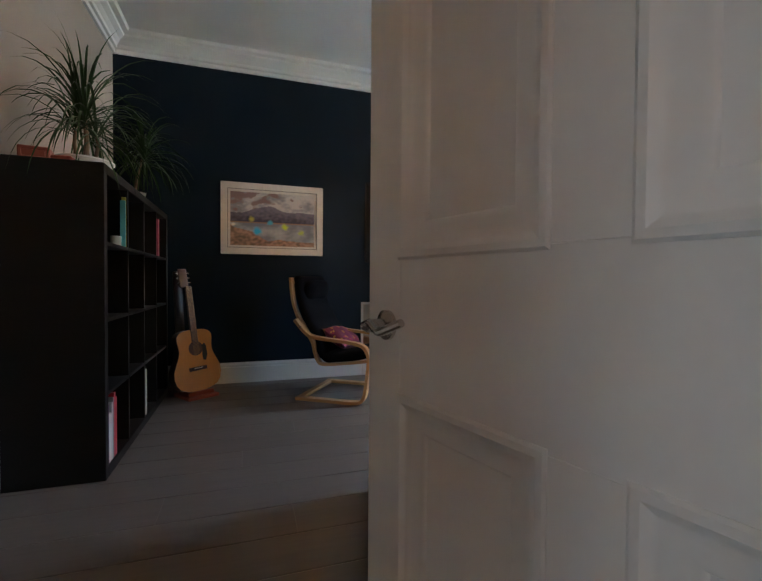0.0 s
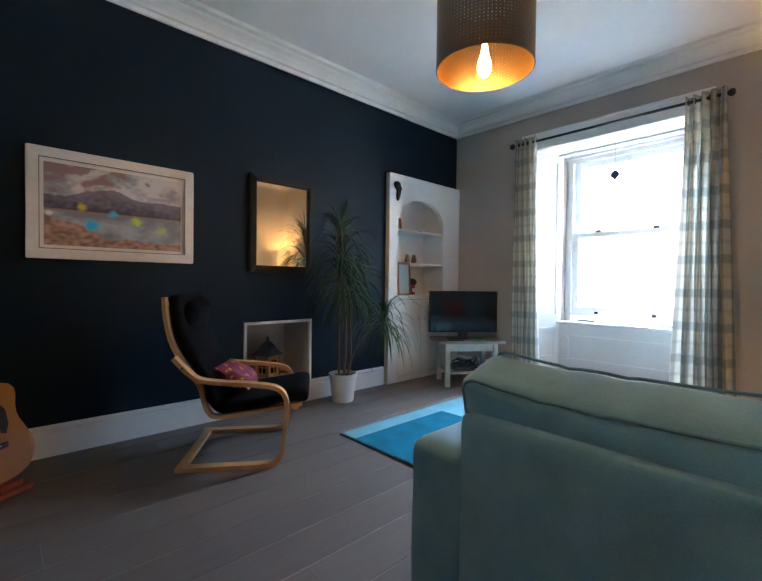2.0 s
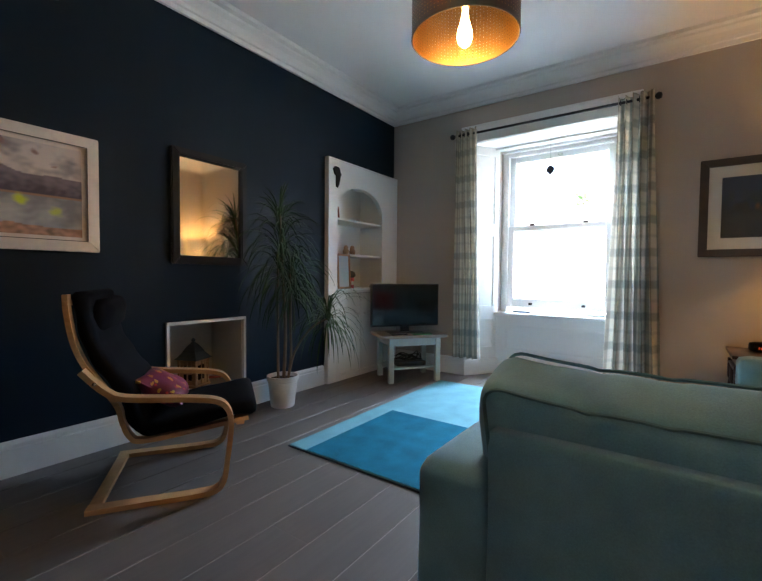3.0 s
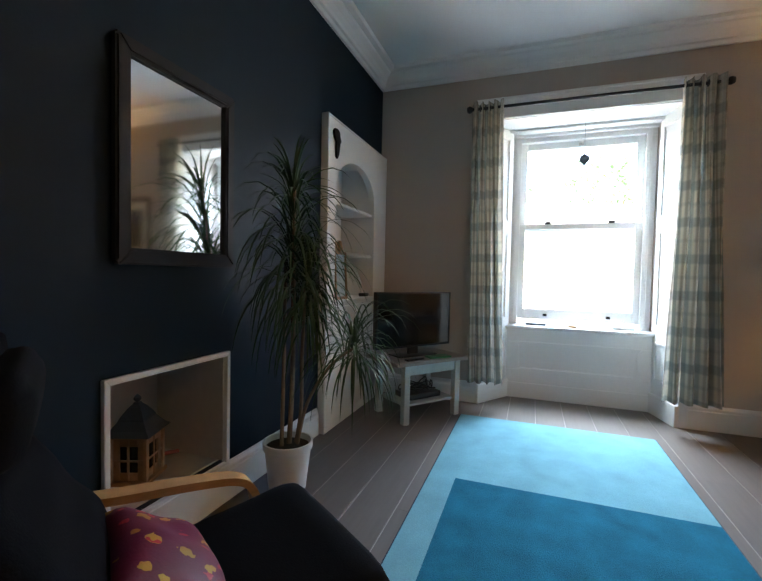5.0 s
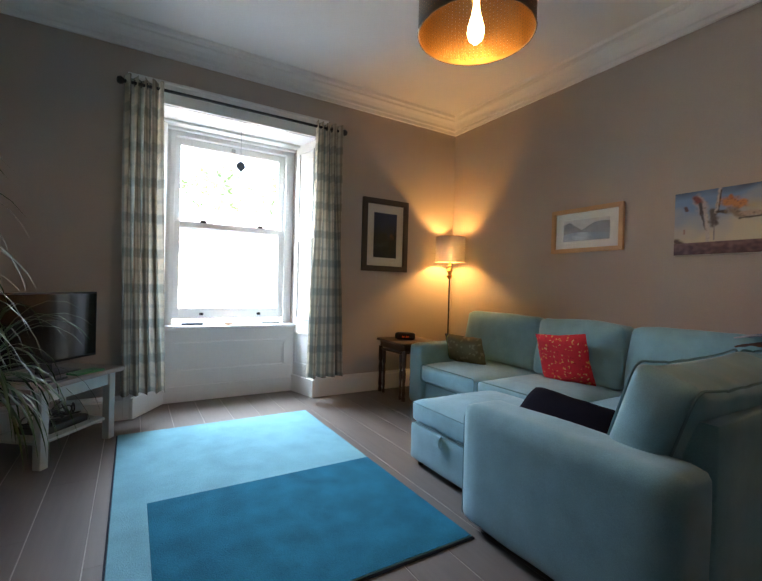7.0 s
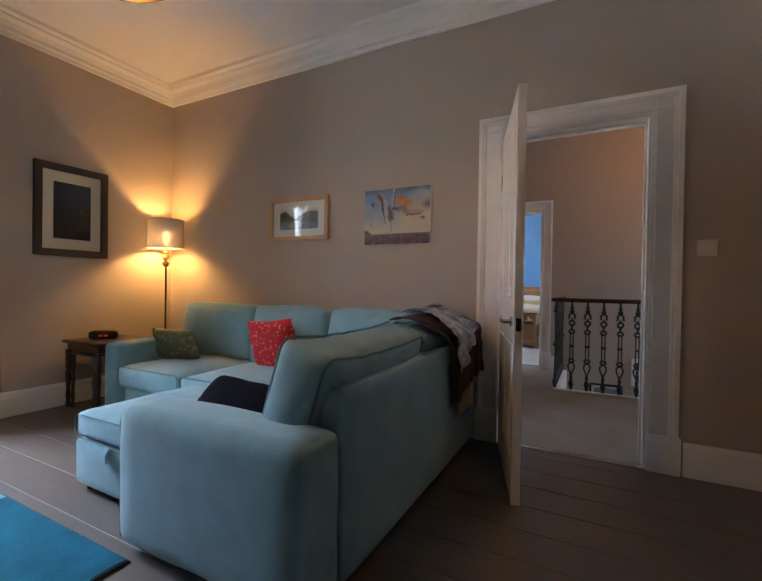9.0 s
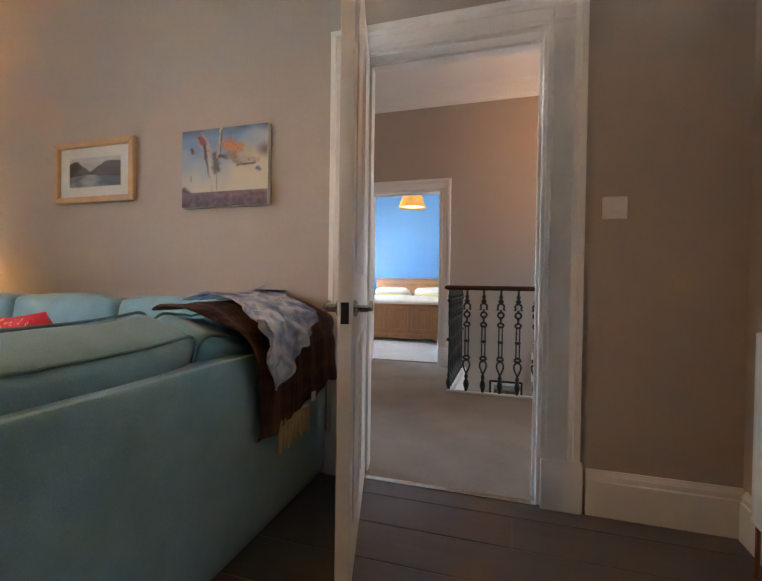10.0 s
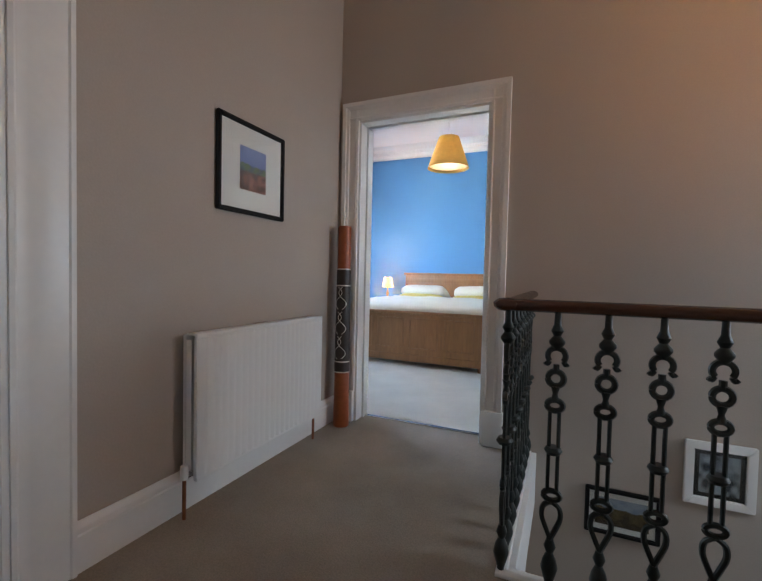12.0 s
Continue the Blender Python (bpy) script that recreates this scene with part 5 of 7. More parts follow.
potted("potted_dracaena", "small dracaena in a white pot on the bookcase", (-0.79, 3.22, BH), [(0.055, 0), (0.06, 0.005), (0.07, 0.085), (0.074, 0.09), (0.066, 0.09), (0.062, 0.08)], 0.078, 0.063,
       [([(0.0, 0.0, 0.07), (0.015, -0.01, 0.2), (0.06, -0.02, 0.36)], 0.011)],
       [((0.065, -0.02, 0.38), 95, 0.40, 2.8, 0.88, 0.09)], 13, 0.0115, off_corner)

# ---- guitar on its stand ----
stand = thing("guitar_stand", "reddish wooden guitar stand with a tall back board", "guitar stand", pose(-0.42, 3.50, 0, 0, 0, 33))
part("base", boxes([(-0.13, -0.16, 0.0, 0.13, 0.10, 0.028)], 0.006, 2), M_TERRA, stand)
part("rest", boxes([(-0.10, -0.13, 0.028, 0.10, -0.09, 0.058)], 0.006, 2), M_TERRA, stand)
part("back_board", boxes([(-0.10, 0.0, 0.0, -0.025, 0.02, 1.02)], 0.008, 2), M_DARKTABLE, stand, m=pose(0, 0.06, 0.02, -6, 0, 0))
guitar = thing("acoustic_guitar", "honey spruce acoustic guitar leaning on its stand", "guitar", pose(-0.42, 3.50, 0.060, 0, 0, 33) @ pose(0.0, -0.10, 0, -8, -3, 0))
halfw = [(0.0, 0.05), (0.008, 0.10), (0.03, 0.15), (0.07, 0.182), (0.12, 0.196), (0.18, 0.192), (0.24, 0.168), (0.29, 0.145), (0.33, 0.136), (0.37, 0.138), (0.42, 0.146), (0.455, 0.143), (0.48, 0.122), (0.495, 0.085), (0.50, 0.04)]
outline = [(w, h) for h, w in halfw] + [(-w, h) for h, w in reversed(halfw)]
bm = bmesh.new()
prism(bm, outline, "y", 0.004, 0.10)
part("body_sides", bm, M_ROSEWOOD, guitar, "dark glossy back and sides")
bm = bmesh.new()
prism(bm, outline, "y", 0.0, 0.004)
part("soundboard", bm, M_SPRUCE, guitar)
for r0, r1, y, mt in ((0.0, 0.05, -0.0006, M_BLACK), (0.052, 0.06, -0.0008, M_ROSEWOOD)):
    bm = bmesh.new()
    lathe(bm, [(max(r0, 0.001), 0), (r1, 0), (r1, 0.0006), (max(r0, 0.001), 0.0006)], 28)
    bmesh.ops.rotate(bm, verts=bm.verts[:], matrix=Matrix.Rotation(radians(90), 3, "X"))
    part("soundhole" if r0 == 0 else "rosette", bm, mt, guitar, m=pose(0, y, 0.345))
bm = bmesh.new()
prism(bm, [(0.045, 0.36), (0.075, 0.38), (0.088, 0.35), (0.092, 0.28), (0.075, 0.235), (0.052, 0.245), (0.048, 0.29), (0.054, 0.32), (0.056, 0.345)], "y", -0.0016, -0.0004)
part("pickguard", bm, M_BLACK, guitar)
part("bridge", boxes([(-0.075, -0.009, 0.165, 0.075, -0.0004, 0.195)], 0.004), M_ROSEWOOD, guitar)
part("saddle", boxes([(-0.038, -0.012, 0.182, 0.038, -0.009, 0.186)]), M_PAPER, guitar)
part("neck", boxes([(-0.026, -0.006, 0.38, 0.026, 0.018, 0.86)], 0.003), M_ROSEWOOD, guitar, "dark fretboard with pale dots")
part("headstock", boxes([(-0.036, 0.0, 0.86, 0.036, 0.016, 1.02)], 0.006, 2), M_ROSEWOOD, guitar, m=pose(0, 0.0, 0, -4, 0, 0))
for k in range(3):
    for s in (-1, 1):
        part("tuning_peg", boxes([(s * 0.036, 0.004, 0.895 + 0.04 * k, s * 0.056, 0.012, 0.907 + 0.04 * k)], 0.003), M_CHROME, guitar, m=pose(0, 0.0, 0, -4, 0, 0))
for k in range(6):
    x = (k - 2.5)
    part("string", tube(bmesh.new(), [(x * 0.010, -0.013, 0.184), (x * 0.0072, -0.0085, 0.86)], 0.0006, 4), M_BRASS, guitar)

# ---- pictures and mirror ----
def loch(u, v):
    n1 = noise.noise(Vector((u * 6, v * 6, 1.0)))
    n2 = noise.noise(Vector((u * 22, v * 22, 4.0)))
    skyc = mixc((0.20, 0.19, 0.21), (0.44, 0.40, 0.385), 0.35 + 0.7 * u * v + 0.9 * n1 + 0.6 * n2)
    hill = 0.62 + 0.13 * math.exp(-((u - 0.42) / 0.16) ** 2) + 0.04 * math.exp(-((u - 0.85) / 0.2) ** 2) + 0.03 * n1
    if v > hill:
        c = skyc
        tree = noise.noise(Vector((u * 9, v * 9, 9.0))) + 0.9 * (0.45 - u) + 1.2 * (v - 0.82)
        if tree > 0.12:
            c = mixc(c, (0.19, 0.11, 0.10), min(0.9, 3 * (tree - 0.12) + 1.2 * n2))
    elif v > 0.45:
        c = mixc((0.05, 0.042, 0.062), (0.15, 0.125, 0.16), (v - 0.45) * 4 + 0.6 * n2 + 0.4 * n1)
    elif v > 0.42:
        c = (0.22, 0.14, 0.10)
    else:
        shore = 0.36 - 0.55 * u + 0.08 * n1
        if v < shore or v < 0.10 + 0.05 * n1 + 0.05 * (0.6 - u):
            c = mixc((0.14, 0.09, 0.06), (0.38, 0.21, 0.14), 0.5 + n2 + 0.5 * n1)
        else:
            c = mixc((0.15, 0.16, 0.18), (0.32, 0.33, 0.34), 0.4 + n1 + 0.3 * n2)
    for bu, bv, r, col in ((0.31, 0.27, 0.045, (0.02, 0.34, 0.55)), (0.46, 0.44, 0.028, (0.06, 0.34, 0.46)), (0.64, 0.37, 0.036, (0.42, 0.50, 0.03)), (0.84, 0.27, 0.033, (0.34, 0.40, 0.08)), (0.24, 0.50, 0.03, (0.42, 0.36, 0.06)), (0.03, 0.39, 0.02, (0.6, 0.55, 0.48))):
        dd = math.hypot(u - bu, (v - bv) * 0.68)
        c = mixc(c, col, 1.6 - dd / r * 1.1 + 0.5 * n2)
    return c


loch_picture = framed_picture("large loch landscape painting in a washed white frame", pose(0.236, 3.868, 1.543), 0.945, 0.668, 0.062, M_FRAME_W, (0.022, 0.022), M_FRAME_W, lambda u, v: tuple(min(0.85, 1.4 * c) for c in loch(u, v)), 0.03, glazed=False, fine=2)
for bm in frame_bars(0.825, 0.548, 0.0035, -0.0322, -0.028, 0.0005):
    part("inlay_line", bm, M_FRAME_G, loch_picture, "thin dark inlay line")


def dusk(u, v):
    n1 = noise.noise(Vector((u * 7, v * 9, 2.0)))
    c = mixc((0.010, 0.010, 0.008), (0.016, 0.030, 0.075), (v - 0.45) * 3 + n1)
    for bu, bv, r in ((0.75, 0.50, 0.05), (0.85, 0.46, 0.04)):
        c = mixc(c, (0.22, 0.09, 0.02), 1.2 - math.hypot(u - bu, v - bv) / r)
    return c


framed_picture("dark dusk print with a cream mount in a grey-brown frame", pose(3.908, 0.602, 1.642, 0, 0, -90), 0.565, 0.765, 0.058, M_FRAME_G, (0.082, 0.088), M_MOUNT, dusk, 0.03)


def lake(u, v):
    n1 = noise.noise(Vector((u * 5, v * 5, 3.0)))
    h1 = 0.62 + 0.25 * math.exp(-((u - 0.1) / 0.2) ** 2) + 0.25 * math.exp(-((u - 0.9) / 0.35) ** 2) - 0.15 * math.exp(-((u - 0.4) / 0.12) ** 2) + 0.1 * n1
    if v > h1:
        return mixc((0.45, 0.42, 0.42), (0.62, 0.60, 0.60), v + n1)
    if v > 0.42 - 0.2 * abs(u - 0.35):
        return mixc((0.03, 0.035, 0.045), (0.12, 0.10, 0.11), 0.5 + n1)
    return mixc((0.10, 0.13, 0.19), (0.40, 0.44, 0.52), 0.9 - 2.4 * abs(u - 0.35) + n1)


framed_picture("misty lake photograph with a white mount in a pale wood frame", pose(2.21, -0.338, 1.620, 0, 0, 180), 0.635, 0.375, 0.036, M_PINE, (0.075, 0.062), M_PAPER, lake, 0.03)


def desert(u, v):
    n1 = noise.noise(Vector((u * 5, v * 5, 6.0)))
    n2 = noise.noise(Vector((u * 18, v * 18, 6.0)))
    n3 = noise.noise(Vector((u * 40, v * 34, 2.0)))
    if v < 0.19:
        return mixc((0.07, 0.035, 0.05), (0.22, 0.13, 0.13), v * 3.6 + 0.7 * n2)
    c = mixc((0.56, 0.50, 0.36), (0.17, 0.30, 0.52), (v - 0.26) * 1.9 + 0.4 * n1 - 0.9 * max(0, u - 0.45))
    c = mixc(c, (0.50, 0.40, 0.16), 0.8 - math.hypot(u - 0.78, (v - 0.68) * 1.2) / 0.2)
    c = mixc(c, (0.035, 0.035, 0.05), 6 * (v - 0.93 + 0.10 * n1 + 0.10 * abs(u - 0.45)))
    c = mixc(c, (0.16, 0.12, 0.12), 1.2 - math.hypot(u - 0.97, v - 0.68) / 0.10)
    for u0, v0, u1, v1, r, col in ((0.25, 0.88, 0.31, 0.68, 0.045, (0.46, 0.40, 0.40)), (0.22, 0.90, 0.26, 0.82, 0.028, (0.22, 0.07, 0.06)), (0.27, 0.80, 0.29, 0.62, 0.014, (0.06, 0.05, 0.06)), (0.29, 0.62, 0.34, 0.38, 0.010, (0.08, 0.08, 0.10)), (0.34, 0.62, 0.36, 0.20, 0.016, (0.52, 0.48, 0.44)),
                                  (0.40, 0.66, 0.42, 0.46, 0.034, (0.10, 0.09, 0.085)), (0.47, 0.98, 0.44, 0.64, 0.016, (0.50, 0.46, 0.44)), (0.48, 0.97, 0.46, 0.66, 0.007, (0.07, 0.06, 0.07)), (0.12, 0.76, 0.13, 0.71, 0.016, (0.10, 0.06, 0.07)), (0.46, 0.64, 0.52, 0.63, 0.02, (0.06, 0.05, 0.05)),
                                  (0.55, 0.78, 0.66, 0.72, 0.058, (0.56, 0.24, 0.08)), (0.57, 0.86, 0.58, 0.82, 0.018, (0.48, 0.17, 0.06)), (0.58, 0.64, 0.68, 0.55, 0.04, (0.26, 0.20, 0.14)), (0.70, 0.58, 0.88, 0.56, 0.028, (0.46, 0.34, 0.26)), (0.66, 0.51, 0.86, 0.52, 0.010, (0.10, 0.08, 0.07)), (0.89, 0.46, 0.91, 0.44, 0.018, (0.14, 0.13, 0.20)),
                                  (0.42, 0.44, 0.42, 0.22, 0.006, (0.30, 0.28, 0.28)), (0.11, 0.40, 0.11, 0.34, 0.008, (0.34, 0.22, 0.20)), (0.02, 0.22, 0.08, 0.17, 0.035, (0.10, 0.06, 0.05))):
        px, pv = u - u0, v - v0
        dx, dv = u1 - u0, v1 - v0
        k = max(0, min(1, (px * dx + pv * dv) / (dx * dx + dv * dv + 1e-9)))
        c = mixc(c, mixc(col, (0.03, 0.025, 0.025), 0.9 * n3), 1.7 - math.hypot(px - k * dx, pv - k * dv) / r + 0.7 * n2)
    return c


cv = thing("canvas_print", "unframed surreal desert canvas print with a blue sky", "picture", pose(1.263, -0.339, 1.580, 0, 0, 180))
part("canvas", boxes([(-0.274, -0.030, -0.212, 0.274, 0, 0.212)], 0.003), M_MOUNT, cv)
part("print", picture_mesh(0.546, 0.422, desert, 120, 92), M_ART, cv, m=pose(0, -0.0312, 0))

mir = thing("wall_mirror", "rectangular mirror in a plain dark wooden frame", "mirror", pose(1.452, 3.868, 1.563))
for bm in frame_bars(0.612, 0.812, 0.055, -0.035, 0, 0.008):
    part("frame", bm, M_FRAME_B, mir)
for bm in frame_bars(0.515, 0.715, 0.012, -0.030, -0.012, 0.003):
    part("inner_bead", bm, M_FRAME_B, mir)
part("mirror_glass", boxes([(-0.255, -0.014, -0.355, 0.255, -0.010, 0.355)]), M_MIRROR, mir)

# ---- lantern in the niche ----
lan = thing("lantern", "weathered wooden lantern with a blue-grey pagoda roof in the niche", "lantern", pose(1.448, 4.10, 0.206, 0, 0, 22) @ Matrix.Scale(0.86, 4))
LW = 0.085
for x in (-LW, LW):
    for y in (-LW, LW):
        part("post", boxes([(x - 0.010, y - 0.010, 0.02, x + 0.010, y + 0.010, 0.235)], 0.002), M_LANTERN, lan)
part("base", boxes([(-0.105, -0.105, 0, 0.105, 0.105, 0.022)], 0.004), M_LANTERN, lan)
for a in range(4):
    part("window_panel", boxes([(-0.075, -LW + 0.002, 0.022, -0.045, -LW + 0.012, 0.235), (0.045, -LW + 0.002, 0.022, 0.075, -LW + 0.012, 0.235), (-0.045, -LW + 0.002, 0.022, 0.045, -LW + 0.012, 0.06), (-0.045, -LW + 0.002, 0.195, 0.045, -LW + 0.012, 0.235)], 0.002), M_LANTERN, lan, m=pose(0, 0, 0, 0, 0, 90 * a))
    part("pane", boxes([(-0.045, -LW + 0.012, 0.06, 0.045, -LW + 0.015, 0.195)]), M_SCREEN, lan, "dark lantern pane", m=pose(0, 0, 0, 0, 0, 90 * a))
part("eave", boxes([(-0.10, -0.10, 0.235, 0.10, 0.10, 0.25)], 0.003), M_LANTERN, lan)
for a in range(4):
    part("glazing_bar", boxes([(-0.004, -LW - 0.004, 0.022, 0.004, -LW + 0.004, 0.235), (-LW + 0.01, -LW - 0.003, 0.12, LW - 0.01, -LW + 0.003, 0.128)]), M_LANTERN, lan, m=pose(0, 0, 0, 0, 0, 90 * a))
bm = bmesh.new()
lathe(bm, [(0.165, 0.25), (0.13, 0.275), (0.092, 0.315), (0.088, 0.325), (0.072, 0.345), (0.045, 0.375), (0.022, 0.392), (0.018, 0.40)], 4)
bmesh.ops.rotate(bm, verts=bm.verts[:], matrix=Matrix.Rotation(radians(45), 3, "Z"))
part("roof", bm, M_SLATE, lan, "blue-grey tin roof", 10)
part("finial", lathe(bmesh.new(), [(0.008, 0.40), (0.018, 0.412), (0.018, 0.424), (0.006, 0.438), (0.001, 0.44)], 12), M_SLATE, lan)
single("driftwood", tube(bmesh.new(), curve_points([(1.50, 4.22, 0.222), (1.57, 4.19, 0.232), (1.66, 4.16, 0.222), (1.71, 4.13, 0.220)], 5), 0.014, 8, 0.6), M_TERRA, "reddish driftwood stick lying in the niche", "driftwood")
single("round_basket", lathe(bmesh.new(), [(0.06, 0), (0.085, 0.03), (0.085, 0.10), (0.07, 0.14), (0.03, 0.15)], 20), M_LANTERN, "brown round wooden vessel in the niche", "vessel", pose(1.215, 4.18, 0.207))

# ---- alcove ornaments ----
SH = (0.947, 1.312, 1.677)
def stand_frame(label, m, w, h, frame_mat, print_col):
    t = thing("photo_frame", label, "photo frame", m)
    for bm in frame_bars(w, h, 0.022, -0.014, 0, 0.003):
        part("frame", bm, frame_mat, t)
    part("print", picture_mesh(w - 0.036, h - 0.036, print_col, 16, 16), M_ART, t, m=pose(0, -0.004, 0))
    return t


stand_frame("wooden photo frame with a pale print leaning in the alcove", pose(2.925, 3.822, SH[0] + 0.181, -3, 0, 0), 0.20, 0.36, M_OAK, lambda u, v: mixc((0.45, 0.46, 0.44), (0.30, 0.40, 0.48), v + 0.4 * noise.noise(Vector((u * 4, v * 4, 0)))))
stand_frame("small reddish photo block on the top alcove shelf", pose(3.02, 4.03, SH[2] + 0.078, -6, 0, 6), 0.14, 0.155, M_TERRA, lambda u, v: mixc((0.30, 0.08, 0.05), (0.36, 0.26, 0.20), 0.5 + noise.noise(Vector((u * 6, v * 6, 0)))))
for x in (3.17, 3.28):
    single("owl_figurine", lathe(bmesh.new(), [(0.022, 0), (0.033, 0.02), (0.034, 0.05), (0.024, 0.07), (0.026, 0.085), (0.016, 0.104), (0.002, 0.11)], 16), M_LANTERN, "small brown wooden ornament on the alcove shelf", "ornament", pose(x, 4.0, SH[1]), group="alcove ornaments")
single("pebble", lathe(bmesh.new(), [(0.01, 0), (0.025, 0.008), (0.02, 0.02), (0.004, 0.026)], 14), M_TERRA, "small reddish pebble on the alcove shelf", "ornament", pose(2.97, 3.98, SH[1]), group="alcove ornaments")
single("small_dish", lathe(bmesh.new(), [(0.03, 0), (0.05, 0.02), (0.055, 0.026), (0.048, 0.024), (0.028, 0.008)], 20), M_TERRA, "small red-brown dish on the top alcove shelf", "dish", pose(3.34, 4.0, SH[2]))
single("small_dish", lathe(bmesh.new(), [(0.02, 0), (0.034, 0.012), (0.036, 0.018), (0.03, 0.016)], 18), M_BLACK, "tiny dark dish on the top alcove shelf", "dish", pose(3.20, 3.98, SH[2]))
pk = thing("ornament_pot", "red cylindrical ornament with a dark tufted top in the alcove", "ornament", pose(3.21, 3.98, SH[0]))
part("body", lathe(bmesh.new(), [(0.048, 0), (0.05, 0.004), (0.054, 0.10), (0.05, 0.115)], 20), M_RED_BOOK, pk)
part("label", boxes([(-0.028, -0.056, 0.035, 0.028, -0.050, 0.075)], 0.002), M_PAPER, pk)
part("tuft", soft_box(0.13, 0.09, 0.06, 0.028, (0.01, 0, 0.01), 6, 0.016, 5), M_BLACK, pk, "", 60, pose(0.012, 0, 0.112))
single("router_box", boxes([(-0.05, -0.03, 0, 0.05, 0.03, 0.03)], 0.006, 2), M_BLACK, "small black box on the lowest alcove shelf", "device", pose(3.52, 3.87, SH[0]))
# carved map-shaped plaque
bm = bmesh.new()
prism(bm, [(-0.045, 0.05), (-0.052, 0.075), (-0.03, 0.098), (0.005, 0.10), (0.035, 0.088), (0.045, 0.05), (0.062, 0.03), (0.045, 0.005), (0.04, -0.03), (0.028, -0.07), (0.008, -0.105), (-0.008, -0.09), (-0.012, -0.04), (-0.008, 0.01), (-0.03, 0.025)], "y", -0.016, 0)
single("carved_plaque", bm, M_BLACKWOOD, "dark wooden continent-shaped plaque on the alcove surround", "plaque", pose(2.80, 3.813, 2.07))

# ---- television on its table ----
D = Vector((0.797, -0.603, 0))
tm = pose(3.415, 3.325, 0, 0, 0, math.degrees(math.atan2(-0.603, 0.797)))
tab = thing("tv_table", "sage painted corner table with a grey-brown top", "table", tm)
part("top", boxes([(-0.36, -0.21, 0.452, 0.36, 0.24, 0.482)], 0.005, 2), M_GREYWOOD, tab, "worn grey-brown wooden top")
for x, y in ((-0.255, -0.17), (0.255, -0.17), (-0.255, 0.2), (0.255, 0.2)):
    part("leg", boxes([(x - 0.026, y - 0.026, 0, x + 0.026, y + 0.026, 0.452)], 0.003), M_SAGE, tab)
for b in ((-0.229, -0.185, 0.375, 0.229, -0.163, 0.452), (-0.229, 0.188, 0.375, 0.229, 0.21, 0.452), (-0.27, -0.144, 0.375, -0.248, 0.174, 0.452), (0.248, -0.144, 0.375, 0.27, 0.174, 0.452)):
    part("apron", boxes([b], 0.002), M_SAGE, tab)
part("lower_shelf", boxes([(-0.25, -0.165, 0.130, 0.25, 0.19, 0.148)], 0.003), M_SAGE, tab)
tv = thing("television", "black flat screen television on a small table", "television", tm @ pose(-0.033, 0.03, 0.482))
part("bezel", boxes([(-0.38, -0.02, 0.07, 0.38, 0.035, 0.522)], 0.006, 2), M_BLACK, tv)
part("screen", boxes([(-0.368, -0.0225, 0.088, 0.368, -0.0195, 0.51)]), M_SCREEN, tv)
part("neck", boxes([(-0.05, 0.0, 0.01, 0.05, 0.025, 0.09)], 0.004), M_BLACK, tv)
part("stand_foot", boxes([(-0.19, -0.075, 0.0, 0.19, 0.085, 0.012)], 0.004, 2), M_BLACK, tv)
single("game_case", boxes([(-0.10, -0.045, 0, 0.10, 0.045, 0.014)], 0.002), material("green_plastic_case", (0.03, 0.20, 0.07), 0.4), "flat green plastic case on the TV table", "case", tm @ pose(0.09, -0.14, 0.482, 0, 0, -6))
single("remote_control", boxes([(-0.085, -0.022, 0, 0.085, 0.022, 0.016)], 0.005, 2), M_BLACK, "black remote control on the TV table", "remote control", tm @ pose(-0.16, -0.15, 0.482, 0, 0, 5))
single("media_box", boxes([(-0.16, -0.10, 0, 0.16, 0.10, 0.045)], 0.005, 2), M_BLACK, "black media player on the lower shelf of the TV table", "media player", tm @ pose(0.0, 0.0, 0.148))
bm = bmesh.new()
rr = random.Random(3)
for k in range(5):
    pts = [(rr.uniform(-0.15, 0.15), rr.uniform(-0.09, 0.09), 0.012 + 0.07 * rr.random() * (i % 2)) for i in range(7)]
    tube(bm, curve_points(pts, 6), 0.005, 6)
single("cable_bundle", bm, M_BLACK, "tangle of black cables on the media player", "cables", tm @ pose(0.0, 0.0, 0.193))

# ---- curtains and pole ----
pole = thing("curtain_pole", "dark metal curtain pole with ball finials", "curtain pole")
part("rod", tube(bmesh.new(), [(3.765, 1.215, 2.575), (3.765, 2.975, 2.575)], 0.012, 12), M_STEEL, pole)
for y, s in ((1.215, -1), (2.975, 1)):
    bm = bmesh.new()
    lathe(bm, [(0.012, 0), (0.016, 0.006), (0.012, 0.012), (0.026, 0.028), (0.030, 0.042), (0.022, 0.06), (0.003, 0.066)], 16)
    bmesh.ops.rotate(bm, verts=bm.verts[:], matrix=Matrix.Rotation(radians(-90 * s), 3, "X"))
    part("finial", bm, M_STEEL, pole, m=pose(3.765, y, 2.575))
for y in (1.35, 2.84):
    part("bracket", tube(bmesh.new(), [(3.765, y, 2.575), (3.89, y, 2.575)], 0.008, 8), M_STEEL, pole)


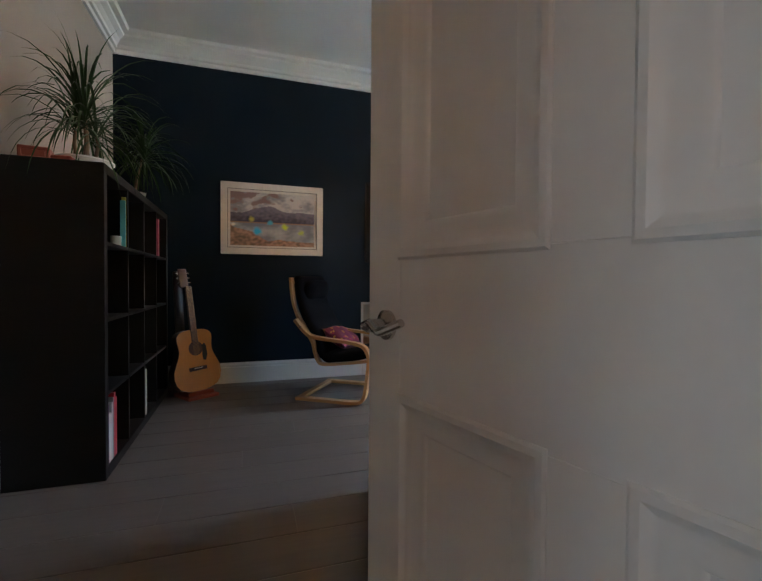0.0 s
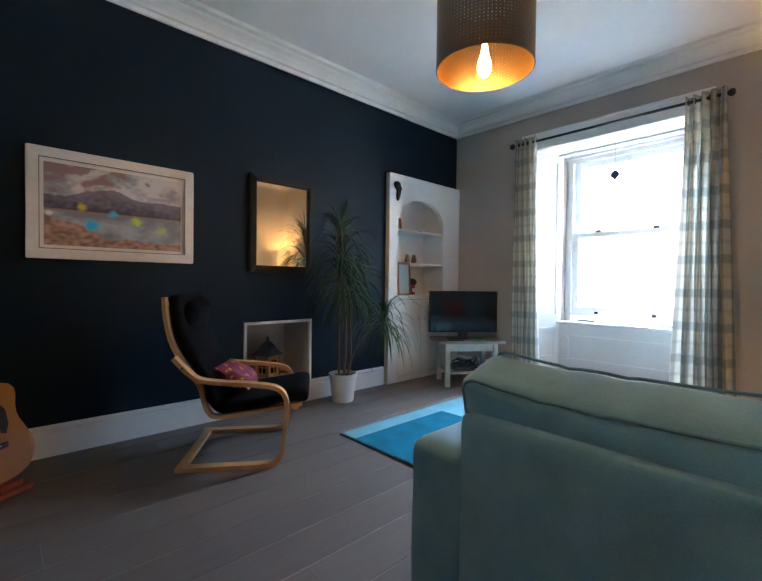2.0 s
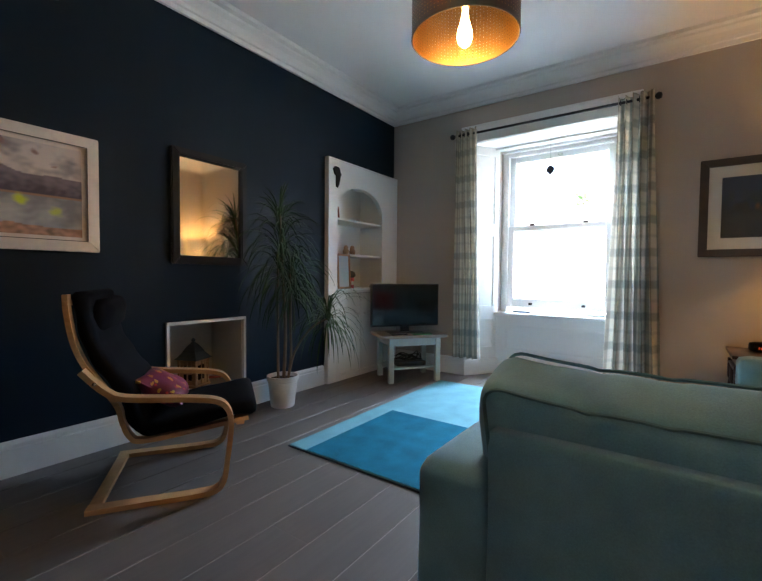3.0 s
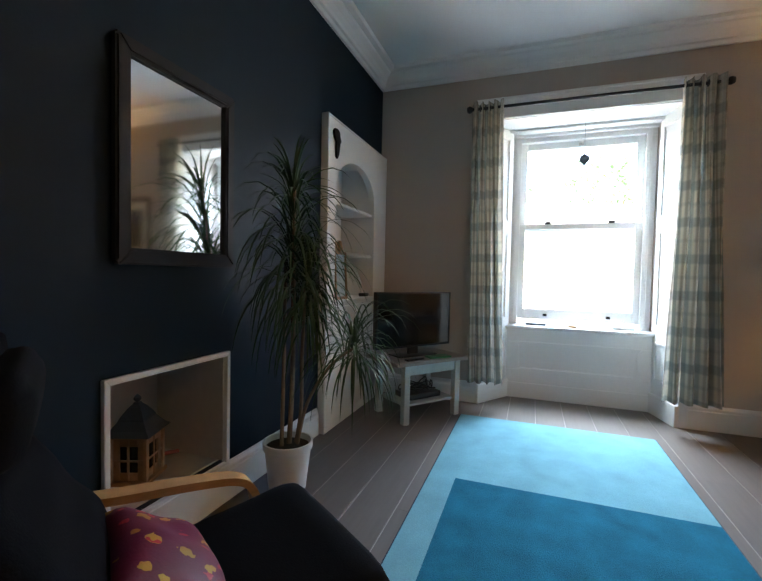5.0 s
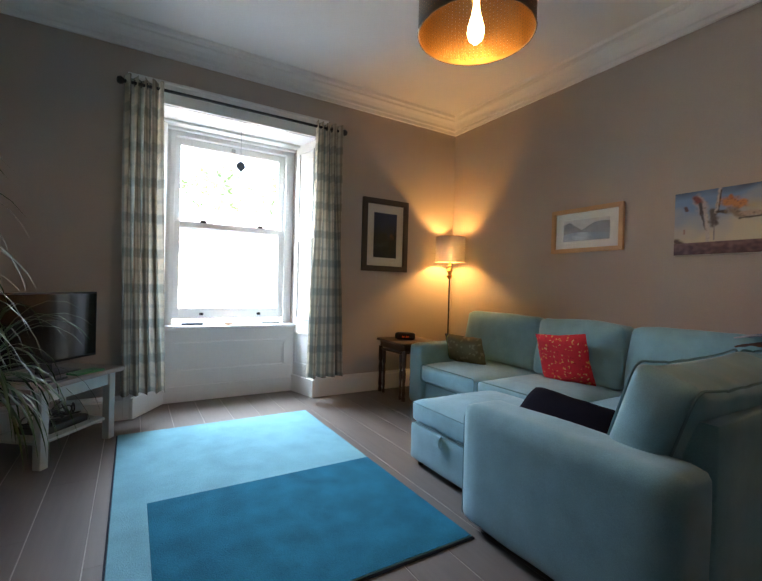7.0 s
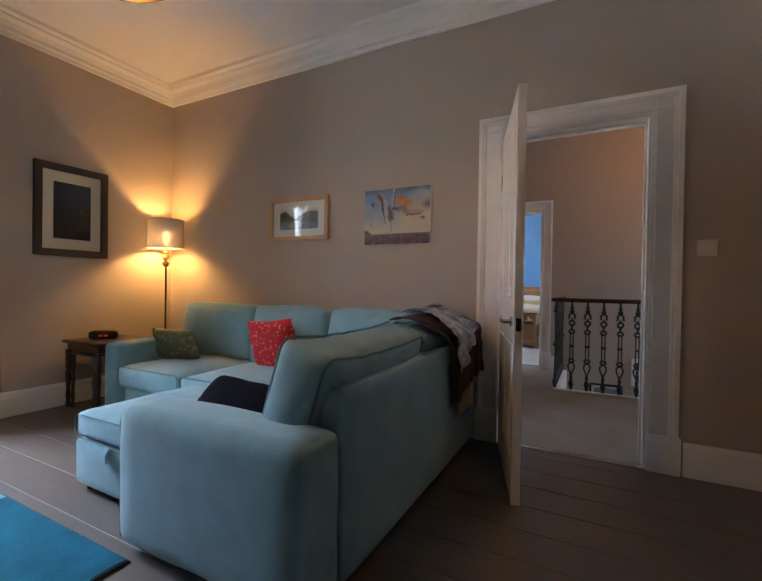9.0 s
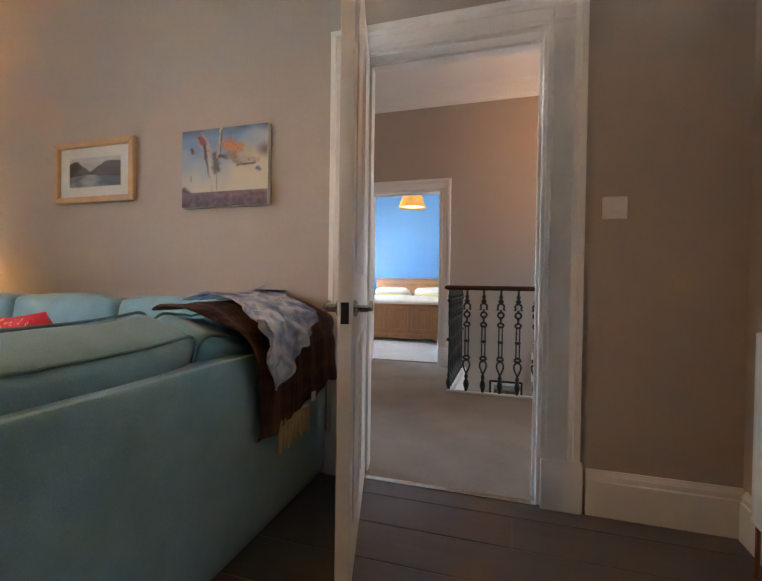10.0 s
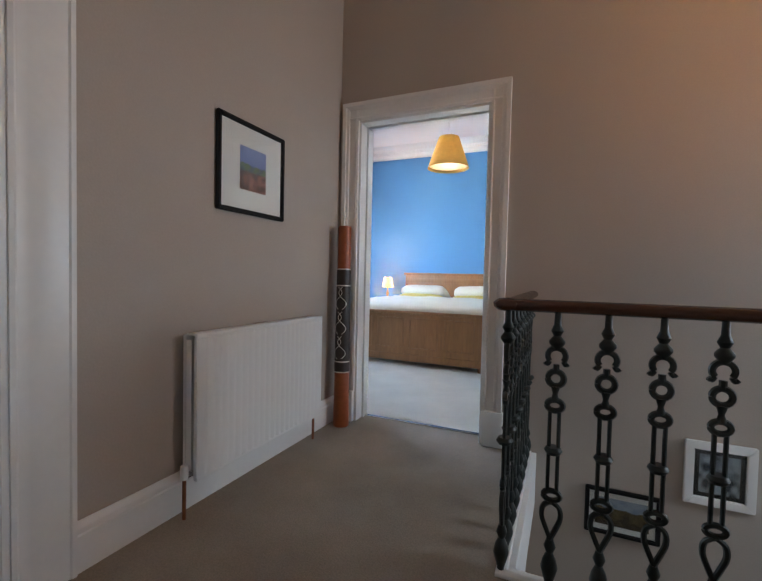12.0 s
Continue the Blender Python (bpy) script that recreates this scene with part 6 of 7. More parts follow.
def curtain(label, ya, yb, yc, yd, seed):
    """A hung curtain: top edge from ya to yb, hem from yc to yd, with deep folds."""
    rows = []
    n, k = 90, 26
    for i in range(k + 1):
        f = i / k
        z = 2.625 - f * 2.405
        row = []
        for j in range(n + 1):
            u = j / n
            y = (ya + (yb - ya) * u) * (1 - f ** 1.5) + (yc + (yd - yc) * u) * f ** 1.5
            amp = 0.046 + 0.010 * f
            x = 3.768 + amp * math.cos(u * 2 * math.pi * 4.5 + 0.5 * math.sin(f * 3 + seed)) + 0.012 * noise.noise(Vector((u * 5, f * 3, seed)))
            row.append((Vector((x, y + 0.010 * math.sin(u * 34 + f * 4 + seed), z)), (u * 1.25, f * 2.405)))
        rows.append(row)
    t = thing("curtain", label, "curtain", None, "window curtains")
    part("cloth", sheet(rows), M_CURTAIN, t, "", 80)
    for j in range(6):
        y = ya + (yb - ya) * (j + 0.5) / 6
        bm = bmesh.new()
        lathe(bm, [(0.016, -0.003), (0.024, -0.003), (0.024, 0.003), (0.016, 0.003), (0.016, -0.003)], 16, cap=False)
        bmesh.ops.rotate(bm, verts=bm.verts[:], matrix=Matrix.Rotation(radians(90), 3, "X"))
        part("eyelet", bm, M_STEEL, t, m=pose(3.765, y, 2.575))
    return t


curtain("cream and blue checked cotton curtain drawn aside", 2.985, 2.735, 2.985, 2.665, 1)
curtain("cream and blue checked cotton curtain gathered at the window side", 1.195, 1.470, 1.105, 1.515, 2)

# window small things
sc = thing("suncatcher", "small dark glass suncatcher hanging in the window", "suncatcher", pose(4.05, 2.078, 2.16))
bm = bmesh.new()
prism(bm, [(0.0, 0.05), (0.035, 0.025), (0.04, -0.01), (0.012, -0.04), (0.0, -0.055), (-0.012, -0.04), (-0.04, -0.01), (-0.035, 0.025)], "x", -0.004, 0.004)
part("disc", bm, M_SLATE, sc)
part("thread", tube(bmesh.new(), [(0, 0, 0.05), (0, 0, 0.355)], 0.0012, 4), M_BLACK, sc)
single("sill_dish", lathe(bmesh.new(), [(0.03, 0), (0.045, 0.018), (0.04, 0.02), (0.028, 0.006)], 18), M_PINE, "small wooden dish on the window sill", "dish", pose(4.30, 2.10, 0.688))
single("sill_box", boxes([(-0.03, -0.09, 0, 0.03, 0.09, 0.022)], 0.003), M_SLATE, "flat dark box on the window sill", "box", pose(4.34, 2.42, 0.688))
single("sill_box", boxes([(-0.025, -0.085, 0, 0.025, 0.085, 0.026)], 0.003), M_SAGE, "flat blue-grey box on the window sill", "box", pose(4.34, 1.68, 0.688))

def pierced(r, z0, z1, nu, nv, band, wide=1.0):
    """A drum of sheet metal with a diamond lattice of small holes between two plain bands."""
    bm = bmesh.new()
    def P(a, z):
        return bm.verts.new((r * math.cos(a), r * math.sin(a), z))
    rows = [z0 + band + (z1 - z0 - 2 * band) * j / nv for j in range(nv + 1)]
    ring = [[P(2 * math.pi * i / nu, z) for i in range(nu)] for z in rows]
    lo, hi = [P(2 * math.pi * i / nu, z0) for i in range(nu)], [P(2 * math.pi * i / nu, z1) for i in range(nu)]
    for i in range(nu):
        k = (i + 1) % nu
        bm.faces.new((lo[i], lo[k], ring[0][k], ring[0][i]))
        bm.faces.new((ring[-1][i], ring[-1][k], hi[k], hi[i]))
    for j in range(nv):
        for i in range(nu):
            k = (i + 1) % nu
            a0, da, dz = 2 * math.pi * (i + 0.5) / nu, math.pi / nu, (rows[j + 1] - rows[j]) / 2
            zc = rows[j] + dz
            odd = (i + j) % 2
            su, sz = (0.60, 0.22) if odd else (0.22, 0.60)
            su, sz = su * wide, sz * wide
            inner = [P(a0 - da * su, zc), P(a0, zc - dz * sz), P(a0 + da * su, zc), P(a0, zc + dz * sz)]
            o = [ring[j][i], ring[j][k], ring[j + 1][k], ring[j + 1][i]]
            bm.faces.new((o[0], o[1], inner[1]))
            bm.faces.new((o[1], o[2], inner[2]))
            bm.faces.new((o[2], o[3], inner[3]))
            bm.faces.new((o[3], o[0], inner[0]))
            bm.faces.new((o[0], inner[1], inner[0]))
            bm.faces.new((o[1], inner[2], inner[1]))
            bm.faces.new((o[2], inner[3], inner[2]))
            bm.faces.new((o[3], inner[0], inner[3]))
    return bm


# ---- side tables, clock, floor lamp ----
nest = thing("nest_of_tables", "dark stained nest of tables with turned legs", "side table", pose(3.36, 0.22, 0))
def turned_leg(h, s=1.0):
    return lathe(bmesh.new(), [(0.018 * s, 0), (0.020 * s, 0.03), (0.013 * s, 0.05), (0.019 * s, 0.08), (0.014 * s, h * 0.35), (0.021 * s, h * 0.55), (0.013 * s, h * 0.66), (0.022 * s, h * 0.70), (0.022 * s, h)], 14)


part("top", boxes([(0, 0, 0.535, 0.51, 0.47, 0.56)], 0.007, 2), M_DARKTABLE, nest)
part("apron", boxes([(0.03, 0.03, 0.475, 0.48, 0.44, 0.535)], 0.003), M_DARKTABLE, nest)
for x in (0.035, 0.475):
    for y in (0.035, 0.435):
        part("leg", turned_leg(0.48), M_DARKTABLE, nest, m=pose(x, y, 0))
inner = part("inner_top", boxes([(0.075, 0.05, 0.445, 0.435, 0.455, 0.462)], 0.004), M_DARKTABLE, nest)
for x in (0.10, 0.41):
    for y in (0.08, 0.43):
        part("inner_leg", turned_leg(0.445, 0.8), M_DARKTABLE, inner, m=pose(x, y, 0))
clock = thing("clock_radio", "small black clock radio on the side table", "clock radio", pose(3.66, 0.47, 0.56, 0, 0, 52))
part("case", soft_box(0.21, 0.10, 0.070, 0.022, (0, 0, 0.004), 6, 0), M_BLACK, clock, "", 60)
part("display", boxes([(-0.055, 0.0495, 0.018, 0.055, 0.0515, 0.042)]), M_SCREEN, clock)
part("digits", boxes([(x, 0.0513, 0.022, x + 0.006, 0.0522, 0.038) for x in (-0.035, -0.02, 0.006, 0.021)]), M_DIGIT, clock, "glowing red clock digits")

lamp = thing("floor_lamp", "brass-necked floor lamp with a pierced cream drum shade, lit", "floor lamp", pose(3.69, -0.125, 0))
part("base", lathe(bmesh.new(), [(0.13, 0), (0.13, 0.012), (0.10, 0.022), (0.02, 0.03), (0.012, 0.05)], 28), M_STEEL, lamp)
part("pole", tube(bmesh.new(), [(0, 0, 0.04), (0, 0, 1.22)], 0.008, 10), M_STEEL, lamp)
part("neck", lathe(bmesh.new(), [(0.009, 1.20), (0.030, 1.225), (0.034, 1.24), (0.018, 1.255), (0.022, 1.275), (0.034, 1.295), (0.024, 1.315), (0.020, 1.33), (0.028, 1.345), (0.014, 1.36), (0.012, 1.42)], 20), M_BRASS, lamp, "turned brass and glass neck")
part("shade", pierced(0.162, 1.389, 1.666, 46, 14, 0.012, 0.88), M_LAMPSHADE, lamp, "pierced cream drum shade", 30)
for z, r in ((1.389, 0.1635), (1.666, 0.1615)):
    part("rim", tube(bmesh.new(), [(r * math.cos(a * math.pi / 16), r * math.sin(a * math.pi / 16), z) for a in range(33)], 0.003, 6), M_BRASS, lamp)
part("bulb", lathe(bmesh.new(), [(0.012, 1.42), (0.019, 1.455), (0.034, 1.50), (0.033, 1.525), (0.014, 1.555), (0.001, 1.56)], 16), M_BULB, lamp, "glowing amber bulb").visible_shadow = False

# ---- pendant lamp ----
pend = thing("pendant_lamp", "bronze pierced drum pendant lamp with a golden lining, lit", "pendant lamp", pose(1.33, 1.77, 0))
PR, PZ0, PZ1 = 0.226, 2.10, 2.46


part("shade", pierced(PR, PZ0, PZ1, 84, 22, 0.018, 1.25), M_SHADE_OUT, pend, "bronze pierced outer drum", 30)
part("lining", pierced(PR - 0.003, PZ0, PZ1, 84, 22, 0.018, 1.25), M_SHADE_IN, pend, "golden inner lining", 30)
for z in (PZ0, PZ1):
    part("rim", tube(bmesh.new(), [((PR - 0.001) * math.cos(a * math.pi / 24), (PR - 0.001) * math.sin(a * math.pi / 24), z) for a in range(49)], 0.0035, 6), M_SHADE_OUT, pend)
for a in (0, 60, 120):
    c, s_ = math.cos(radians(a)) * PR, math.sin(radians(a)) * PR
    part("spoke", tube(bmesh.new(), [(c, s_, PZ1 - 0.004), (-c, -s_, PZ1 - 0.004)], 0.003, 6), M_SHADE_OUT, pend)
part("cable", tube(bmesh.new(), [(0, 0, 2.325), (0, 0, CEIL)], 0.004, 8), M_STEEL, pend)
part("ceiling_rose", lathe(bmesh.new(), [(0.05, CEIL), (0.048, CEIL - 0.02), (0.02, CEIL - 0.03)], 20), M_WHITE, pend)
part("lamp_holder", lathe(bmesh.new(), [(0.02, 2.235), (0.021, 2.315), (0.008, 2.325)], 16), M_BRASS, pend)
part("bulb", lathe(bmesh.new(), [(0.011, 2.235), (0.012, 2.21), (0.018, 2.175), (0.031, 2.13), (0.033, 2.105), (0.026, 2.08), (0.011, 2.065), (0.001, 2.063)], 18), M_BULB, pend, "glowing amber filament bulb").visible_shadow = False


# ---- radiators and switch ----
def radiator(label, m, w, h, z0, flutes, deep=0.11):
    """Panel radiator in the x-z plane with its front to -y, against a wall at y = 0."""
    t = thing("radiator", label, "radiator", m)
    bm = bmesh.new()
    prof = []
    n = flutes * 4
    for i in range(n + 1):
        x = 0.02 + (w - 0.04) * i / n
        prof.append((x, -deep - (0.006 if i % 4 in (1, 2) else 0.0)))
    prof = [(0, -deep)] + prof + [(w, -deep), (w, -deep + 0.018), (0, -deep + 0.018)]
    prism(bm, prof, "z", z0 + 0.02, z0 + h - 0.02)
    part("front_panel", bm, M_WHITE, t)
    for ze in (z0, z0 + h - 0.02):
        part("panel_edge", boxes([(0, -deep - 0.003, ze, w, -deep + 0.020, ze + 0.02)], 0.006, 2), M_WHITE, t)
    part("rear_panel", boxes([(0.0, -0.045, z0 + 0.01, w, -0.027, z0 + h - 0.01)], 0.006, 2), M_WHITE, t)
    part("top_grille", boxes([(0.004, -deep + 0.02, z0 + h - 0.012, w - 0.004, -0.045, z0 + h - 0.004)]), M_WHITE, t)
    for x in (0.0, w):
        part("side_cover", boxes([(x - 0.002, -deep + 0.03, z0 + 0.03, x + 0.002, -0.05, z0 + h - 0.03)]), M_WHITE, t)
    s = -0.03
    part("valve", tube(bmesh.new(), [(0.01, -0.075, z0 + 0.03), (s, -0.075, z0 + 0.03)], 0.012, 10), M_CHROME, t)
    part("valve_cap", lathe(bmesh.new(), [(0.015, 0), (0.017, 0.01), (0.015, 0.055), (0.003, 0.06)], 14, (s, -0.075, z0 + 0.02)), M_WHITE, t)
    part("pipe", tube(bmesh.new(), [(s, -0.075, z0 + 0.02), (s, -0.075, 0.0)], 0.008, 8), M_PIPE_CU, t, "copper supply pipe")
    part("pipe", tube(bmesh.new(), [(w - 0.03, -0.075, z0 + 0.02), (w - 0.03, -0.075, 0.0)], 0.008, 8), M_PIPE_CU, t, "copper supply pipe")
    return t


radiator("white panel radiator on the living room wall", pose(-1.10, -0.045, 0, 0, 0, 90), 1.2, 0.62, 0.2, 24)
sw = thing("light_switch", "square white plastic light switch by the door", "light switch", pose(-0.634, -0.34, 1.287, 0, 0, 180))
part("plate", boxes([(-0.046, -0.012, -0.046, 0.046, 0, 0.046)], 0.004, 2), M_WHITE, sw)
part("rocker", boxes([(-0.016, -0.016, -0.02, 0.016, -0.011, 0.02)], 0.003), M_WHITE, sw, m=pose(0, 0, 0, 3, 0, 0))

# ---- hall ----
radiator("white fluted panel radiator on the hall wall", pose(1.59, -1.965, 0, 0, 0, -90), 0.955, 0.62, 0.148, 22)


def village(u, v):
    n1 = noise.noise(Vector((u * 6, v * 6, 8.0)))
    if v > 0.6 + 0.05 * n1:
        return mixc((0.14, 0.20, 0.45), (0.20, 0.26, 0.52), v + n1)
    if v > 0.45:
        return mixc((0.10, 0.12, 0.14), (0.15, 0.20, 0.10), 0.5 + n1 * 2)
    return mixc((0.10, 0.05, 0.04), (0.38, 0.16, 0.12), 0.45 + 1.3 * n1)


framed_picture("small village print with a wide white mount in a black frame", pose(1.588, -2.397, 1.538, 0, 0, -90), 0.485, 0.452, 0.022, M_FRAME_B, (0.125, 0.098), M_PAPER, village, 0.022)


def moor(u, v):
    n1 = noise.noise(Vector((u * 6, v * 6, 5.0)))
    if v > 0.62 + 0.1 * n1:
        return mixc((0.16, 0.20, 0.28), (0.30, 0.34, 0.40), v + n1)
    return mixc((0.04, 0.025, 0.015), (0.12, 0.09, 0.035), v * 1.4 + n1)


def grey_scene(u, v):
    return mixc((0.03, 0.04, 0.05), (0.30, 0.34, 0.38), 0.5 + 1.4 * noise.noise(Vector((u * 5, v * 5, 2.5))))


framed_picture("moorland photograph in a black frame on the stairwell wall", pose(-0.208, -3.298, -0.243, 0, 0, 180), 0.36, 0.255, 0.022, M_FRAME_B, (0.03, 0.03), M_PAPER, moor, 0.022)
framed_picture("grey photograph in a wide white frame on the stairwell wall", pose(-0.623, -3.298, 0.061, 0, 0, 180), 0.295, 0.324, 0.042, M_WHITE, (0.022, 0.022), M_BLACK, grey_scene, 0.022)
framed_picture("hill photograph in a black frame on the stairwell wall", pose(-1.038, -3.298, 0.37, 0, 0, 180), 0.32, 0.264, 0.022, M_FRAME_B, (0.02, 0.028), M_PAPER, moor, 0.022)

# painted wind instrument in the corner
did = thing("didgeridoo", "ochre painted didgeridoo with dark carved bands in the corner", "didgeridoo", pose(1.478, -3.175, 0, 1.2, 0.5, 0))
part("tube", lathe(bmesh.new(), [(0.050, 0), (0.054, 0.01), (0.050, 0.30), (0.046, 0.8), (0.043, 1.30), (0.045, 1.335), (0.040, 1.35), (0.028, 1.35), (0.026, 1.30)], 20), M_DIDG, did)
part("painted_band", lathe(bmesh.new(), [(0.0522, 0.37), (0.0505, 0.70), (0.0475, 1.06)], 20, cap=False), M_DIDG_D, did, "dark band with pale painted lines")
for z in (0.37, 0.44, 0.95, 1.06):
    rz = 0.0527 - (z - 0.37) * 0.0068
    part("ring_line", lathe(bmesh.new(), [(rz, z - 0.004), (rz + 0.001, z), (rz, z + 0.004)], 20, cap=False), M_MOUNT, did)
for k in range(3):
    z0 = 0.46 + 0.165 * k
    for s in (0, 1):
        pts = []
        for i in range(13):
            f = i / 12
            a = radians(90 + s * 35 - 15) + 0.55 * math.sin(f * math.pi * 2) * (1 if s else -1)
            r = 0.0523 - (z0 + 0.15 * f - 0.37) * 0.0068
            pts.append((r * math.cos(a), r * math.sin(a), z0 + 0.15 * f))
        part("painted_line", tube(bmesh.new(), pts, 0.0022, 5), M_MOUNT, did)

# balustrade of cast iron with a mahogany rail
bal = thing("balustrade", "cast iron balustrade with a polished mahogany handrail on the landing", "balustrade")
RY = -2.18


def flat_ring(bm, cz, rx, rz, t=0.007, d=0.008, n=18, a0=0, a1=360):
    """A flat oval ring in the x-z plane."""
    pts = [(rx * math.cos(radians(a0 + (a1 - a0) * i / n)), 0, cz + rz * math.sin(radians(a0 + (a1 - a0) * i / n))) for i in range(n + 1)]
    tube(bm, pts, t, 6)


def baluster_mesh():
    """Cast iron baluster: turned foot, heart loop, twin bars, two rings and a scrolled arch under a turned top."""
    bm = bmesh.new()
    lathe(bm, [(0.012, 0.0), (0.012, 0.02), (0.020, 0.045), (0.027, 0.072), (0.021, 0.10), (0.011, 0.122), (0.019, 0.143), (0.011, 0.168)], 10)
    for s_ in (-1, 1):
        tube(bm, curve_points([(0, 0, 0.168), (s_ * 0.013, 0, 0.198), (s_ * 0.028, 0, 0.240), (s_ * 0.024, 0, 0.275), (0, 0, 0.293)], 4), 0.0085, 6)
        tube(bm, [(s_ * 0.014, 0, 0.325), (s_ * 0.014, 0, 0.60)], 0.0064, 6)
        tube(bm, curve_points([(s_ * 0.020, 0, 0.757), (s_ * 0.027, 0, 0.746), (s_ * 0.035, 0, 0.752)], 3), 0.008, 6)
    flat_ring(bm, 0.313, 0.025, 0.016, 0.0095)
    lathe(bm, [(0.022, 0.452), (0.029, 0.464), (0.022, 0.476)], 10)
    flat_ring(bm, 0.612, 0.024, 0.018, 0.0095)
    lathe(bm, [(0.014, 0.628), (0.008, 0.650), (0.015, 0.675)], 10)
    flat_ring(bm, 0.700, 0.024, 0.024, 0.0098)
    flat_ring(bm, 0.774, 0.027, 0.026, 0.0095, a0=-40, a1=220)
    tube(bm, [(0, 0, 0.722), (0, 0, 0.747)], 0.010, 6)
    lathe(bm, [(0.010, 0.795), (0.025, 0.815), (0.025, 0.824), (0.012, 0.840), (0.020, 0.856), (0.011, 0.876), (0.010, 0.917)], 10)
    return finish(bm, "baluster", M_IRON, 40)


BAL = baluster_mesh()
xs = [0.275 - 0.145 * i for i in range(1, 19)]
for x in xs:
    ob = new("baluster", BAL)
    ob.parent = bal
    ob.location = (x, RY, 0)
for i in range(0, 9):
    ob = new("baluster", BAL)
    ob.parent = bal
    ob.matrix_basis = pose(0.285, RY - 0.012 - 0.128 * i, 0, 0, 0, 90)
rail_prof = [(0.030 * math.cos(2 * math.pi * i / 16), 0.934 + 0.021 * math.sin(2 * math.pi * i / 16)) for i in range(16)]
bm = bmesh.new()
prism(bm, [(RY + a, z) for a, z in rail_prof], "x", -2.40, 0.285)
part("handrail", bm, M_MAHOG, bal, "polished dark mahogany handrail", 60)
bm = bmesh.new()
prism(bm, [(0.285 + a, z) for a, z in rail_prof], "y", -3.298, RY)
part("handrail", bm, M_MAHOG, bal, "polished dark mahogany handrail", 60)
part("rail_knob", lathe(bmesh.new(), [(0.001, 0.910), (0.028, 0.915), (0.044, 0.927), (0.046, 0.940), (0.03, 0.954), (0.001, 0.958)], 20, (0.290, RY, 0)), M_MAHOG, bal, "", 60)
setting("landing_edge", boxes([(-3.0, -2.225, -0.30, 0.262, -2.199, 0.004), (0.235, -3.30, -0.30, 0.262, -2.225, 0.004), (-2.5, -2.198, -0.0025, 0.30, -2.160, 0.012), (0.262, -3.30, -0.0025, 0.30, -2.199, 0.012)], 0.003), M_WHITE, "white edge board of the stair landing", "trim")

# copper wire pendant in the stairwell
cage = thing("wire_pendant", "geometric copper wire pendant lamp over the stairwell, lit", "pendant lamp", pose(-0.85, -2.30, 0.05))
RR = [(0.06, 2.52, 0), (0.20, 2.34, 30), (0.18, 2.16, 0), (0.09, 2.075, 30)]
ringpts = [[(r * math.cos(radians(60 * k + o)), r * math.sin(radians(60 * k + o)), z) for k in range(6)] for r, z, o in RR]
for i, rg in enumerate(ringpts):
    for k in range(6):
        part("wire", tube(bmesh.new(), [rg[k], rg[(k + 1) % 6]], 0.0035, 6), M_COPPER, cage)
        if i:
            part("wire", tube(bmesh.new(), [ringpts[i - 1][k], rg[k]], 0.0035, 6), M_COPPER, cage)
for k in range(6):
    bm = bmesh.new()
    quad = [Vector(ringpts[i][j % 6]) for i, j in ((2, k), (2, k + 1), (3, k))]
    mid = [Vector(ringpts[i][j % 6]) for i, j in ((3, k), (2, k + 1), (3, k + 1))]
    for face in (quad, mid):
        lo = [bm.verts.new(Vector((p.x * 0.985, p.y * 0.985, p.z))) for p in face]
        hi = [bm.verts.new(Vector((p.x * 0.955, p.y * 0.955, p.z + 0.003))) for p in face]
        bm.faces.new(lo)
        bm.faces.new(hi[::-1])
        for a in range(3):
            bm.faces.new((lo[a], hi[a], hi[(a + 1) % 3], lo[(a + 1) % 3]))
    part("facet", bm, M_PAPERSHADE, cage, "pale paper facet", 5)
bm = lathe(bmesh.new(), [(0.085, 2.079), (0.001, 2.077), (0.001, 2.080), (0.085, 2.082)], 6, cap=False)
bmesh.ops.rotate(bm, verts=bm.verts[:], matrix=Matrix.Rotation(radians(30), 3, "Z"))
part("facet", bm, M_PAPERSHADE, cage, "pale paper facet", 5)
part("bulb", lathe(bmesh.new(), [(0.012, 2.43), (0.03, 2.38), (0.03, 2.35), (0.012, 2.32), (0.001, 2.315)], 14), M_BULB, cage, "glowing amber bulb").visible_shadow = False
part("lamp_holder", lathe(bmesh.new(), [(0.018, 2.43), (0.018, 2.49), (0.006, 2.53)], 14), M_COPPER, cage)
part("cable", tube(bmesh.new(), [(0, 0, 2.48), (0, 0, HC - 0.05)], 0.003, 6), M_STEEL, cage)

# ---- bedroom ----
bed = thing("bed", "honey oak double bed with cream bedding, neatly made", "bed")
BX0, BX1, BY0, BY1 = 0.86, 2.68, -7.60, -5.20
fb = part("footboard", boxes([(BX0, BY1 - 0.05, 0.07, BX1, BY1, 0.60), (BX0 - 0.02, BY1 - 0.06, 0.59, BX1 + 0.02, BY1 + 0.015, 0.625), (BX0 - 0.01, BY1 - 0.055, 0.05, BX1 + 0.01, BY1 + 0.012, 0.13)], 0.006, 2), M_OAK, bed)
for k in range(4):
    w4 = (BX1 - BX0 - 0.2) / 4
    for bm in frame_bars(w4 - 0.06, 0.36, 0.02, 0, 0.014, 0.004):
        part("panel_moulding", bm, M_OAK, fb, m=pose(BX0 + 0.1 + w4 * (k + 0.5), BY1 - 0.002, 0.37))
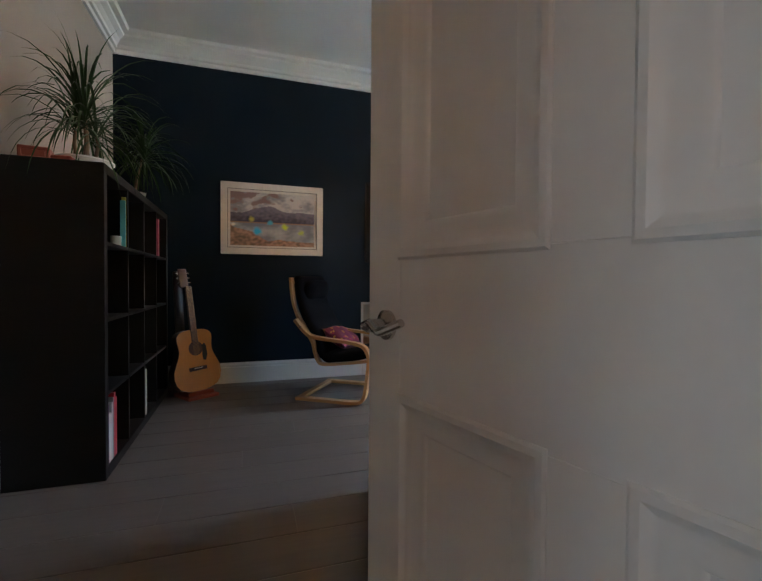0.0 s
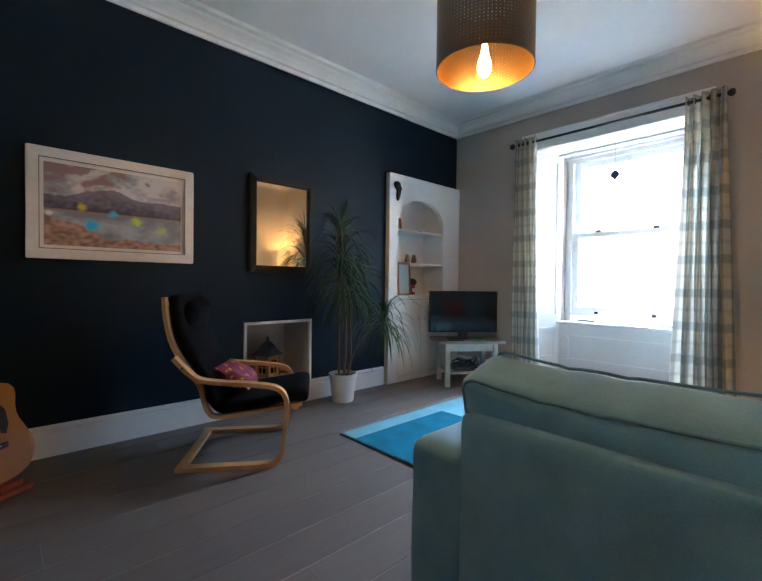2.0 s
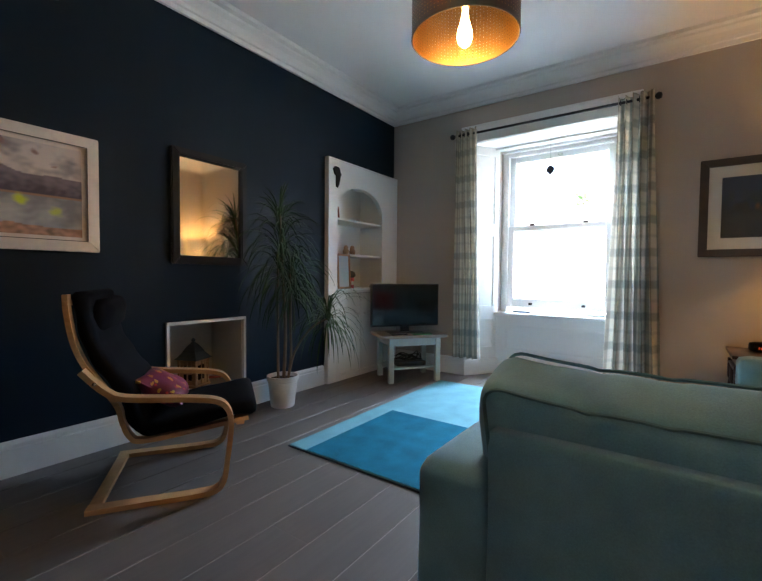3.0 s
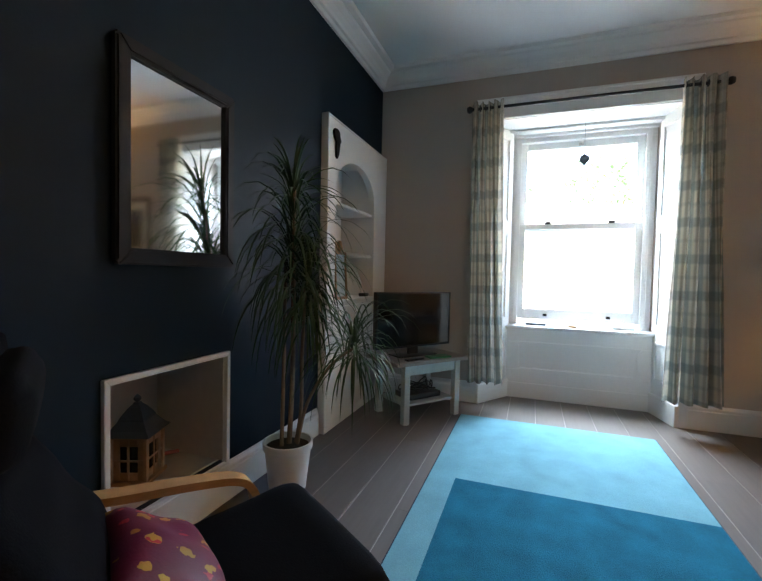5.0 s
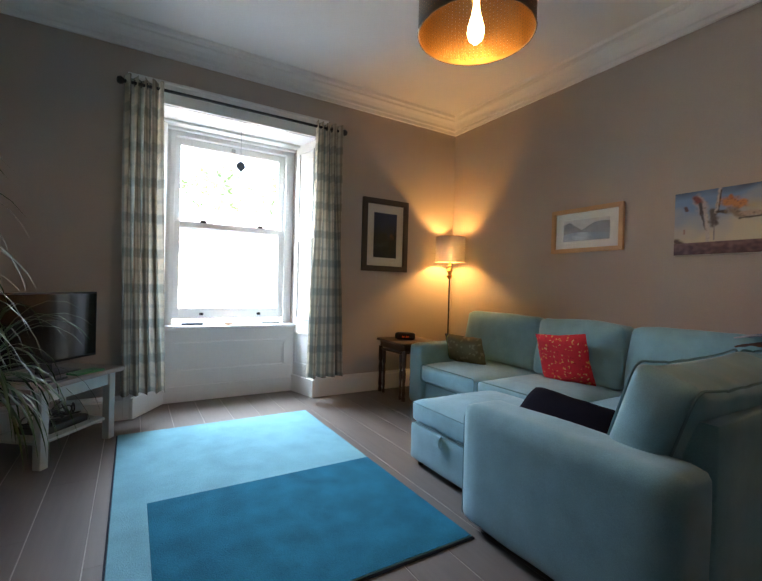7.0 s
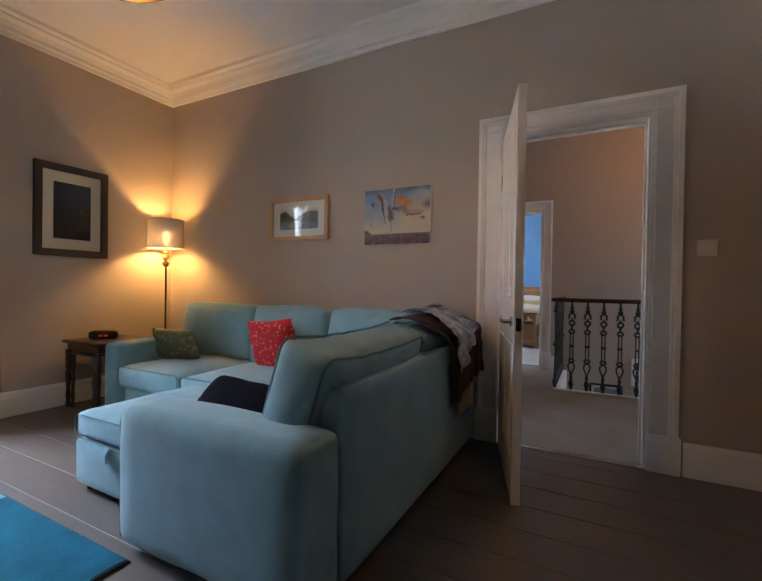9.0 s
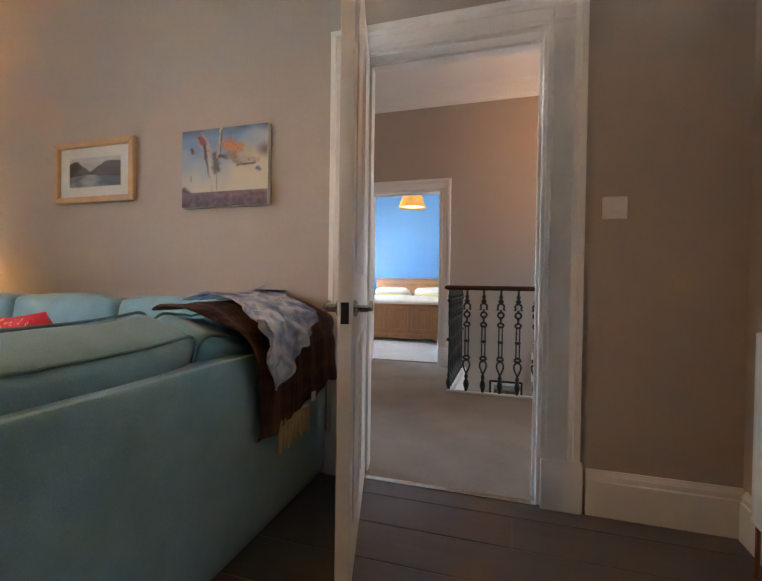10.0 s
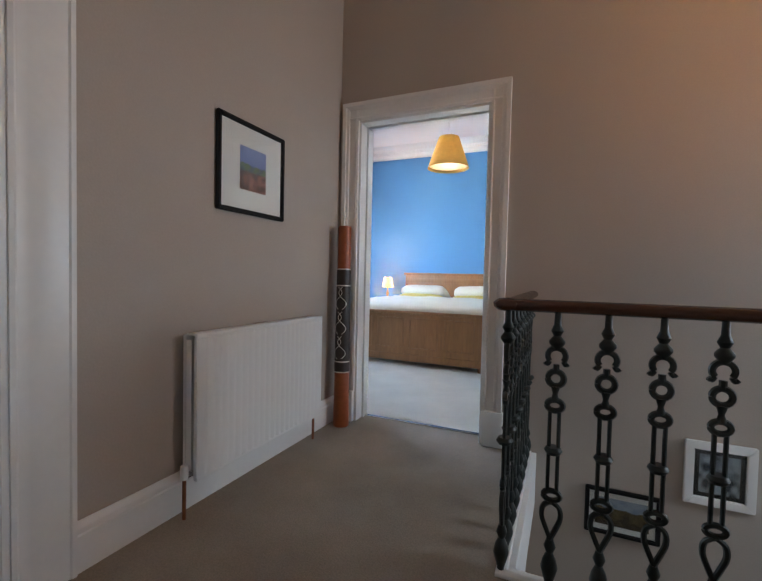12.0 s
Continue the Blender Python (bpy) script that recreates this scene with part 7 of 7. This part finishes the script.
part("headboard", boxes([(BX0, BY0, 0.05, BX1, BY0 + 0.05, 1.06), (BX0 - 0.02, BY0 - 0.01, 1.05, BX1 + 0.02, BY0 + 0.07, 1.09), (BX0 + 0.05, BY0 + 0.05, 0.93, BX1 - 0.05, BY0 + 0.06, 1.0)], 0.006, 2), M_OAK, bed)
for x in (BX0, BX1 - 0.03):
    part("side_rail", boxes([(x, BY0 + 0.05, 0.18, x + 0.03, BY1 - 0.05, 0.38)], 0.004), M_OAK, bed)
for x in (BX0 + 0.03, BX1 - 0.09):
    for y in (BY0 + 0.01, BY1 - 0.05):
        part("leg", boxes([(x, y, 0, x + 0.06, y + 0.045, 0.08)], 0.003), M_OAK, bed)
part("mattress", soft_box(BX1 - BX0 - 0.08, 2.26, 0.26, 0.06, (0, 0, 0.01), 7), M_BEDDING, bed, "", 60, pose((BX0 + BX1) / 2, -6.40, 0.34))
single("duvet", soft_box(BX1 - BX0 + 0.06, 1.78, 0.16, 0.07, (0, 0, 0.03), 16, 0.02, 4), M_BEDDING, "cream quilted duvet on the bed", "duvet", pose((BX0 + BX1) / 2, -6.17, 0.545), 60)
for x, mt in ((1.32, M_BEDDING), (2.20, M_BEDDING)):
    single("bed_pillow", soft_box(0.74, 0.42, 0.17, 0.075, (0.02, 0.02, 0.05), 9, 0.012, int(x * 9)), mt, "plump white bed pillow", "pillow", pose(x, -7.20, 0.66, 22, 0, 0), 60, "bed pillows")
    single("bed_pillow", soft_box(0.72, 0.40, 0.12, 0.055, (0.02, 0.02, 0.03), 9, 0.012, int(x * 7)), M_YELLOW, "yellow bed pillow under a white one", "pillow", pose(x, -7.08, 0.60, 8, 0, 0), 60, "bed pillows")
bt = thing("bedside_table", "small pale blue bedside table", "bedside table", pose(2.98, -7.38, 0))
part("top", boxes([(-0.22, -0.2, 0.62, 0.22, 0.2, 0.645)], 0.005), M_SAGE, bt)
part("body", boxes([(-0.2, -0.18, 0.12, 0.2, 0.18, 0.62)], 0.004), M_SAGE, bt)
part("drawer", boxes([(-0.18, 0.18, 0.44, 0.18, 0.195, 0.60)], 0.004), M_SAGE, bt)
for x in (-0.18, 0.18):
    for y in (-0.16, 0.16):
        part("leg", boxes([(x - 0.02, y - 0.02, 0, x + 0.02, y + 0.02, 0.12)], 0.002), M_SAGE, bt)
bl = thing("bedside_lamp", "small lit bedside lamp with a pale shade", "table lamp", pose(2.95, -7.40, 0.645))
part("base", lathe(bmesh.new(), [(0.055, 0), (0.055, 0.012), (0.015, 0.03), (0.028, 0.08), (0.012, 0.14), (0.01, 0.2)], 18), M_BRASS, bl)
part("shade", lathe(bmesh.new(), [(0.09, 0.19), (0.065, 0.36)], 24, cap=False), cloth_through("glowing_pale_shade", (0.75, 0.42, 0.20), 0.45), bl)
part("bulb", lathe(bmesh.new(), [(0.01, 0.2), (0.025, 0.25), (0.02, 0.29), (0.001, 0.3)], 12), M_BULB, bl).visible_shadow = False
bp = thing("pendant_lamp", "mustard yellow tapered pendant shade in the bedroom, lit", "pendant lamp", pose(1.39, -5.42, 0))
part("shade", lathe(bmesh.new(), [(0.235, 2.27), (0.115, 2.62)], 36, cap=False), M_YELLOWSHADE, bp)
part("cable", tube(bmesh.new(), [(0, 0, 2.5), (0, 0, 3.30)], 0.004, 6), M_WHITE, bp)
part("lamp_holder", lathe(bmesh.new(), [(0.02, 2.47), (0.02, 2.55), (0.005, 2.56)], 12), M_WHITE, bp)
part("spoke", tube(bmesh.new(), [(-0.115, 0, 2.615), (0.115, 0, 2.615)], 0.003, 6), M_WHITE, bp)
part("diffuser", lathe(bmesh.new(), [(0.001, 2.30), (0.222, 2.30), (0.222, 2.304), (0.001, 2.304)], 36, cap=False), cloth_through("white_shade_diffuser", (0.85, 0.82, 0.75), 0.8), bp)

# ---- outside ----
GZ = -3.4
# Ground lies out of sight; its pale tone is chosen to reflect daylight indoors.
setting("ground", boxes([(4.7, -300, GZ - 0.5, 400, 300, GZ)]), M_BOUNCE_GROUND, "unseen ground outside, a storey below, made pale to bounce daylight", "ground")
house = thing("outbuilding", "long low pale rendered building with a slate roof", "house", pose(17.0, 0, GZ))
part("wall", boxes([(0, -16, 0, 6, 18, 6.0)]), M_RENDER, house)
bm = bmesh.new()
prism(bm, [(-0.35, 5.95), (6.35, 5.95), (3.0, 7.7)], "y", -16.3, 18.3)
part("roof", bm, M_ROOF, house)
part("gutter", tube(bmesh.new(), [(-0.42, -16.3, 5.92), (-0.42, 18.3, 5.92)], 0.07, 8), M_WHITE, house)
for y in (-6.5, -0.5, 5.5):
    w = part("window", boxes([(-0.03, y, 1.4, 0.03, y + 1.0, 2.5)], 0.01), M_WHITE, house)
    part("pane", boxes([(-0.045, y + 0.08, 1.48, -0.031, y + 0.92, 2.42)]), M_SCREEN, w)


def tree(label, x, y, h, r, seed):
    rnd = random.Random(seed)
    t = thing("tree", label, "tree", pose(x, y, GZ), "trees behind the outbuilding")
    part("trunk", tube(bmesh.new(), curve_points([(0, 0, -0.1), (0.1, 0.1, h * 0.3), (0, 0.2, h * 0.55), (0.1, 0.1, h * 0.8)], 4), 0.28, 8, 0.35), M_BARK, t)
    for k in range(7):
        a = k * 2.4
        z = h * (0.35 + 0.06 * k)
        part("limb", tube(bmesh.new(), [(0.05, 0.1, z), (r * 0.4 * math.cos(a), r * 0.4 * math.sin(a), z + h * 0.12), (r * 0.8 * math.cos(a), r * 0.8 * math.sin(a), z + h * 0.2)], 0.09, 6, 0.3), M_BARK, t)
    vs, fs = [], []
    for c in range(70):
        a, q = rnd.uniform(0, 6.283), rnd.random() ** 0.5
        ctr = Vector((r * q * math.cos(a), r * q * math.sin(a), h * rnd.uniform(0.42, 1.0) - 0.1 * h * q))
        for _ in range(34):
            p = ctr + Vector([rnd.gauss(0, r * 0.13) for _ in range(3)])
            d1 = Vector([rnd.gauss(0, 1) for _ in range(3)]).normalized() * 0.20
            d2 = d1.orthogonal().normalized() * 0.12
            i = len(vs)
            vs += [p - d1, p + d2, p + d1, p - d2]
            fs.append((i, i + 1, i + 2, i + 3))
    me = bpy.data.meshes.new("crown")
    me.from_pydata([tuple(v) for v in vs], [], fs)
    me.materials.append(M_TREE)
    ob = new("crown", me)
    ob.parent = t
    return t


for i, (x, y, h, r) in enumerate(((31, 5.2, 11.2, 2.6), (32, -2.6, 13.0, 3.0), (30, -8.5, 12.5, 3.4), (34, 13.0, 11.5, 3.4), (36, -15, 12.0, 4.0))):
    tree("leafy green tree behind the pale building", x, y, h, r, 40 + i)

# ---- floor planks ----
PW, PL, GAP = 0.217, 1.38, 0.0045
plank_mesh = {}


def plank(length, width):
    key = (round(length, 3), round(width, 3))
    if key not in plank_mesh:
        bm = bmesh.new()
        b = 0.0014
        prism(bm, [(0, -0.0028), (width - GAP, -0.0028), (width - GAP, -b), (width - GAP - b, 0), (b, 0), (0, -b)], "x", 0, length - 0.001)
        plank_mesh[key] = finish(bm, "plank", M_PLANK)
    return plank_mesh[key]


y, row = 3.49 - PW * 18, 0
while y < 3.87:
    x, w = -1.10 - (row * 0.53) % PL, PW
    y0, y1 = max(y, -0.34), min(y + PW, 3.87)
    if y1 - y0 > 0.02:
        while x < 4.26:
            x0, x1 = max(x, -1.10), min(x + PL, 4.26)
            if x1 - x0 > 0.02 and not (x0 > 3.9 and (y1 < 1.3 or y0 > 2.95)):
                ob = new("plank", plank(x1 - x0, y1 - y0))
                ob.location = (x0, y0, 0)
                ob.parent = floor_base
            x += PL
    y += PW
    row += 1
